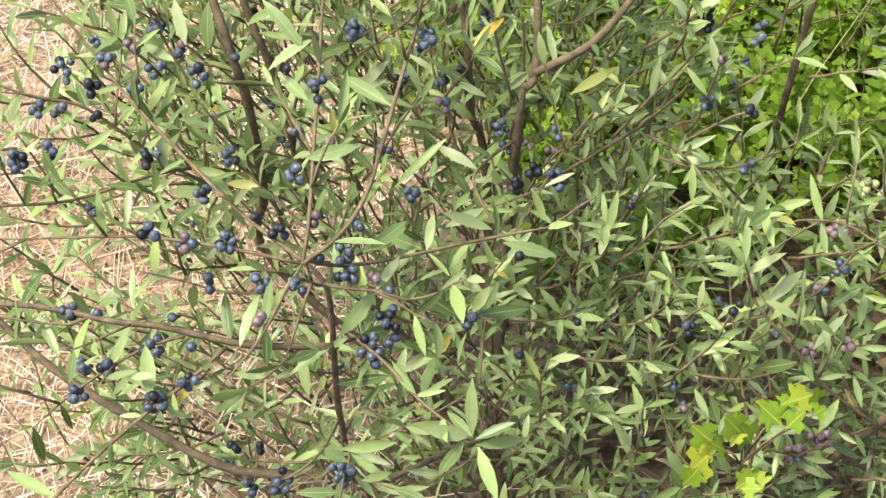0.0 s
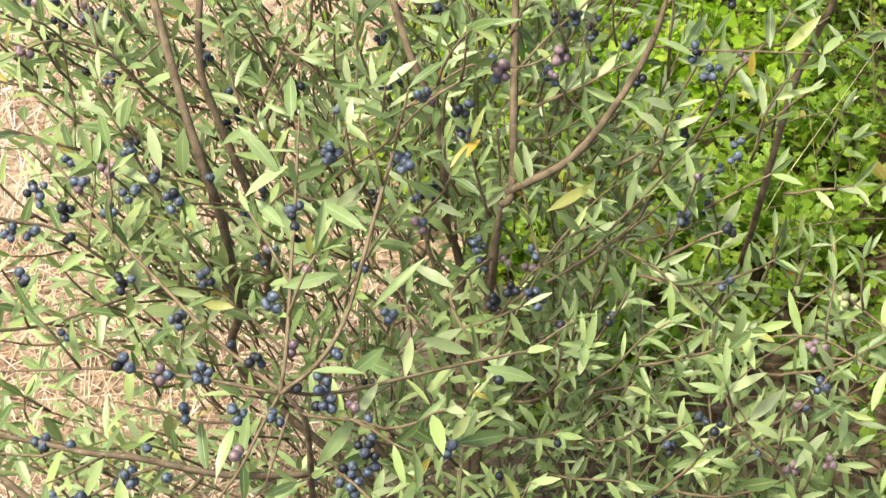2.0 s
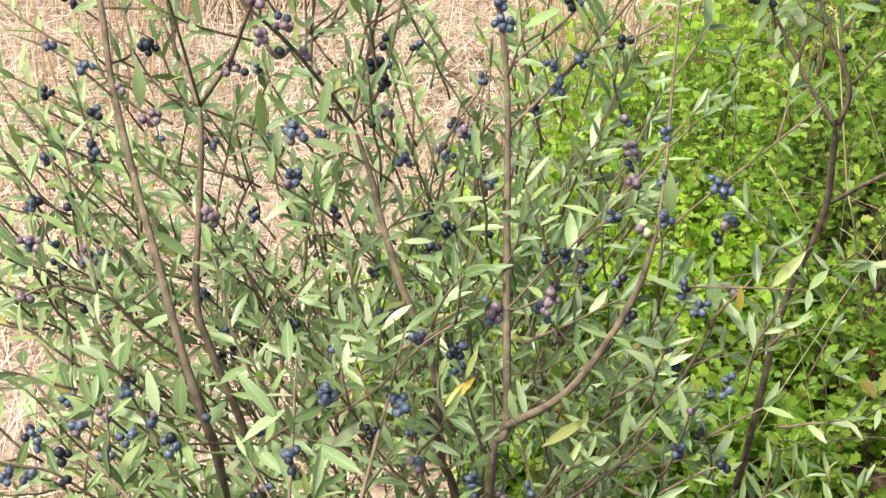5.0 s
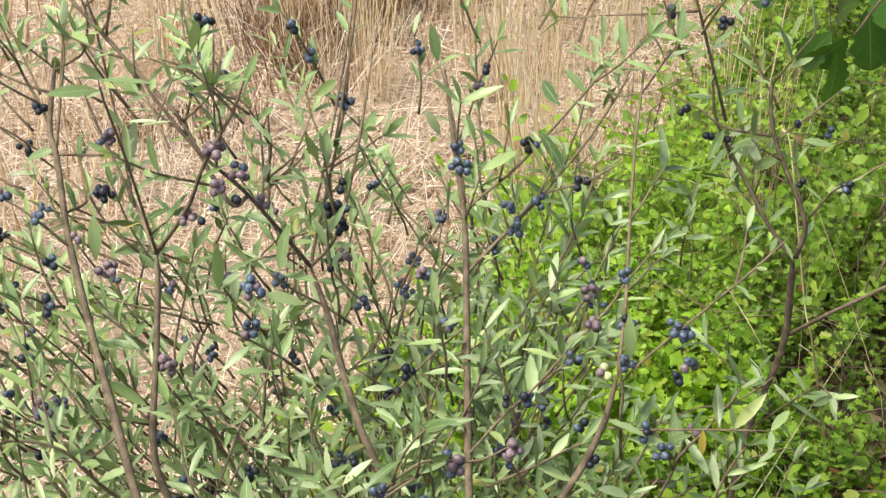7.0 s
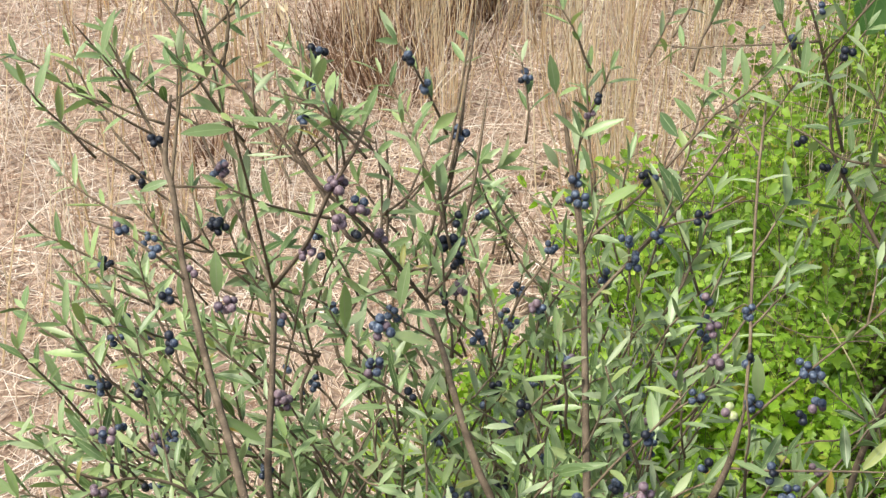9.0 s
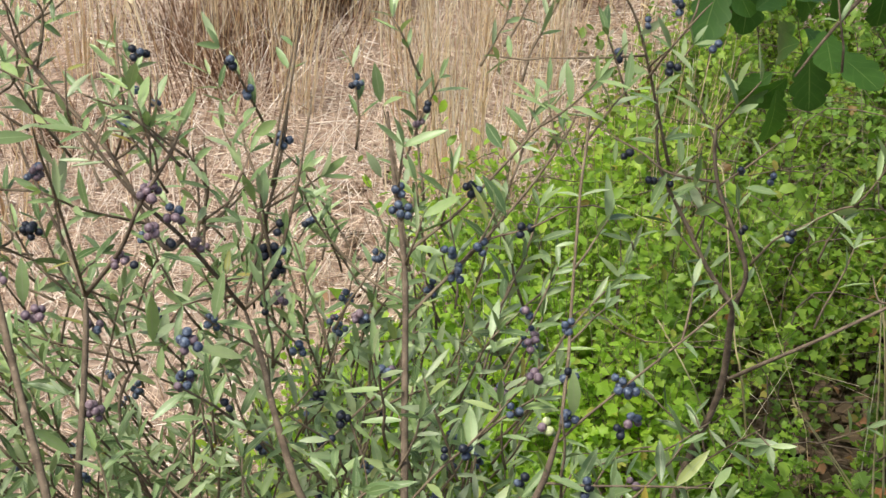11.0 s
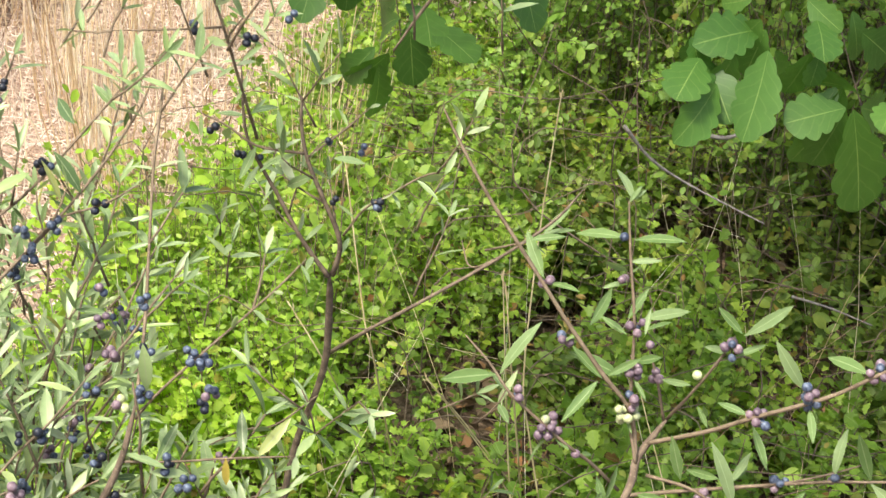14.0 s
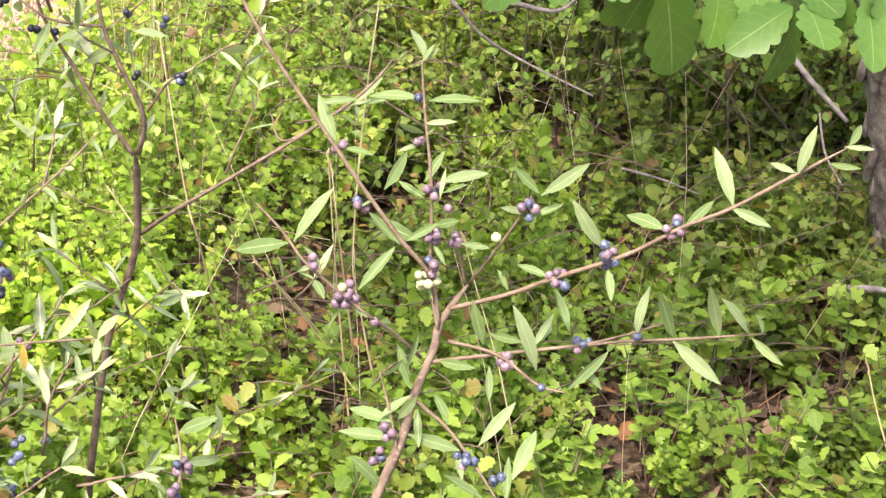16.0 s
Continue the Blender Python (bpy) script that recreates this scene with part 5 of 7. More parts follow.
leaf(shrub, (-0.112, 0.850, 0.804), (-0.087, 0.876, 0.819), "s")
leaf(shrub, (0.072, 1.042, 0.683), (0.053, 1.046, 0.662), "s")
leaf(shrub, (0.105, 1.029, 0.670), (0.142, 1.041, 0.690), "s")
leaf(shrub, (-0.214, 1.254, 0.988), (-0.226, 1.253, 1.008), "s")
leaf(shrub, (-0.025, 1.239, 0.933), (-0.023, 1.242, 0.957), "s")
leaf(shrub, (-0.301, 1.261, 0.957), (-0.278, 1.252, 0.972), "s")
leaf(shrub, (0.026, 0.964, 0.755), (0.046, 0.978, 0.774), "y")
leaf(shrub, (0.262, 1.061, 0.782), (0.260, 1.056, 0.807), "y")
leaf(shrub, (0.021, 0.944, 0.851), (0.016, 0.959, 0.835), "y")
stem(shrub, 0.0022, 0.001, 1, (-0.265, 1.220, 0.979), (-0.279, 1.253, 1.002), (-0.298, 1.270, 1.032), (-0.310, 1.275, 1.066), (-0.320, 1.274, 1.091))
stem(shrub, 0.0022, 0.001, 1, (-0.266, 1.226, 0.982), (-0.262, 1.243, 1.021), (-0.257, 1.253, 1.058), (-0.260, 1.255, 1.092))
stem(shrub, 0.0016, 0.0009, 1, (-0.157, 1.137, 1.018), (-0.187, 1.203, 1.046), (-0.209, 1.239, 1.062), (-0.236, 1.253, 1.092))
stem(shrub, 0.0018, 0.0009, 1, (-0.053, 1.257, 0.917), (-0.038, 1.279, 0.981), (-0.025, 1.300, 1.046), (-0.017, 1.314, 1.092))
stem(shrub, 0.0014, 0.0009, 1, (0.076, 1.226, 0.930), (0.067, 1.256, 0.990), (0.055, 1.276, 1.036))
stem(shrub, 0.0014, 0.0009, 1, (0.030, 1.257, 0.915), (0.010, 1.283, 0.937), (-0.008, 1.293, 0.965), (-0.032, 1.284, 0.995))
stem(sapling, 0.0022, 0.001, 1, (0.326, 1.389, 0.940), (0.304, 1.367, 1.006), (0.284, 1.354, 1.068), (0.266, 1.348, 1.108), (0.244, 1.347, 1.126))
leaf(sapling, (0.376, 1.369, 1.026), (0.377, 1.351, 1.056), "s")
leaf(sapling, (0.377, 1.370, 1.022), (0.368, 1.406, 1.029), "s")
leaf(sapling, (0.380, 1.383, 0.995), (0.400, 1.381, 1.005), "s")
leaf(sapling, (0.245, 1.347, 1.125), (0.222, 1.331, 1.142), "s")
leaf(sapling, (0.279, 1.352, 1.078), (0.294, 1.334, 1.095), "s")
leaf(sapling, (0.292, 1.358, 1.040), (0.275, 1.381, 1.040), "s")
leaf(sapling, (0.316, 1.376, 0.969), (0.331, 1.350, 0.991), "s")
leaf(shrub, (0.053, 1.277, 1.039), (0.048, 1.272, 1.073), "s")
leaf(shrub, (0.157, 1.273, 1.001), (0.143, 1.309, 1.011), "s")
leaf(shrub, (0.055, 1.254, 0.981), (0.045, 1.247, 1.004), "s")
leaf(shrub, (-0.048, 1.233, 1.025), (-0.028, 1.215, 1.046), "s")


stem(shrub, 0.0018, 0.0009, 0, (-0.180, 1.171, 0.911), (-0.179, 1.075, 1.034), (-0.175, 1.002, 1.104), (-0.172, 0.970, 1.135))
leaf(shrub, (-0.172, 0.970, 1.135), (-0.138, 0.968, 1.130), "n")
leaf(shrub, (-0.173, 0.977, 1.125), (-0.199, 0.956, 1.134), "n")
leaf(sprig, (0.491, 0.893, 1.093), (0.497, 0.892, 1.105), "n")
leaf(sprig, (0.493, 0.882, 1.056), (0.510, 0.873, 1.061), "n")
leaf(sprig, (0.492, 0.879, 1.043), (0.476, 0.879, 1.041), "n")
leaf(sprig, (0.494, 0.880, 1.049), (0.497, 0.877, 1.054), "n")
leaf(sprig, (0.493, 0.872, 1.020), (0.504, 0.873, 1.040), "n")
leaf(sprig, (0.477, 0.863, 0.981), (0.458, 0.875, 0.998), "n")
leaf(sprig, (0.481, 0.863, 0.983), (0.500, 0.858, 0.997), "n")
leaf(sprig, (0.498, 0.860, 0.981), (0.504, 0.848, 0.973), "n")
leaf(sprig, (0.529, 0.839, 0.987), (0.511, 0.844, 0.989), "n")
leaf(sprig, (0.497, 0.857, 0.952), (0.497, 0.848, 0.947), "n")
leaf(sprig, (0.541, 0.829, 0.960), (0.535, 0.835, 0.973), "n")
leaf(sprig, (0.556, 0.828, 0.920), (0.535, 0.836, 0.924), "n")
leaf(sprig, (0.563, 0.825, 0.918), (0.575, 0.828, 0.939), "n")
leaf(sprig, (0.457, 0.819, 0.911), (0.471, 0.816, 0.921), "n")
leaf(sprig, (0.455, 0.810, 0.886), (0.473, 0.809, 0.902), "n")
leaf(sprig, (0.483, 0.817, 0.884), (0.480, 0.799, 0.867), "n")
leaf(sprig, (0.503, 0.792, 0.866), (0.502, 0.776, 0.854), "n")
# bare twigs of the upper crown
stem(shrub, 0.0017, 0.0009, 0, (-0.308, 1.270, 1.044), (-0.312, 1.263, 1.059), (-0.327, 1.259, 1.087), (-0.341, 1.252, 1.111))
stem(shrub, 0.0017, 0.0009, 0, (-0.269, 1.265, 1.037), (-0.254, 1.269, 1.044), (-0.244, 1.271, 1.053), (-0.239, 1.270, 1.080), (-0.241, 1.265, 1.099), (-0.245, 1.262, 1.126))
stem(shrub, 0.0017, 0.0009, 1, (-0.223, 1.243, 1.077), (-0.217, 1.252, 1.088), (-0.214, 1.252, 1.119), (-0.223, 1.244, 1.134))
stem(shrub, 0.0017, 0.0009, 1, (-0.240, 1.267, 1.091), (-0.227, 1.273, 1.101), (-0.218, 1.276, 1.110), (-0.209, 1.271, 1.123), (-0.201, 1.265, 1.134))
stem(shrub, 0.0017, 0.0009, 1, (-0.188, 1.202, 1.045), (-0.190, 1.197, 1.061), (-0.189, 1.199, 1.096))
stem(shrub, 0.0017, 0.0009, 1, (-0.153, 1.181, 1.023), (-0.137, 1.179, 1.037), (-0.127, 1.178, 1.051), (-0.124, 1.176, 1.075), (-0.122, 1.174, 1.099))
stem(shrub, 0.0017, 0.0009, 0, (-0.228, 1.261, 0.961), (-0.262, 1.264, 0.960), (-0.287, 1.264, 0.963), (-0.309, 1.256, 0.983), (-0.334, 1.247, 1.005), (-0.357, 1.238, 1.026))
stem(shrub, 0.0017, 0.0009, 0, (-0.286, 1.258, 1.011), (-0.303, 1.249, 1.026), (-0.327, 1.240, 1.047), (-0.342, 1.229, 1.059))
stem(shrub, 0.0017, 0.0009, 0, (-0.097, 1.123, 1.044), (-0.116, 1.120, 1.069), (-0.136, 1.115, 1.091), (-0.155, 1.106, 1.102))
stem(shrub, 0.0017, 0.0009, 1, (-0.091, 1.164, 0.953), (-0.090, 1.178, 0.973), (-0.090, 1.180, 1.002), (-0.094, 1.183, 1.037))
stem(shrub, 0.0017, 0.0009, 1, (-0.090, 1.178, 0.972), (-0.071, 1.175, 0.988), (-0.052, 1.174, 1.008))
stem(shrub, 0.0017, 0.0009, 0, (-0.037, 1.276, 0.962), (-0.029, 1.283, 1.004), (-0.019, 1.293, 1.062), (-0.013, 1.298, 1.110))
# inner shoots that fill the main shrub's crown, thick low down and thin at the top and the left
made = 0
while made < 980:
    x, y, z = rnd.uniform(-0.36, 0.55), rnd.uniform(0.78, 1.5), rnd.uniform(0.04, 1.02)
    front = 0.86 if z < 0.55 else 0.86 + (z - 0.55) * 0.95
    keep = 1.0
    if x < -0.10:
        keep *= 0.95
    if z > 0.68:
        keep *= 0.7
    if z > 0.82:
        keep *= 0.35
    if x > 0.22 and z > 0.52 + 0.15 * (0.5 - x):
        keep *= 0.12
    if y < front or rnd.random() > keep or (x > 0.20 and y > 1.15) or (0.2 < x < 0.34 and 0.34 < z < 0.5 and y < 0.92):
        continue
    out = Vector((x - 0.08, (y - 1.1) * 0.7 - 0.1, 0.30))
    leafy_twig(shrub, (x, y, z), out.normalized() + wander(0.35), rnd.uniform(0.07, 0.14), 0.0011, 0.0165, 0.031 if z > 0.5 else 0.027, 0.15, 0.045 if z > 0.5 else 0.006)
    made += 1
# leafy shoots behind the main stems at half height
for i in range(270):
    x, y, z = rnd.uniform(-0.33, 0.18), rnd.uniform(1.12, 1.5), rnd.uniform(0.42, 0.80)
    leafy_twig(shrub, (x, y, z), Vector((x, -0.1, 0.45)).normalized() + wander(0.4), rnd.uniform(0.06, 0.12), 0.0010, 0.0165, 0.030, 0.15, 0.03)
# low leafy shoots round the foot
made = 0
while made < 210:
    x, y, z = rnd.uniform(-0.06, 0.52), rnd.uniform(0.84, 1.4), rnd.uniform(0.02, 0.42)
    if (x > 0.3 and y > 1.15) or (0.2 < x < 0.34 and z > 0.36 and y < 0.92):
        continue
    leafy_twig(shrub, (x, y, z), Vector((x - 0.1, -0.25, 0.45)).normalized() + wander(0.4), rnd.uniform(0.06, 0.12), 0.0012, 0.015, 0.026, 0.1)
    made += 1
made = 0
while made < 26:
    x, y, z = rnd.uniform(0.15, 0.60), rnd.uniform(1.25, 1.6), rnd.uniform(0.25, 1.25)
    leafy_twig(sapling, (x, y, z), Vector((x - 0.35, -0.1, 0.4)).normalized() + wander(0.4), rnd.uniform(0.04, 0.09), 0.001, 0.022, 0.034, 0.1)
    made += 1
made = 0
while made < 130:
    x, y, z = rnd.uniform(0.24, 0.62), rnd.uniform(0.92, 1.25), rnd.uniform(0.04, 0.60)
    if z > 0.62 - 0.9 * (x - 0.24):
        continue
    leafy_twig(sprig, (x, y, z), Vector((x - 0.42, -0.25, 0.5)).normalized() + wander(0.4), rnd.uniform(0.05, 0.10), 0.0011, 0.017, 0.028, 0.1)
    made += 1
# the seedling in front of the shrub stands in the open
for ob in (shrub, sprig):
    fruit[ob.name] += [(Vector(c), 0.020, 0.35) for c in ((0.30, 0.84, 0.52), (0.26, 0.81, 0.52), (0.21, 0.79, 0.50), (0.24, 0.78, 0.48), (0.30, 0.82, 0.54))]
for ob in (shrub, sapling, sprig):
    finish_plant(ob)

# ---- undergrowth: bright green low plants with lobed leaves ----
def green_height(x, y):
    """Top of the undergrowth; nothing over the dry meadow on the left."""
    edge = y - 1.38 - 1.6 * (x + 0.05 * math.sin(9 * x + 4 * y))
    if x < -0.1 or y < 1.36 + 0.12 * min(1, max(0, (0.95 - x) / 0.3)) or y > 4.3:
        return 0.0
    inside = min(1, max(0, (1.10 - edge) / 0.35)) if y > 1.9 else min(1, max(0, (x + 0.05) / 0.25))
    lump = 0.5 + 0.5 * noise.noise(Vector((x * 2.6, y * 2.6, 3)))
    open_side = 1 - 0.5 * min(1, max(0, (x - 1.0) / 0.3))
    return inside * (0.125 + 0.27 * min(1, max(0, (y - 1.65) / 0.7)) * open_side) * (0.45 + 0.9 * lump)


def toothed(teeth, width, depth, fold=0.25, curl=0.15):
    """A small leaf, broadest above the middle, with a few blunt teeth on each side: a fan of faces round its middle."""
    rim = [(0.0, 0.0)]
    n = teeth * 2
    for i in range(1, n + 1):
        k = i / (n + 0.6)
        env = math.sin(math.pi * min(1, 0.08 + 0.92 * k) ** 1.45) ** 0.7 * width / 2
        rim.append((env * (1.08 if i % 2 else 1 - depth), k + (0.07 if i % 2 else -0.02)))
    outline = rim + [(0.0, 1.0)] + [(-x, y) for x, y in rim[:0:-1]]
    v = [(0.0, 0.55, -0.3 * curl)] + [(x, y, abs(x) * fold - curl * y * y) for x, y in outline]
    uv = [(0.5, 0.55)] + [(0.5 + (0.5 if x > 0 else -0.5 if x < 0 else 0), y) for x, y in outline]
    m = len(outline)
    return np.array(v, np.float32), [(0, 1 + (i + 1) % m, 1 + i) for i in range(m)], uv


def shoot(pile, twigs, at, height, shape, size, n, lean=0.3, crowd=0.5, way=None):
    """An upright shoot with leaves all round it, densest at the top."""
    at = Vector(at)
    aside = Vector(way) if way is not None else Vector((rnd.gauss(0, lean), rnd.gauss(0, lean), 0))
    tip = at + Vector((aside.x * height, aside.y * height, height))
    mid = at.lerp(tip, 0.5) - Vector((aside.x, aside.y, 0)) * height * 0.2 + wander(0.008)
    v, f = tube([at, mid, tip], 0.0011, 0.0005, 3)
    twigs.add(v, f)
    turn = rnd.uniform(0, 6.3)
    for i in range(n):
        k = (i + 1) / n
        q = max(0.25, k ** crowd)
        p = mid.lerp(tip, q * 2 - 1) if q > 0.5 else at.lerp(mid, q * 2)
        turn += 2.4
        w = Vector((math.cos(turn), math.sin(turn), 0.15 + 0.9 * k ** 3)) + wander(0.25)
        lay(pile, shape, leaf_frame(p, w, Vector((0, -0.35, 1)) + wander(0.5), size * rnd.uniform(0.6, 1.2), rnd.uniform(0.9, 1.25)))


dull_shaded = Pile()
HOLLY_FAR = lobed(2, 0.85, 0.34, 0.25, 0.15)
TOOTHED = [toothed(3, 0.84, 0.48, 0.35, 0.2), toothed(3, 0.70, 0.42, 0.15, 0.1), toothed(2, 0.88, 0.46, 0.4, 0.3)]
SMALL_ROUND = blade([0, 0.3, 0.7, 1.0], [0.02, 0.24, 0.26, 0.03], 0.25, 0.15)


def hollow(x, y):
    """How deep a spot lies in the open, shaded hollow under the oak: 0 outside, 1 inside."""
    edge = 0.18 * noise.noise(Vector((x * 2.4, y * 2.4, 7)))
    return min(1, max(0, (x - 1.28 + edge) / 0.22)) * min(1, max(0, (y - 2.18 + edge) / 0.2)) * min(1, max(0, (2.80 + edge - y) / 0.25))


SPINY = [toothed(4, 0.92, 0.42, 0.3, 0.2), toothed(3, 0.98, 0.46, 0.15, 0.3), toothed(4, 0.85, 0.38, 0.45, 0.1)]
low, bright, spiny, low_twigs = Pile(), Pile(), Pile(), Pile()
made = 0
while made < 1750:
    x, y = rnd.uniform(-0.1, 2.35), rnd.uniform(1.36, 4.3)
    h = green_height(x, y)
    if h < 0.05 or rnd.random() < 0.72 * hollow(x, y):
        continue
    if noise.noise(Vector((x * 3.1, y * 3.1, 9))) > (0.26 if x > 1.3 or y > 3.2 else 0.36):
        continue
    if x > 1.15 and y < 2.05 and noise.noise(Vector((x * 4.5, y * 4.5, 1))) > 0.22 - 0.2 * (x > 1.6):
        continue  # open litter
    if 0.58 < x < 1.08 and 1.72 < y < 2.32 and rnd.random() < 0.5:
        continue  # a shaded gap
    near = y < 2.3 and x > 0.5
    # towards the shaded places patch rises, so darker leaves paint the shade there
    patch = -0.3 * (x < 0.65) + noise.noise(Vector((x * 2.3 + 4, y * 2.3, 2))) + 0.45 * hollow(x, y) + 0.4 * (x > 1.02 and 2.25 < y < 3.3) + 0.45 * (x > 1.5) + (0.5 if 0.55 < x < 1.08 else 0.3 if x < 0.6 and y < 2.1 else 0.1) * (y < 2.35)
    h *= rnd.uniform(0.55, 1.2)
    size = rnd.choice((0.015, 0.019, 0.025)) if x < 0.95 else rnd.choice((0.017, 0.022, 0.028)) if y < 2.9 else rnd.choice((0.015, 0.019, 0.024))
    shape = rnd.choice(TOOTHED) if near or rnd.random() < 0.6 else SMALL_ROUND
    for j in range(rnd.randint(3, 5)):
        a, r = rnd.uniform(0, 6.3), rnd.uniform(0.0, 0.045)
        q = (x + math.cos(a) * r, y + math.sin(a) * r, rise(x, y))
        way = (math.cos(a) * rnd.uniform(0.05, 0.5), math.sin(a) * rnd.uniform(0.05, 0.5), 0)
        k = h * rnd.uniform(0.6, 1.05)
        if 1.05 < x < 1.5 + 0.1 * math.sin(9 * y) and y < 2.1 and patch < 0.34:
            shoot(spiny, low_twigs, q, k, rnd.choice(SPINY), rnd.choice((0.014, 0.017, 0.021)), 14, way=way)
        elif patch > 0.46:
            shoot(dull_shaded, low_twigs, q, k, rnd.choice((ROUND, SMALL_ROUND, shape)), size * 1.1, 13, way=way)
        else:
            shoot(bright if x < 0.62 + 0.1 * math.sin(7 * y) and y > 2.1 else low, low_twigs, q, k, shape, size, 15, way=way)
    made += 1
under = thing("undergrowth", (1.0, 2.2, 0), "dense bright green low undergrowth with small lobed leaves", "undergrowth")
tagged(under, kind="stuff")
part("leaves", low.mesh("undergrowth_leaves", leaf_fresh), under, kind="stuff")
crossing = Pile()
for i in range(150):
    x, y = rnd.uniform(0.3, 2.1), rnd.uniform(1.65, 3.2)
    h = green_height(x, y)
    if h < 0.08:
        continue
    a = rnd.choice((0.0, math.pi)) + rnd.gauss(0, 0.5)
    p = Vector((x, y, rise(x, y) + h * rnd.uniform(0.75, 1.25)))
    q = p + Vector((math.cos(a), math.sin(a), rnd.gauss(0.05, 0.25))) * rnd.uniform(0.15, 0.45)
    v, f = tube(smooth_line([(p.x, p.y, rise(x, y)), p, p.lerp(q, 0.5) + wander(0.02), q], 4), 0.0016, 0.0006, 4, 0.1)
    crossing.add(v, f)
    for k in range(9):
        b_ = p.lerp(q, rnd.random())
        lay(dull_shaded, rnd.choice((SMALL_ROUND, ROUND)), leaf_frame(b_, wander(1), Vector((0, -0.3, 1)) + wander(0.4), rnd.uniform(0.012, 0.02), 1.1))
part("bright_leaves", bright.mesh("bright_leaves", leaf_bright), under, "small bright yellow-green leaves", kind="stuff")
part("spiny_leaves", spiny.mesh("spiny_leaves", leaf_spiny), under, "bright green leaves with spiny lobes", kind="stuff")
part("dull_leaves", dull_shaded.mesh("dull_leaves", leaf_dull_shaded), under, "duller rounded green leaves, darkened to stand in for shade", kind="stuff")
part("bare_twigs", crossing.mesh("undergrowth_twigs", bark), under, "thin brown twigs arching across the leaves", kind="stuff")
part("shoots", low_twigs.mesh("undergrowth_shoots", bark_shoot), under, "thin brown-green shoots", kind="stuff")

# ---- dark thicket at the back right ----
def arch(pile, twigs, at, way, height, reach, size):
    """An arching branch with short side twigs, each bearing a few rounded leaves."""
    at, way = Vector(at), Vector(way)
    up = Vector((0, 0, height))
    line = smooth_line([at, at + up * 0.55 + way * reach * 0.12 + wander(0.02), at + up + way * reach * 0.55 + wander(0.03), at + up * 0.88 + way * reach], 5)
    v, f = tube(line, 0.0024, 0.0008, 4, 0.1)
    twigs.add(v, f)
    shape = rnd.choice((ROUND, SMALL_ROUND, TOOTHED[0], TOOTHED[1]))
    for i in range(4, len(line)):
        d = (line[i] - line[i - 1]).normalized()
        for s in (-1, 1):
            if rnd.random() < 0.2:
                continue
            side = d * 0.5 + Vector((-d.y, d.x, 0)) * s + Vector((0, 0, rnd.uniform(-0.1, 0.7))) + wander(0.3)
            side.normalize()
            p, far_end = line[i], line[i] + side * rnd.uniform(0.05, 0.13)
            v, f = tube([p, p.lerp(far_end, 0.5) + wander(0.004), far_end], 0.0010, 0.0005, 3)
            twigs.add(v, f)
            n = rnd.randint(4, 7)
            for k in range(n):
                b_ = p.lerp(far_end, (k + 1) / n)
                w = side * 0.7 + side.orthogonal() * rnd.choice((-1, 1)) + wander(0.5)
                lay(pile, shape, leaf_frame(b_, w, Vector((-0.1, -0.4, 1)) + wander(0.45), size * rnd.uniform(0.6, 1.2), rnd.uniform(0.95, 1.3)))


deep, deep_twigs = Pile(), Pile()
made = 0
while made < 480:
    x, y = rnd.uniform(1.0, 3.3), rnd.uniform(2.3, 4.2)
    if y < 2.45 + max(0, 1.7 - x) * 1.1 + 0.15 * math.sin(5 * x) or rnd.random() < 0.2 * hollow(x, y):
        continue
    if noise.noise(Vector((x * 2.2, y * 2.2, 5))) > 0.42:
        continue
    top = 1.15 * min(1, (x - 0.6) / 0.9) * min(1, (y - 2.0) / 0.8)
    a = rnd.uniform(0, 6.3)
    arch(deep, deep_twigs, (x, y, rise(x, y)), (math.cos(a), math.sin(a) - 0.3, 0), max(0.15, top * rnd.uniform(0.3, 1.05)), rnd.uniform(0.12, 0.4), rnd.choice((0.017, 0.022, 0.028)))
    made += 1
thicket = thing("thicket", (2.0, 3.2, rise(2, 3.2)), "dark tangled thicket of small-leaved bushes and bare twigs", "bush")
tagged(thicket, kind="stuff")
part("leaves", deep.mesh("thicket_leaves", leaf_deep), thicket, kind="stuff")
part("shoots", deep_twigs.mesh("thicket_shoots", bark_shoot), thicket, "thin arching brown twigs", kind="stuff")
deep_twigs = Pile()
for i in range(75):
    x, y = rnd.uniform(1.1, 3.0), rnd.uniform(2.25, 3.6)
    p = Vector((x, y, rise(x, y)))
    q = p + Vector((rnd.gauss(0, 0.4), rnd.gauss(0, 0.2), rnd.uniform(0.2, 0.9)))
    v, f = tube(smooth_line([p, p.lerp(q, 0.3) + wander(0.07), p.lerp(q, 0.65) + wander(0.08), q], 4), rnd.uniform(0.0015, 0.0032), 0.0008, 5, 0.1)
    deep_twigs.add(v, f)
part("bare_twigs", deep_twigs.mesh("thicket_twigs", bark), thicket, "bare grey-brown twigs", kind="stuff")

# ---- dry meadow grass ----
def meadow(x, y):
    return (y - 2.12 - 1.6 * max(x, -0.15) > 0 and y > 1.9) or (x < -0.08 and y > 0.6)


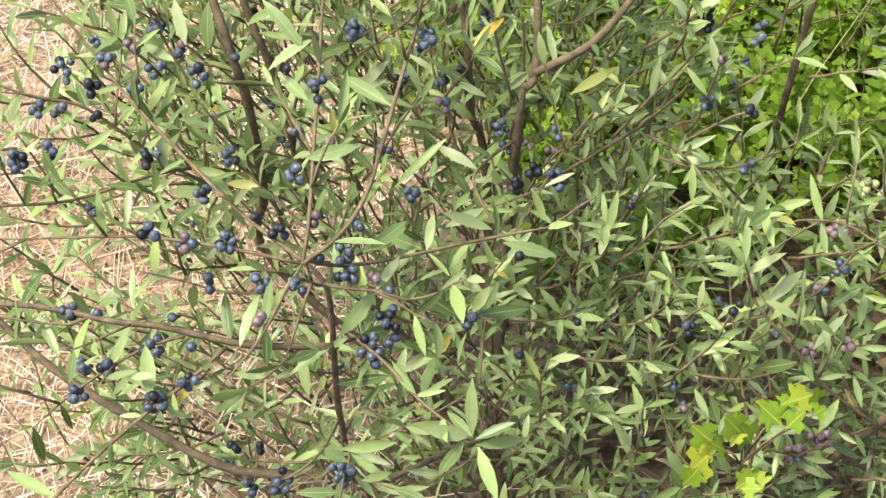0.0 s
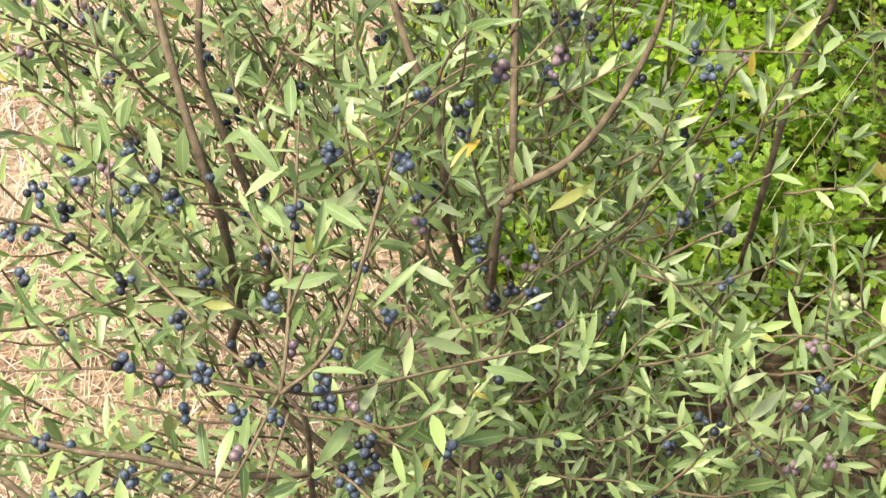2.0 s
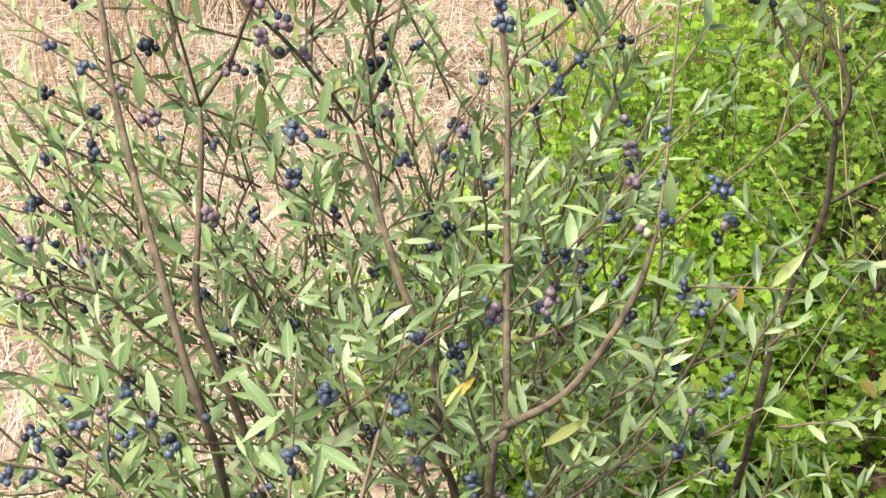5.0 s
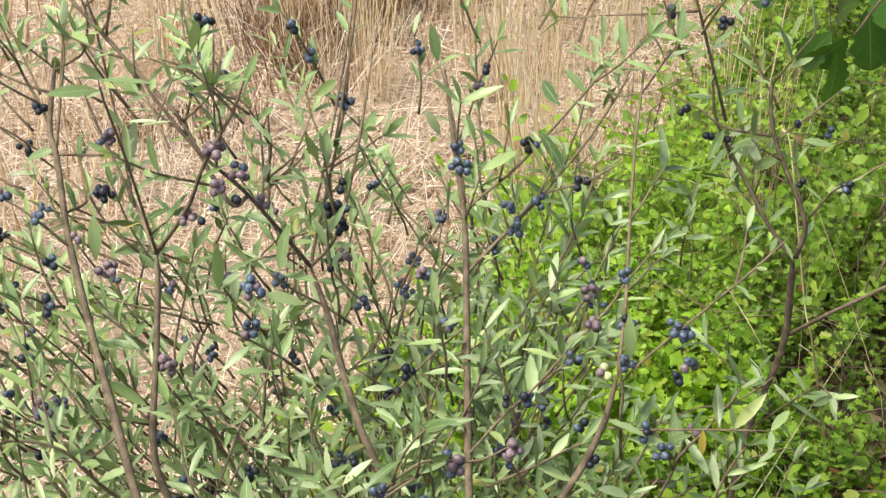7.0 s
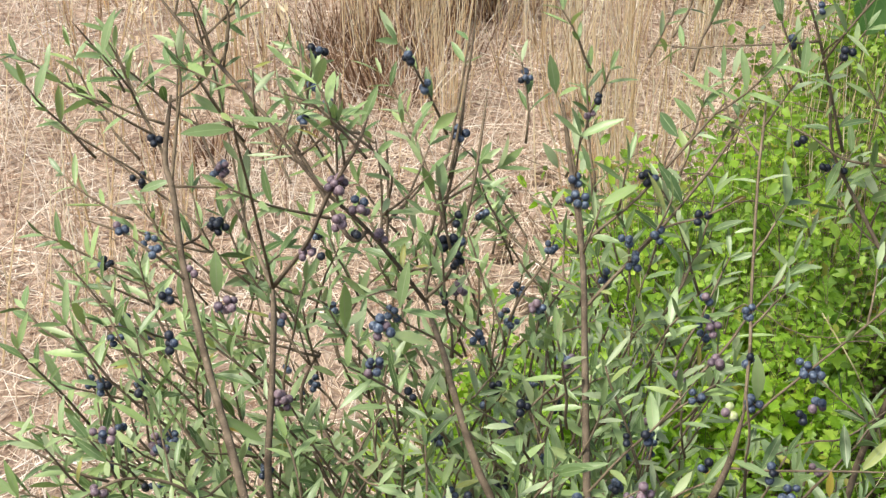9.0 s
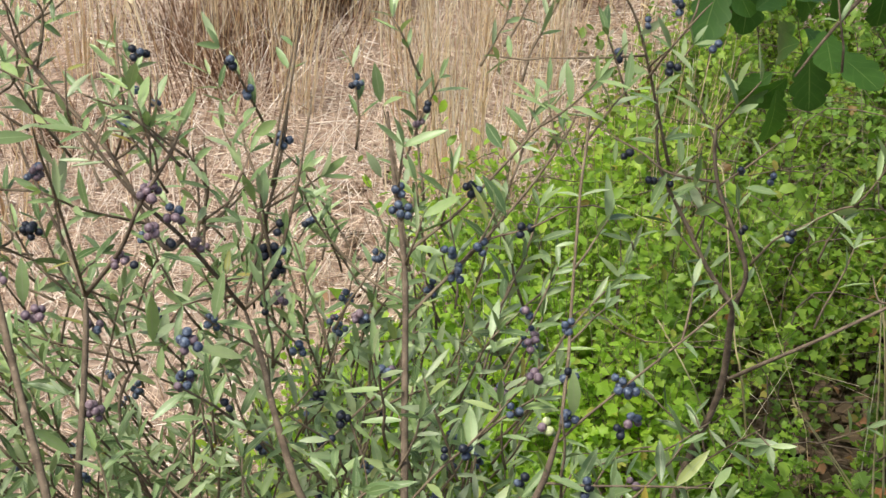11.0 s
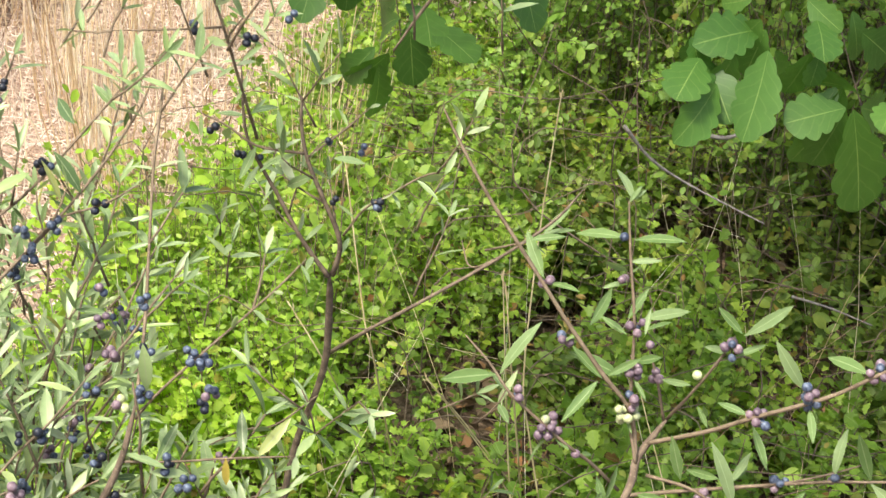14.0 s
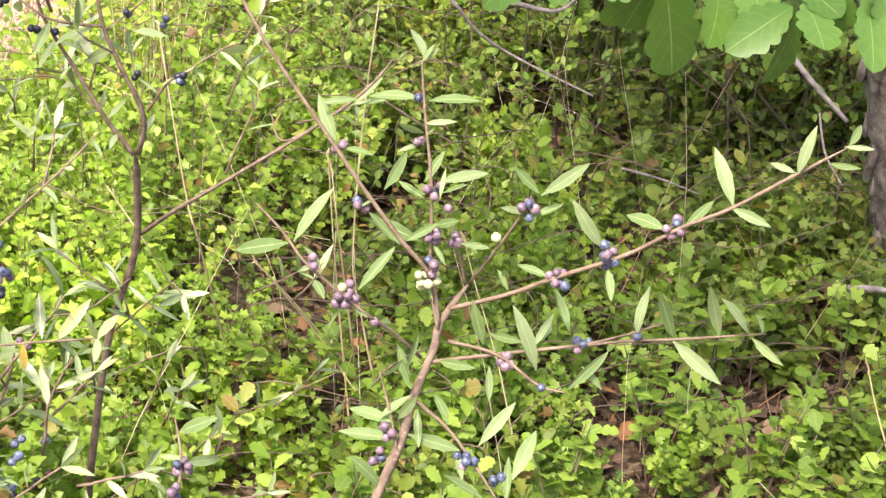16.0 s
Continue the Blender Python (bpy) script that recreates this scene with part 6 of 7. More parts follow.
def straw(pile, at, way, length, r, droop):
    p = [Vector(at)]
    d = Vector(way).normalized()
    for i in range(3):
        p.append(p[-1] + d * length / 3)
        d = (d + Vector((d.x, d.y, -0.4)) * droop * 0.25 + wander(0.07)).normalized()
    side = d.cross(Vector((rnd.gauss(0, 1), rnd.gauss(0, 1), 0.1))).normalized()
    v, f = [], []
    for i, q in enumerate(p):
        w = r * (1 - 0.22 * i)
        v += [q - side * w, q + side * w, q + side.cross(d) * w * 1.3]
    for i in range(3):
        for s in range(3):
            s2 = (s + 1) % 3
            f.append((i * 3 + s, i * 3 + s2, i * 3 + 3 + s2, i * 3 + 3 + s))
    pile.add(v, f)


hay, thatch, weeds = Pile(), Pile(), Pile()
# matted fallen stalks and chips on the open ground
made = 0
while made < 19000:
    y = 0.6 + 4.5 * rnd.random() ** 0.75
    x = rnd.uniform(-0.42 * y - 0.4, 0.55 * y + 0.3)
    if not meadow(x, y) or (noise.noise(Vector((x * 1.7, y * 1.7, 4))) > 0.25 and rnd.random() < 0.6) or rnd.random() < (y - 4.3) * 1.3:
        continue
    z = rise(x, y)
    if rnd.random() < 0.24:
        straw(thatch, (x, y, z), (rnd.gauss(0, 0.5), rnd.gauss(0, 0.5), 1), rnd.uniform(0.08, 0.36), rnd.uniform(0.0008, 0.0016), rnd.uniform(0, 0.7))
    else:
        straw(thatch, (x, y, z + rnd.uniform(0.002, 0.012)), (rnd.gauss(0, 1), rnd.gauss(0, 1), rnd.uniform(0.0, 0.18)), rnd.choice((0.03, 0.06, 0.1, 0.2)) * rnd.uniform(0.7, 1.3), rnd.uniform(0.0008, 0.0022), rnd.uniform(0, 0.2))
    made += 1
# tufts of tall golden grass: a few stalks in front, close stands further back with gaps between
made = 0
while made < 170:
    y = 2.2 + 3.6 * rnd.random() ** 0.7
    x = rnd.uniform(-0.40 * y - 0.4, 0.50 * y + 0.3)
    stand = noise.noise(Vector((x * 1.9, y * 1.1, 11)))
    if not meadow(x, y) or (y < 4.15 + 0.2 * math.sin(2.3 * x) and rnd.random() > 0.22) or (y >= 4.15 and stand < 0.0) or (x < -0.25 and rnd.random() < 0.5):
        continue
    z = rise(x, y)
    close = y > 4.15
    big = rnd.uniform(0.35, 0.85) * (1.0 if close else 0.75)
    for i in range(rnd.randint(5, 13) if close else rnd.randint(3, 9)):
        a, r = rnd.uniform(0, 6.3), abs(rnd.gauss(0, 0.07))
        lean = abs(rnd.gauss(0.06, 0.16)) * (2.2 if rnd.random() < 0.15 else 1)
        straw(hay, (x + math.cos(a) * r, y + math.sin(a) * r, z), (math.cos(a) * lean, math.sin(a) * lean, 1), big * rnd.uniform(0.4, 1.05), rnd.uniform(0.0012, 0.0030), rnd.uniform(0.0, 0.5))
    made += 1
# tufts standing alone in the open
for x, y in ((0.26, 3.30), (0.31, 3.05), (0.23, 3.74), (0.67, 3.12), (0.68, 2.80), (-0.07, 3.74), (-0.28, 4.03), (0.59, 4.05), (-0.62, 3.9), (-0.15, 4.05), (0.40, 4.05)):
    for i in range(42):
        a, r = rnd.uniform(0, 6.3), abs(rnd.gauss(0, 0.05))
        lean = abs(rnd.gauss(0.05, 0.14))
        straw(hay, (x + math.cos(a) * r, y + math.sin(a) * r, rise(x, y)), (math.cos(a) * lean, math.sin(a) * lean, 1), rnd.uniform(0.2, 0.62), rnd.uniform(0.0008, 0.0020), rnd.uniform(0.0, 0.4))
# ripe stalks with pale spikelets
for i in range(46):
    y = rnd.uniform(3.1, 4.4)
    x = rnd.uniform(-0.35 * y, 0.4 * y)
    if not meadow(x, y):
        continue
    top = Vector((x + rnd.gauss(0, 0.06), y + rnd.gauss(0, 0.06), rise(x, y) + rnd.uniform(0.45, 0.85)))
    v, f = tube([Vector((x, y, rise(x, y))), Vector((x, y, 0)).lerp(top, 0.5) + wander(0.02), top], 0.0014, 0.0008, 4)
    hay.add(v, f)
    for k in range(16):
        lay(hay, SMALL, leaf_frame(top - Vector((0, 0, 0.012 * k)) + wander(0.003), wander(0.5) + Vector((0, 0, 1)), wander(1), rnd.uniform(0.012, 0.022), 1.6))
# thin dry stems standing and lying among the green plants
for i in range(70):
    x, y = rnd.uniform(0.1, 1.7), rnd.uniform(1.5, 2.9)
    if rnd.random() < 0.5:
        straw(hay, (x, y, rise(x, y)), (rnd.gauss(0, 0.3), rnd.gauss(0, 0.3), 1), rnd.uniform(0.25, 0.65), rnd.uniform(0.0005, 0.0010), rnd.uniform(0, 0.5))
    else:
        straw(hay, (x, y, rise(x, y) + green_height(x, y) * rnd.uniform(0.3, 0.9)), (rnd.gauss(0, 1), rnd.gauss(0, 1), rnd.uniform(-0.1, 0.4)), rnd.uniform(0.12, 0.4), rnd.uniform(0.0005, 0.0011), 0.1)
# dark dead weeds between the stands, low ones in front
for x0, y0, n, tall in ((-0.16, 4.35, 4, 0.5), (0.05, 4.5, 4, 0.55), (0.72, 4.7, 4, 0.5), (0.35, 5.1, 3, 0.5), (-0.32, 4.05, 3, 0.16), (-0.2, 3.95, 3, 0.16), (-0.75, 5.0, 2, 0.4), (-0.55, 3.6, 2, 0.10)):
    for j in range(n):
        x, y = x0 + rnd.gauss(0, 0.07), y0 + rnd.gauss(0, 0.12)
        for k in range(80):
            a, r = rnd.uniform(0, 6.3), abs(rnd.gauss(0, 0.07))
            straw(weeds, (x + math.cos(a) * r * 1.4, y + math.sin(a) * r, rise(x, y)), (math.cos(a) * 0.35, math.sin(a) * 0.35, 1), tall * rnd.uniform(0.5, 1.1), rnd.uniform(0.0012, 0.0030), rnd.uniform(0, 0.6))
tagged(new("dead_weeds", weeds.mesh("dead_weeds", weed_mat)), "dark reddish-brown dead weeds among the dry grass", "weeds", kind="stuff")
tagged(new("straw_thatch", thatch.mesh("straw_thatch", thatch_mat)), "pale matted straw and broken stalks lying on the dry ground", "straw", kind="stuff")
grass = new("dry_grass", hay.mesh("dry_grass", straw_mat))
tagged(grass, "tall dry golden grass standing in loose stands", "grass", kind="stuff")

# ---- leaf litter under the shrubs ----
litter = Pile()
for i in range(2600):
    x, y = rnd.uniform(-0.05, 2.8), rnd.uniform(0.6, 3.4)
    lay(litter, rnd.choice((OAK, SMALL, ROUND, NARROW)), leaf_frame((x, y, rise(x, y) + rnd.uniform(0.004, 0.02)), (rnd.gauss(0, 1), rnd.gauss(0, 1), rnd.gauss(0, 0.15)), Vector((0, 0, 1)) + wander(0.3), rnd.uniform(0.03, 0.06)))
for i in range(3000):
    x, y = rnd.uniform(0.8, 2.3), rnd.uniform(1.5, 2.9)
    lay(litter, rnd.choice((OAK, HOLLY_FAR, SMALL, HOLLY)), leaf_frame((x, y, rise(x, y) + rnd.uniform(0.008, 0.035)), (rnd.gauss(0, 1), rnd.gauss(0, 1), rnd.gauss(0, 0.35)), Vector((0, 0, 1)) + wander(0.55), rnd.uniform(0.018, 0.046)))
for i in range(500):
    x, y = rnd.uniform(0.7, 2.4), rnd.uniform(1.5, 3.0)
    p = Vector((x, y, rise(x, y) + rnd.uniform(0.01, 0.03)))
    q = p + Vector((rnd.gauss(0, 0.08), rnd.gauss(0, 0.08), rnd.gauss(0.01, 0.015)))
    v, f = tube([p, (p + q) / 2 + wander(0.006), q], 0.0016, 0.0009, 4)
    litter.add(v, f)
fallen = new("leaf_litter", litter.mesh("leaf_litter", leaf_dead))
tagged(fallen, "brown fallen leaves scattered on the soil", "leaf litter", kind="stuff")

# ---- oak: trunk at the edge of the thicket, a limb reaching over, lobed leaves ----
oak = thing("oak_tree", (1.98, 2.08, 0), "oak with rough grey bark and large lobed green leaves", "tree")
trunk_line = smooth_line([(1.99, 2.08, -0.03), (1.918, 2.08, 0.2), (1.851, 2.08, 0.396), (1.782, 2.08, 0.6), (1.70, 2.08, 0.85), (1.63, 2.08, 1.3), (1.66, 2.06, 1.8), (1.75, 2.04, 2.6), (1.85, 2.05, 3.4)], 8)
v, f = tube(trunk_line, 0.074, 0.05, 14, 0.06)
part("trunk", mesh_of("trunk", v, f, bark_oak), oak, "rough fissured grey bark")
# plates of bark standing proud of the trunk
plates = Pile()
for i in range(420):
    k = rnd.random() * 0.7
    c = trunk_line[int(k * (len(trunk_line) - 1))]
    a = rnd.uniform(0, 6.3)
    r = 0.072 - 0.026 * k
    w, h = rnd.uniform(0.006, 0.013), rnd.uniform(0.012, 0.03)
    rad, tan_ = Vector((math.cos(a), math.sin(a), 0)), Vector((-math.sin(a), math.cos(a), 0))
    o = Vector((c.x, c.y, c.z + rnd.uniform(-0.04, 0.04)))
    q = [o + rad * (r - 0.004) + tan_ * s * w + Vector((0, 0, t * h)) for s, t in ((-1, -1), (1, -1), (1.1, 1), (-0.9, 1))]
    q += [o + rad * (r + 0.006) + tan_ * s * w * 0.7 + Vector((0, 0, t * h * 0.8)) for s, t in ((-1, -1), (1, -1), (1.1, 1), (-0.9, 1))]
    plates.add(q, [(4, 5, 6, 7), (0, 1, 5, 4), (1, 2, 6, 5), (2, 3, 7, 6), (3, 0, 4, 7)])
part("loose_bark", plates.mesh("bark_plates", bark_oak), oak, kind="stuff")


def limb(r0, r1, *pts):
    v, f = tube(smooth_line(pts, 6), r0, r1, 8, 0.06)
    part("limb" if r0 > 0.006 else "twig", mesh_of("limb", v, f, bark_grey if r0 > 0.006 else bark_young), oak)


limb(0.028, 0.012, (1.66, 2.06, 1.75), (1.55, 1.75, 1.95), (1.35, 1.45, 1.75), (1.1, 1.3, 1.45))
limb(0.012, 0.003, (1.1, 1.3, 1.45), (1.02, 1.2, 1.2), (0.99, 1.14, 1.04))
limb(0.004, 0.002, (1.04, 1.22, 1.25), (0.95, 1.22, 1.12), (0.90, 1.21, 1.03))
limb(0.004, 0.002, (1.03, 1.2, 1.22), (1.06, 1.12, 1.1), (1.08, 1.08, 1.04))
limb(0.015, 0.006, (1.35, 1.45, 1.75), (1.0, 1.55, 1.55), (0.75, 1.62, 1.3))
limb(0.0036, 0.0013, (0.75, 1.62, 1.3), (0.62, 1.64, 1.1), (0.547, 1.642, 0.997), (0.51, 1.64, 0.94))
limb(0.004, 0.0016, (0.72, 1.62, 1.26), (0.74, 1.6, 1.1), (0.72, 1.62, 1.04))
limb(0.004, 0.0016, (0.66, 1.63, 1.16), (0.50, 1.62, 1.12), (0.46, 1.64, 1.06))
limb(0.035, 0.012, (1.75, 2.04, 2.6), (2.3, 2.2, 3.1), (2.7, 2.3, 3.5))
limb(0.030, 0.010, (1.79, 2.04, 2.9), (1.7, 2.3, 3.4), (1.5, 2.5, 3.8))
OAK_MESH = [mesh_of("oak_leaf", s[0].tolist(), s[1], leaf_oak, s[2]) for s in (round_lobed(4.5, 0.70, 0.26, 0.16, 0.22, 30), round_lobed(4, 0.74, 0.24, 0.08, 0.14, 28), round_lobed(5, 0.68, 0.28, 0.26, 0.34, 32))]


def oak_leaf(base, tip):
    way = Vector(tip) - Vector(base)
    m = leaf_frame(base, way, Vector((0.1, -0.9, 0.45)) + wander(0.25), way.length, 0.95 * min(1.3, max(0.8, 0.065 / way.length)))
    part("leaf", rnd.choice(OAK_MESH), oak, "", m)
    if rnd.random() < 0.7:  # another leaf half hidden behind it
        turn = Matrix.Rotation(rnd.choice((-1, 1)) * rnd.uniform(0.5, 1.1), 3, Vector((0.1, -0.9, 0.4)))
        m = leaf_frame(Vector(base) + Vector((0, 0.025, 0.012)), turn @ way, Vector((0.1, -0.8, 0.6)) + wander(0.3), way.length * rnd.uniform(0.75, 1.0), 0.95)
        part("leaf", rnd.choice(OAK_MESH), oak, "", m)


oak_leaf((0.949, 1.186, 1.006), (0.886, 1.159, 0.985))
oak_leaf((0.950, 1.184, 1.005), (0.944, 1.163, 0.939))
oak_leaf((0.961, 1.185, 1.010), (0.954, 1.127, 0.995))
oak_leaf((1.012, 1.172, 1.021), (0.999, 1.105, 0.985))
oak_leaf((0.899, 1.235, 1.011), (0.882, 1.181, 0.983))
oak_leaf((0.928, 1.219, 1.022), (0.913, 1.177, 0.995))
oak_leaf((0.945, 1.210, 1.025), (0.995, 1.218, 0.988))
oak_leaf((0.999, 1.180, 1.024), (0.989, 1.176, 0.982))
oak_leaf((1.028, 1.173, 1.031), (1.028, 1.133, 0.998))
oak_leaf((0.719, 1.312, 1.046), (0.682, 1.266, 1.029))
oak_leaf((0.752, 1.311, 1.051), (0.737, 1.316, 0.991))
oak_leaf((0.733, 1.298, 1.026), (0.695, 1.249, 0.994))
oak_leaf((0.785, 1.310, 1.054), (0.751, 1.245, 0.999))
oak_leaf((0.792, 1.310, 1.054), (0.821, 1.323, 1.000))
oak_leaf((0.827, 1.307, 1.053), (0.815, 1.313, 1.008))
oak_leaf((0.836, 1.306, 1.053), (0.831, 1.299, 1.022))
oak_leaf((0.863, 1.287, 1.006), (0.802, 1.280, 0.996))
oak_leaf((0.861, 1.285, 1.002), (0.844, 1.290, 0.943))
oak_leaf((0.876, 1.287, 1.018), (0.861, 1.340, 1.028))
oak_leaf((0.870, 1.285, 1.005), (0.900, 1.272, 0.901))
oak_leaf((0.876, 1.283, 1.008), (0.923, 1.303, 0.992))
oak_leaf((0.904, 1.276, 1.044), (0.923, 1.263, 1.015))
oak_leaf((0.779, 1.323, 1.080), (0.765, 1.342, 1.046))
oak_leaf((0.832, 1.316, 1.082), (0.827, 1.273, 1.064))
oak_leaf((0.873, 1.303, 1.075), (0.922, 1.316, 1.044))
oak_leaf((0.532, 1.710, 0.955), (0.506, 1.763, 0.927))
oak_leaf((0.542, 1.707, 0.952), (0.553, 1.701, 0.874))
oak_leaf((0.563, 1.703, 0.952), (0.602, 1.632, 0.939))
oak_leaf((0.518, 1.694, 0.919), (0.486, 1.733, 0.859))
oak_leaf((0.506, 1.688, 0.907), (0.517, 1.701, 0.834))
oak_leaf((0.476, 1.754, 1.032), (0.478, 1.737, 0.952))
oak_leaf((0.445, 1.752, 1.019), (0.418, 1.690, 0.964))
oak_leaf((0.527, 1.730, 0.998), (0.584, 1.784, 1.010))
oak_leaf((0.663, 1.716, 1.022), (0.690, 1.680, 0.951))
oak_leaf((0.663, 1.716, 1.022), (0.745, 1.713, 1.030))
oak_leaf((0.629, 1.716, 1.008), (0.672, 1.730, 0.950))
oak_leaf((0.483, 1.731, 0.986), (0.517, 1.737, 1.012))
oak_leaf((0.568, 1.730, 1.015), (0.600, 1.763, 0.969))
# oak crown out of view, its clumps set to shade the right side
crown = Pile()
for i in range(3600):
    c = rnd.choice(((0.30, 1.6, 3.4), (0.8, 2.3, 3.6), (1.4, 2.5, 3.8), (2.0, 2.6, 3.9), (2.6, 2.8, 3.7), (1.2, 3.1, 3.7), (2.2, 3.3, 3.8)))
    p = Vector(c) + wander(0.27)
    lay(crown, HOLLY_FAR, leaf_frame(p, wander(1), Vector((0, 0, 1)) + wander(0.4), rnd.uniform(0.06, 0.10)))
# limbs out of view, added to carry the shading leaves
limb(0.030, 0.008, (1.77, 2.04, 2.8), (1.2, 2.1, 3.2), (0.7, 1.9, 3.4), (0.25, 1.6, 3.45))
limb(0.026, 0.008, (1.85, 2.05, 3.3), (1.5, 2.6, 3.6), (1.2, 3.1, 3.8))
limb(0.026, 0.008, (1.85, 2.05, 3.35), (2.1, 2.7, 3.7), (2.3, 3.2, 3.9))
# unseen low clumps added only to cast shade on the undergrowth
for c, n in (((0.74, 1.92, 2.5), 260), ((0.26, 1.58, 1.80), 210), ((0.40, 1.05, 2.5), 170)):
    for i in range(n):
        lay(crown, HOLLY_FAR, leaf_frame(Vector(c) + wander(0.17), wander(1), Vector((0, 0, 1)) + wander(0.4), rnd.uniform(0.06, 0.10)))
# unseen limbs added to hold up these low clumps
limb(0.022, 0.006, (1.70, 2.05, 2.2), (1.3, 2.05, 2.45), (0.74, 1.9, 2.5), (0.5, 1.75, 2.25), (0.24, 1.57, 1.88))
limb(0.012, 0.005, (0.74, 1.9, 2.5), (0.55, 1.5, 2.55), (0.40, 1.05, 2.55))
part("crown", crown.mesh("crown", leaf_deep), oak, "unseen clusters of lobed leaves, placed to cast shade", kind="stuff")

# ---- fine green grass at the meadow's edge, and a grey dead bush behind the shrub ----
def green_tuft(x, y, n):
    ob = thing("grass_tuft", (x, y, rise(x, y)), "tuft of fine bright green grass at the meadow's edge", "grass", "green grass tufts")
    pile = Pile()
    for i in range(n):
        a, lean = rnd.uniform(0, 6.3), abs(rnd.gauss(0.25, 0.3))
        straw(pile, (x + math.cos(a) * 0.02, y + math.sin(a) * 0.02, rise(x, y)), (math.cos(a) * lean, math.sin(a) * lean, 1), rnd.uniform(0.18, 0.40), rnd.uniform(0.0008, 0.0015), rnd.uniform(0.2, 1.0))
    part("foliage", pile.mesh("grass_blades", leaf_fresh), ob, kind="stuff")


for x, y, n in ((0.42, 2.60, 110), (0.49, 2.66, 110), (0.36, 2.72, 60)):
    green_tuft(x, y, n)
bush = thing("dead_bush", (0.20, 2.25, 0), "small leafless grey dead bush among the undergrowth", "dead bush")
for i in range(22):
    a = rnd.uniform(0, 6.3)
    q = Vector((0.20 + math.cos(a) * rnd.uniform(0.03, 0.13), 2.25 + math.sin(a) * rnd.uniform(0.03, 0.10), rnd.uniform(0.14, 0.32)))
    line = smooth_line([(0.20 + math.cos(a) * 0.02, 2.25, 0), Vector((0.20, 2.25, 0)).lerp(q, 0.5) + wander(0.02), q], 4)
    v, f = tube(line, 0.0026, 0.0009, 5, 0.1)
    branch = part("twig", mesh_of("dead_twig", v, f, bark_grey), bush)
    for k in range(3):
        p = line[rnd.randint(3, len(line) - 1)]
        v, f = tube([p, p + wander(0.02) + Vector((0, 0, 0.02)), p + wander(0.03) + Vector((0, 0, 0.05))], 0.0011, 0.0006, 4)
        part("side_twig", mesh_of("dead_side_twig", v, f, bark_grey), branch)

# ---- tall dry stalks among the undergrowth ----
def stalk(r, *pts):
    line = smooth_line(pts, 6)
    foot = line[0]
    if foot.z > 0.02:
        d = (line[0] - line[2]).normalized()
        k = min(foot.z / max(0.2, -d.z), 0.5)
        line = [Vector((foot.x + d.x * k, foot.y + d.y * k, 0.0))] + line
    ob = thing("grass_stalk", (line[0].x, line[0].y, 0), "long thin dry straw-coloured grass stalk", "grass stalk", "dry stalks in the undergrowth")
    v, f = tube(line, r, r * 0.5, 6, 0.05)
    part("stalk", mesh_of("stalk", v, f, straw_one), ob)
    pile = Pile()
    for i in range(7):
        p = line[-1].lerp(line[-3], i / 7)
        w = (line[-1] - line[-3]).normalized() + wander(0.35)
        lay(pile, SMALL, leaf_frame(p, w, wander(1), rnd.uniform(0.008, 0.014), 1.2))
    part("seed_head", pile.mesh("seed_head", straw_one), ob)


stalk(0.0016, (0.695, 2.105, 0.001), (0.584, 1.911, 0.388), (0.561, 1.904, 0.472), (0.531, 1.942, 0.676), (0.550, 2.064, 0.658))
stalk(0.0016, (0.700, 2.076, -0.024), (0.624, 2.089, 0.136), (0.520, 1.922, 0.379), (0.462, 1.942, 0.477))
stalk(0.0016, (0.861, 1.862, 0.071), (0.812, 1.875, 0.277), (0.786, 1.859, 0.391), (0.807, 1.924, 0.574), (0.866, 2.072, 0.680), (0.878, 2.100, 0.720))
stalk(0.0016, (0.864, 1.860, 0.078), (0.825, 1.934, 0.120), (0.777, 1.969, 0.194), (0.660, 1.911, 0.364))
stalk(0.0016, (0.825, 1.904, 0.026), (0.803, 1.928, 0.207), (0.756, 1.860, 0.419), (0.746, 1.881, 0.539))
stalk(0.0016, (0.415, 2.004, 0.085), (0.534, 2.066, 0.035), (0.640, 2.107, -0.004), (0.734, 2.030, -0.029))
stalk(0.0013, (1.021, 1.766, 0.127), (0.999, 1.799, 0.227), (0.958, 1.822, 0.350), (0.937, 1.832, 0.419))
stalk(0.0016, (1.556, 1.597, 0.141), (1.545, 1.630, 0.191), (1.537, 1.663, 0.246))
stalk(0.0016, (0.783, 1.972, 0.192), (0.723, 1.952, 0.276), (0.662, 1.918, 0.358))
stalk(0.0016, (0.243, 0.979, 0.264), (0.218, 0.989, 0.276), (0.178, 0.984, 0.299))
stalk(0.0016, (0.813, 1.920, 0.226), (0.757, 1.847, 0.442), (0.748, 1.869, 0.527))

# ---- dead sticks lying in the thicket ----
def stick(r0, r1, *pts):
    line = smooth_line(pts, 5)
    v, f = tube(line, r0 * 0.6, r1 * 0.5, 7, 0.12)
    ob = new("dead_stick", mesh_of("dead_stick", v, f, bark_grey))
    tagged(ob, "bare grey dead stick caught in the bushes", "stick", "dead sticks")


stick(0.004, 0.003, (1.308, 2.088, 0.376), (1.370, 2.066, 0.363), (1.435, 2.042, 0.342))
stick(0.01, 0.008, (1.619, 2.135, 0.534), (1.651, 2.092, 0.495), (1.689, 2.049, 0.456))
stick(0.008, 0.006, (1.228, 2.428, 0.532), (1.310, 2.416, 0.519), (1.350, 2.408, 0.552))
stick(0.006, 0.003, (1.100, 2.382, 0.557), (1.156, 2.378, 0.497), (1.224, 2.353, 0.458), (1.290, 2.191, 0.458))
stick(0.01, 0.009, (1.666, 1.914, 0.218), (1.707, 1.901, 0.220), (1.756, 1.882, 0.217))
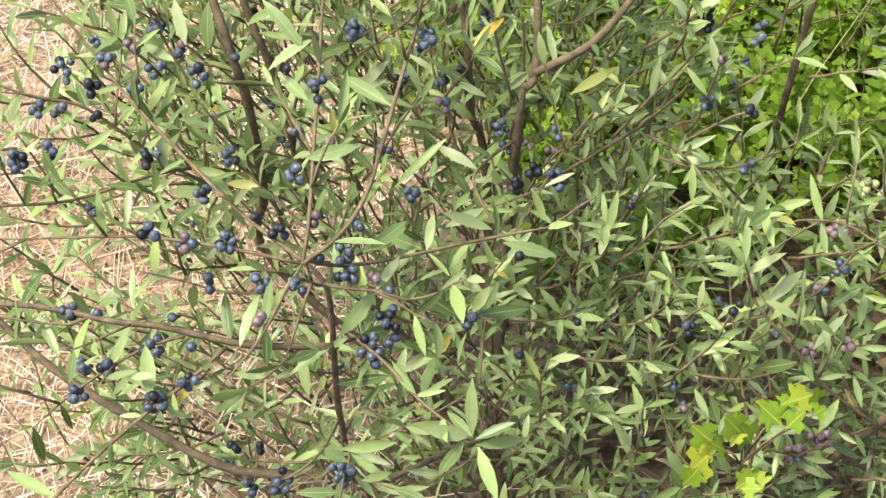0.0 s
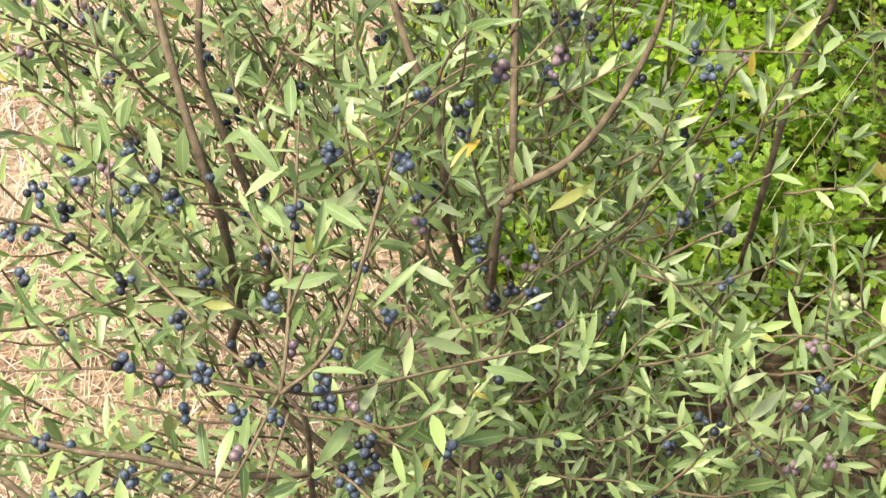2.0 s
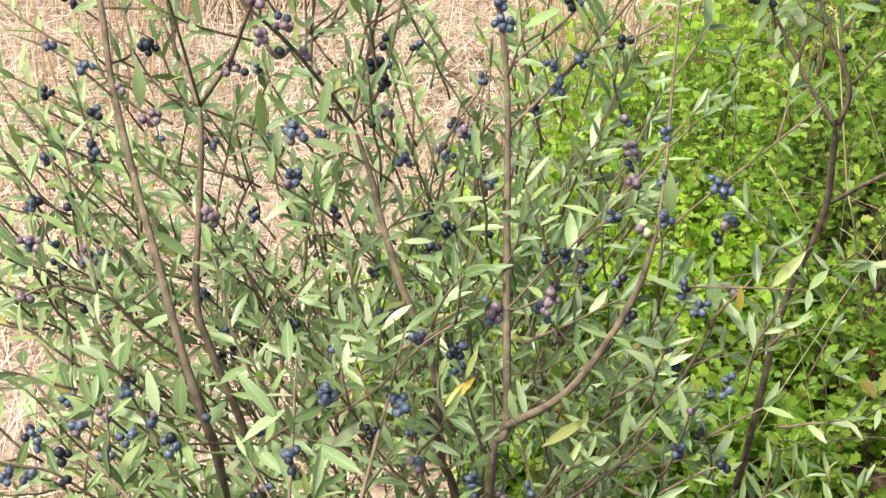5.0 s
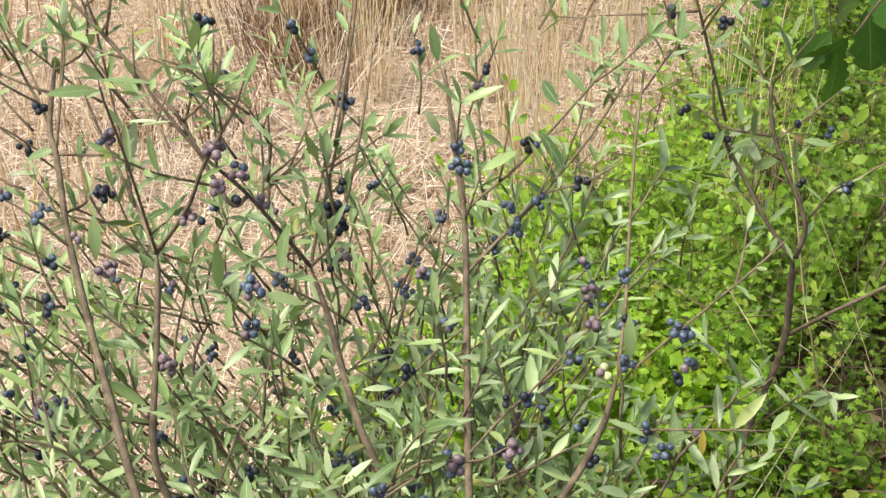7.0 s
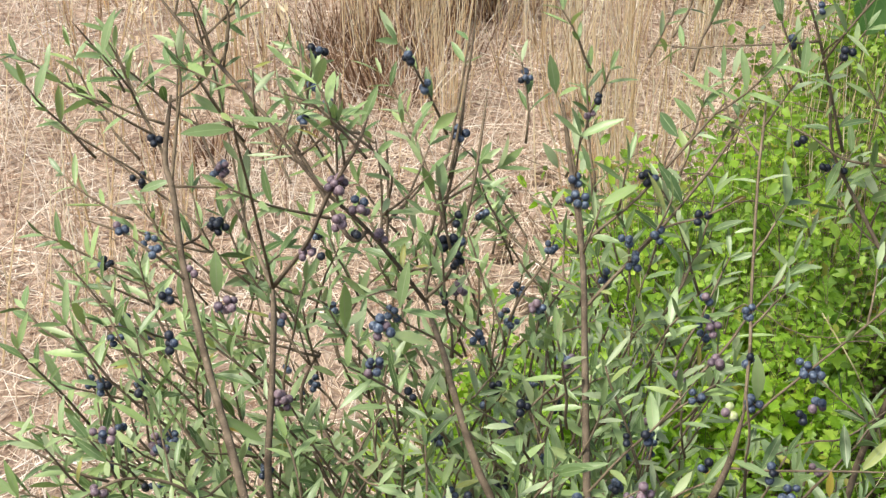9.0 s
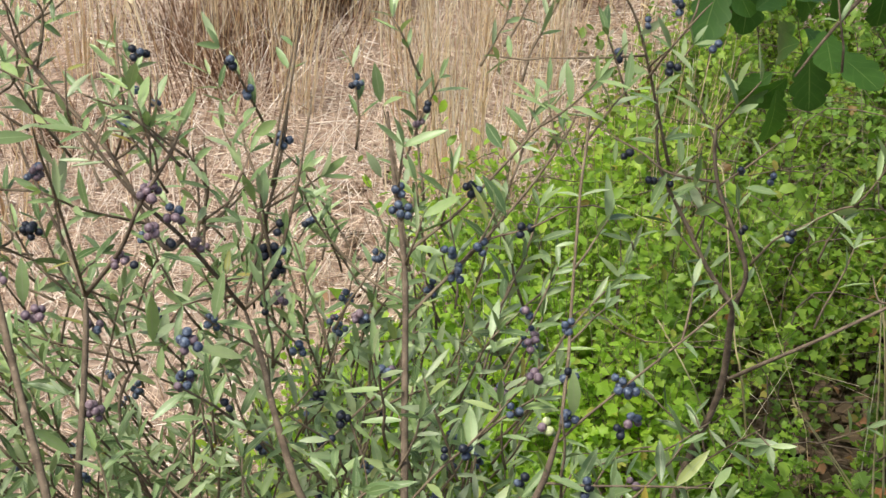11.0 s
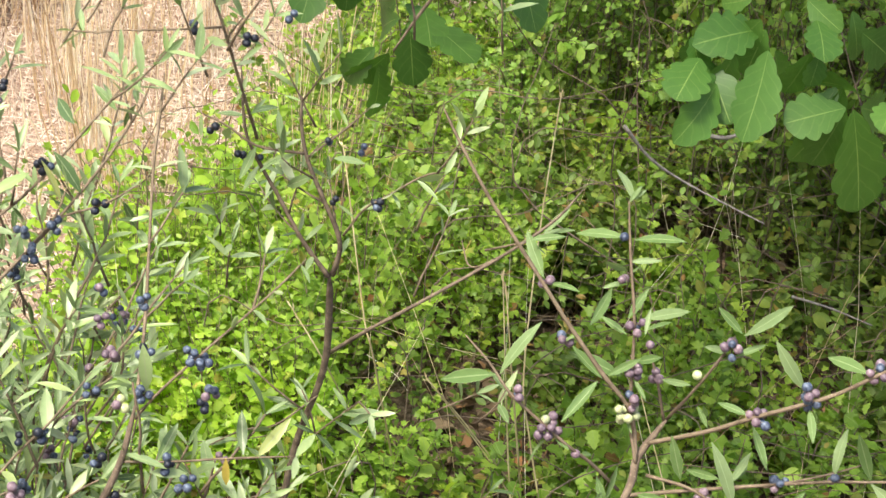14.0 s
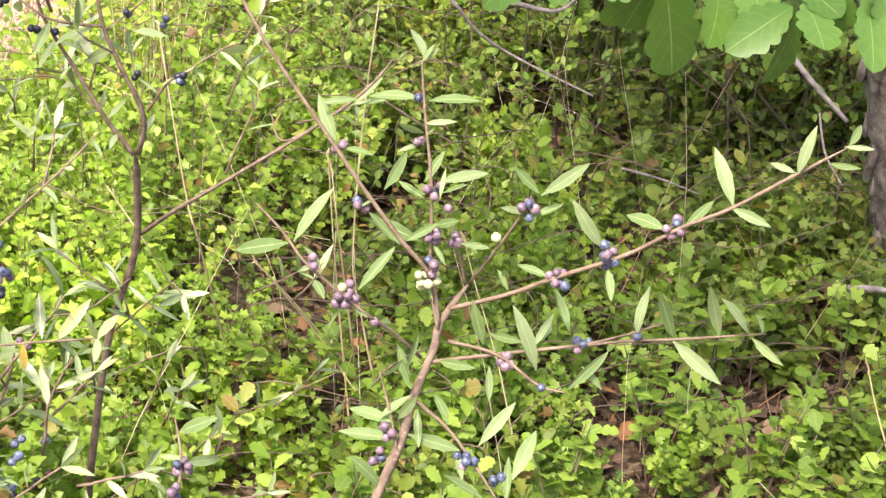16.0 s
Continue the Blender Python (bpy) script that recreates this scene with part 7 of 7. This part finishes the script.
stick(0.004, 0.003, (1.646, 2.070, 0.464), (1.647, 2.032, 0.410), (1.669, 1.996, 0.365))

# ---- lime-coloured oak seedling by the shrub's foot ----
seedling = thing("oak_seedling", (0.27, 0.86, 0), "small oak seedling with yellow-green lobed leaves", "seedling")
LIME_MESH = [mesh_of("lime_leaf", s[0].tolist(), s[1], leaf_lime, s[2]) for s in (palmate(3, 0.5), palmate(5, 0.45, 0.35))]
root = Vector((0.27, 0.86, 0))
v, f = tube(smooth_line([root, (0.265, 0.85, 0.25), (0.26, 0.835, 0.42), (0.262, 0.83, 0.50)], 5), 0.003, 0.0012, 6, 0.08)
part("stem", mesh_of("seedling_stem", v, f, bark_young), seedling)


def lime_leaf(base, tip):
    base = Vector(base)
    way = Vector(tip) - base
    joint = Vector((0.245, 0.80, min(base.z, 0.5) - 0.02))
    v, f = tube([joint, (base + joint) / 2 + Vector((0, 0, 0.004)), base], 0.0009, 0.0006, 5)
    part("leaf_stalk", mesh_of("leaf_stalk", v, f, bark_young), seedling)
    for k in range(2):
        d = way + wander(0.012) * k
        part("leaf", rnd.choice(LIME_MESH), seedling, "", leaf_frame(base + d * 0.3 * k, d, OPEN + wander(0.4), rnd.uniform(0.015, 0.026), rnd.uniform(0.9, 1.15)))


lime_leaf((0.260, 0.819, 0.518), (0.299, 0.859, 0.505))
lime_leaf((0.299, 0.821, 0.516), (0.311, 0.806, 0.553))
lime_leaf((0.226, 0.796, 0.503), (0.193, 0.811, 0.486))
lime_leaf((0.231, 0.794, 0.500), (0.208, 0.778, 0.536))
lime_leaf((0.246, 0.819, 0.516), (0.228, 0.786, 0.518))
lime_leaf((0.252, 0.806, 0.497), (0.233, 0.798, 0.543))
lime_leaf((0.217, 0.790, 0.500), (0.203, 0.793, 0.474))
lime_leaf((0.238, 0.773, 0.481), (0.257, 0.781, 0.491))
lime_leaf((0.263, 0.787, 0.461), (0.251, 0.810, 0.466))
lime_leaf((0.273, 0.823, 0.522), (0.301, 0.850, 0.528))
lime_leaf((0.278, 0.813, 0.508), (0.288, 0.813, 0.527))

# ---- bright seedlings standing in front of the undergrowth ----
HOLLY_MESH = [mesh_of("seedling_leaf", s[0].tolist(), s[1], leaf_fresh_one, s[2]) for s in (round_lobed(3, 0.78, 0.38, 0.2, 0.2, 15), palmate(3, 0.45, 0.3, 18), round_lobed(4, 0.66, 0.34, 0.3, 0.1, 16))]


def green_seedling(name):
    ob = thing(name, (0, 0, 0), "low bright green seedling with small toothed leaves", "seedling", "seedlings in front of the undergrowth")
    h = rnd.uniform(0.12, 0.26)
    for j in range(3):
        a = rnd.uniform(0, 6.3)
        tip = Vector((math.cos(a) * 0.06, math.sin(a) * 0.06, h * rnd.uniform(0.75, 1.0)))
        line = smooth_line([(0, 0, -0.01), tip * 0.5 + Vector((0, 0, 0.02)), tip], 4)
        v, f = tube(line, 0.0018, 0.0008, 5)
        part("stem", mesh_of("seedling_stem", v, f, bark_young), ob)
        turn = a
        for i in range(11):
            k = (i + 1) / 11
            p = line[min(len(line) - 1, int(k ** 0.5 * (len(line) - 1)))] + wander(0.003)
            turn += 2.4
            w = Vector((math.cos(turn), math.sin(turn), 0.2 + 0.6 * k ** 3)) + wander(0.15)
            part("leaf", rnd.choice(HOLLY_MESH), ob, "", leaf_frame(p, w, Vector((0, -0.2, 1)) + wander(0.3), rnd.uniform(0.022, 0.036), rnd.uniform(0.9, 1.2)))
    return ob


kinds = [green_seedling("green_seedling") for i in range(3)]
spots = []
while len(spots) < 34:
    p = Vector((rnd.uniform(0.55, 1.75), rnd.uniform(1.35, 2.0), 0))
    if all((p - q).length > 0.10 for q in spots):
        spots.append(p)
for i, p in enumerate(spots):
    m = pose(p.x, p.y, rise(p.x, p.y), 0, 0, rnd.uniform(0, 360))
    if i < 3:
        kinds[i].matrix_basis = m
    else:
        copy_thing(kinds[i % 3], m)

# ---- one orange fallen leaf that stands out ----
brown = material("orange_dead_leaf", 0.8, 0.2)
nt = brown[1]
nt.links.new(ramp(nt, noise_of(nt, 3, 4), [(0.3, (0.30, 0.13, 0.04)), (0.7, (0.55, 0.30, 0.12))]), brown[2].inputs["Base Color"])
for x, y, s in ((0.93, 1.95, 0.075), (0.98, 1.9, 0.05), (1.62, 1.75, 0.06)):
    shape = lobed(5, 0.7, 0.25, 0.35, -0.3)
    ob = new("fallen_leaf", mesh_of("fallen_leaf", shape[0].tolist(), shape[1], brown[0], shape[2]))
    ob.matrix_basis = leaf_frame((x, y, 0.02), (1, 0.2, 0.1), (0, -0.5, 0.8), s)
    tagged(ob, "curled orange-brown dead oak leaf on the soil", "leaf", "fallen leaves")
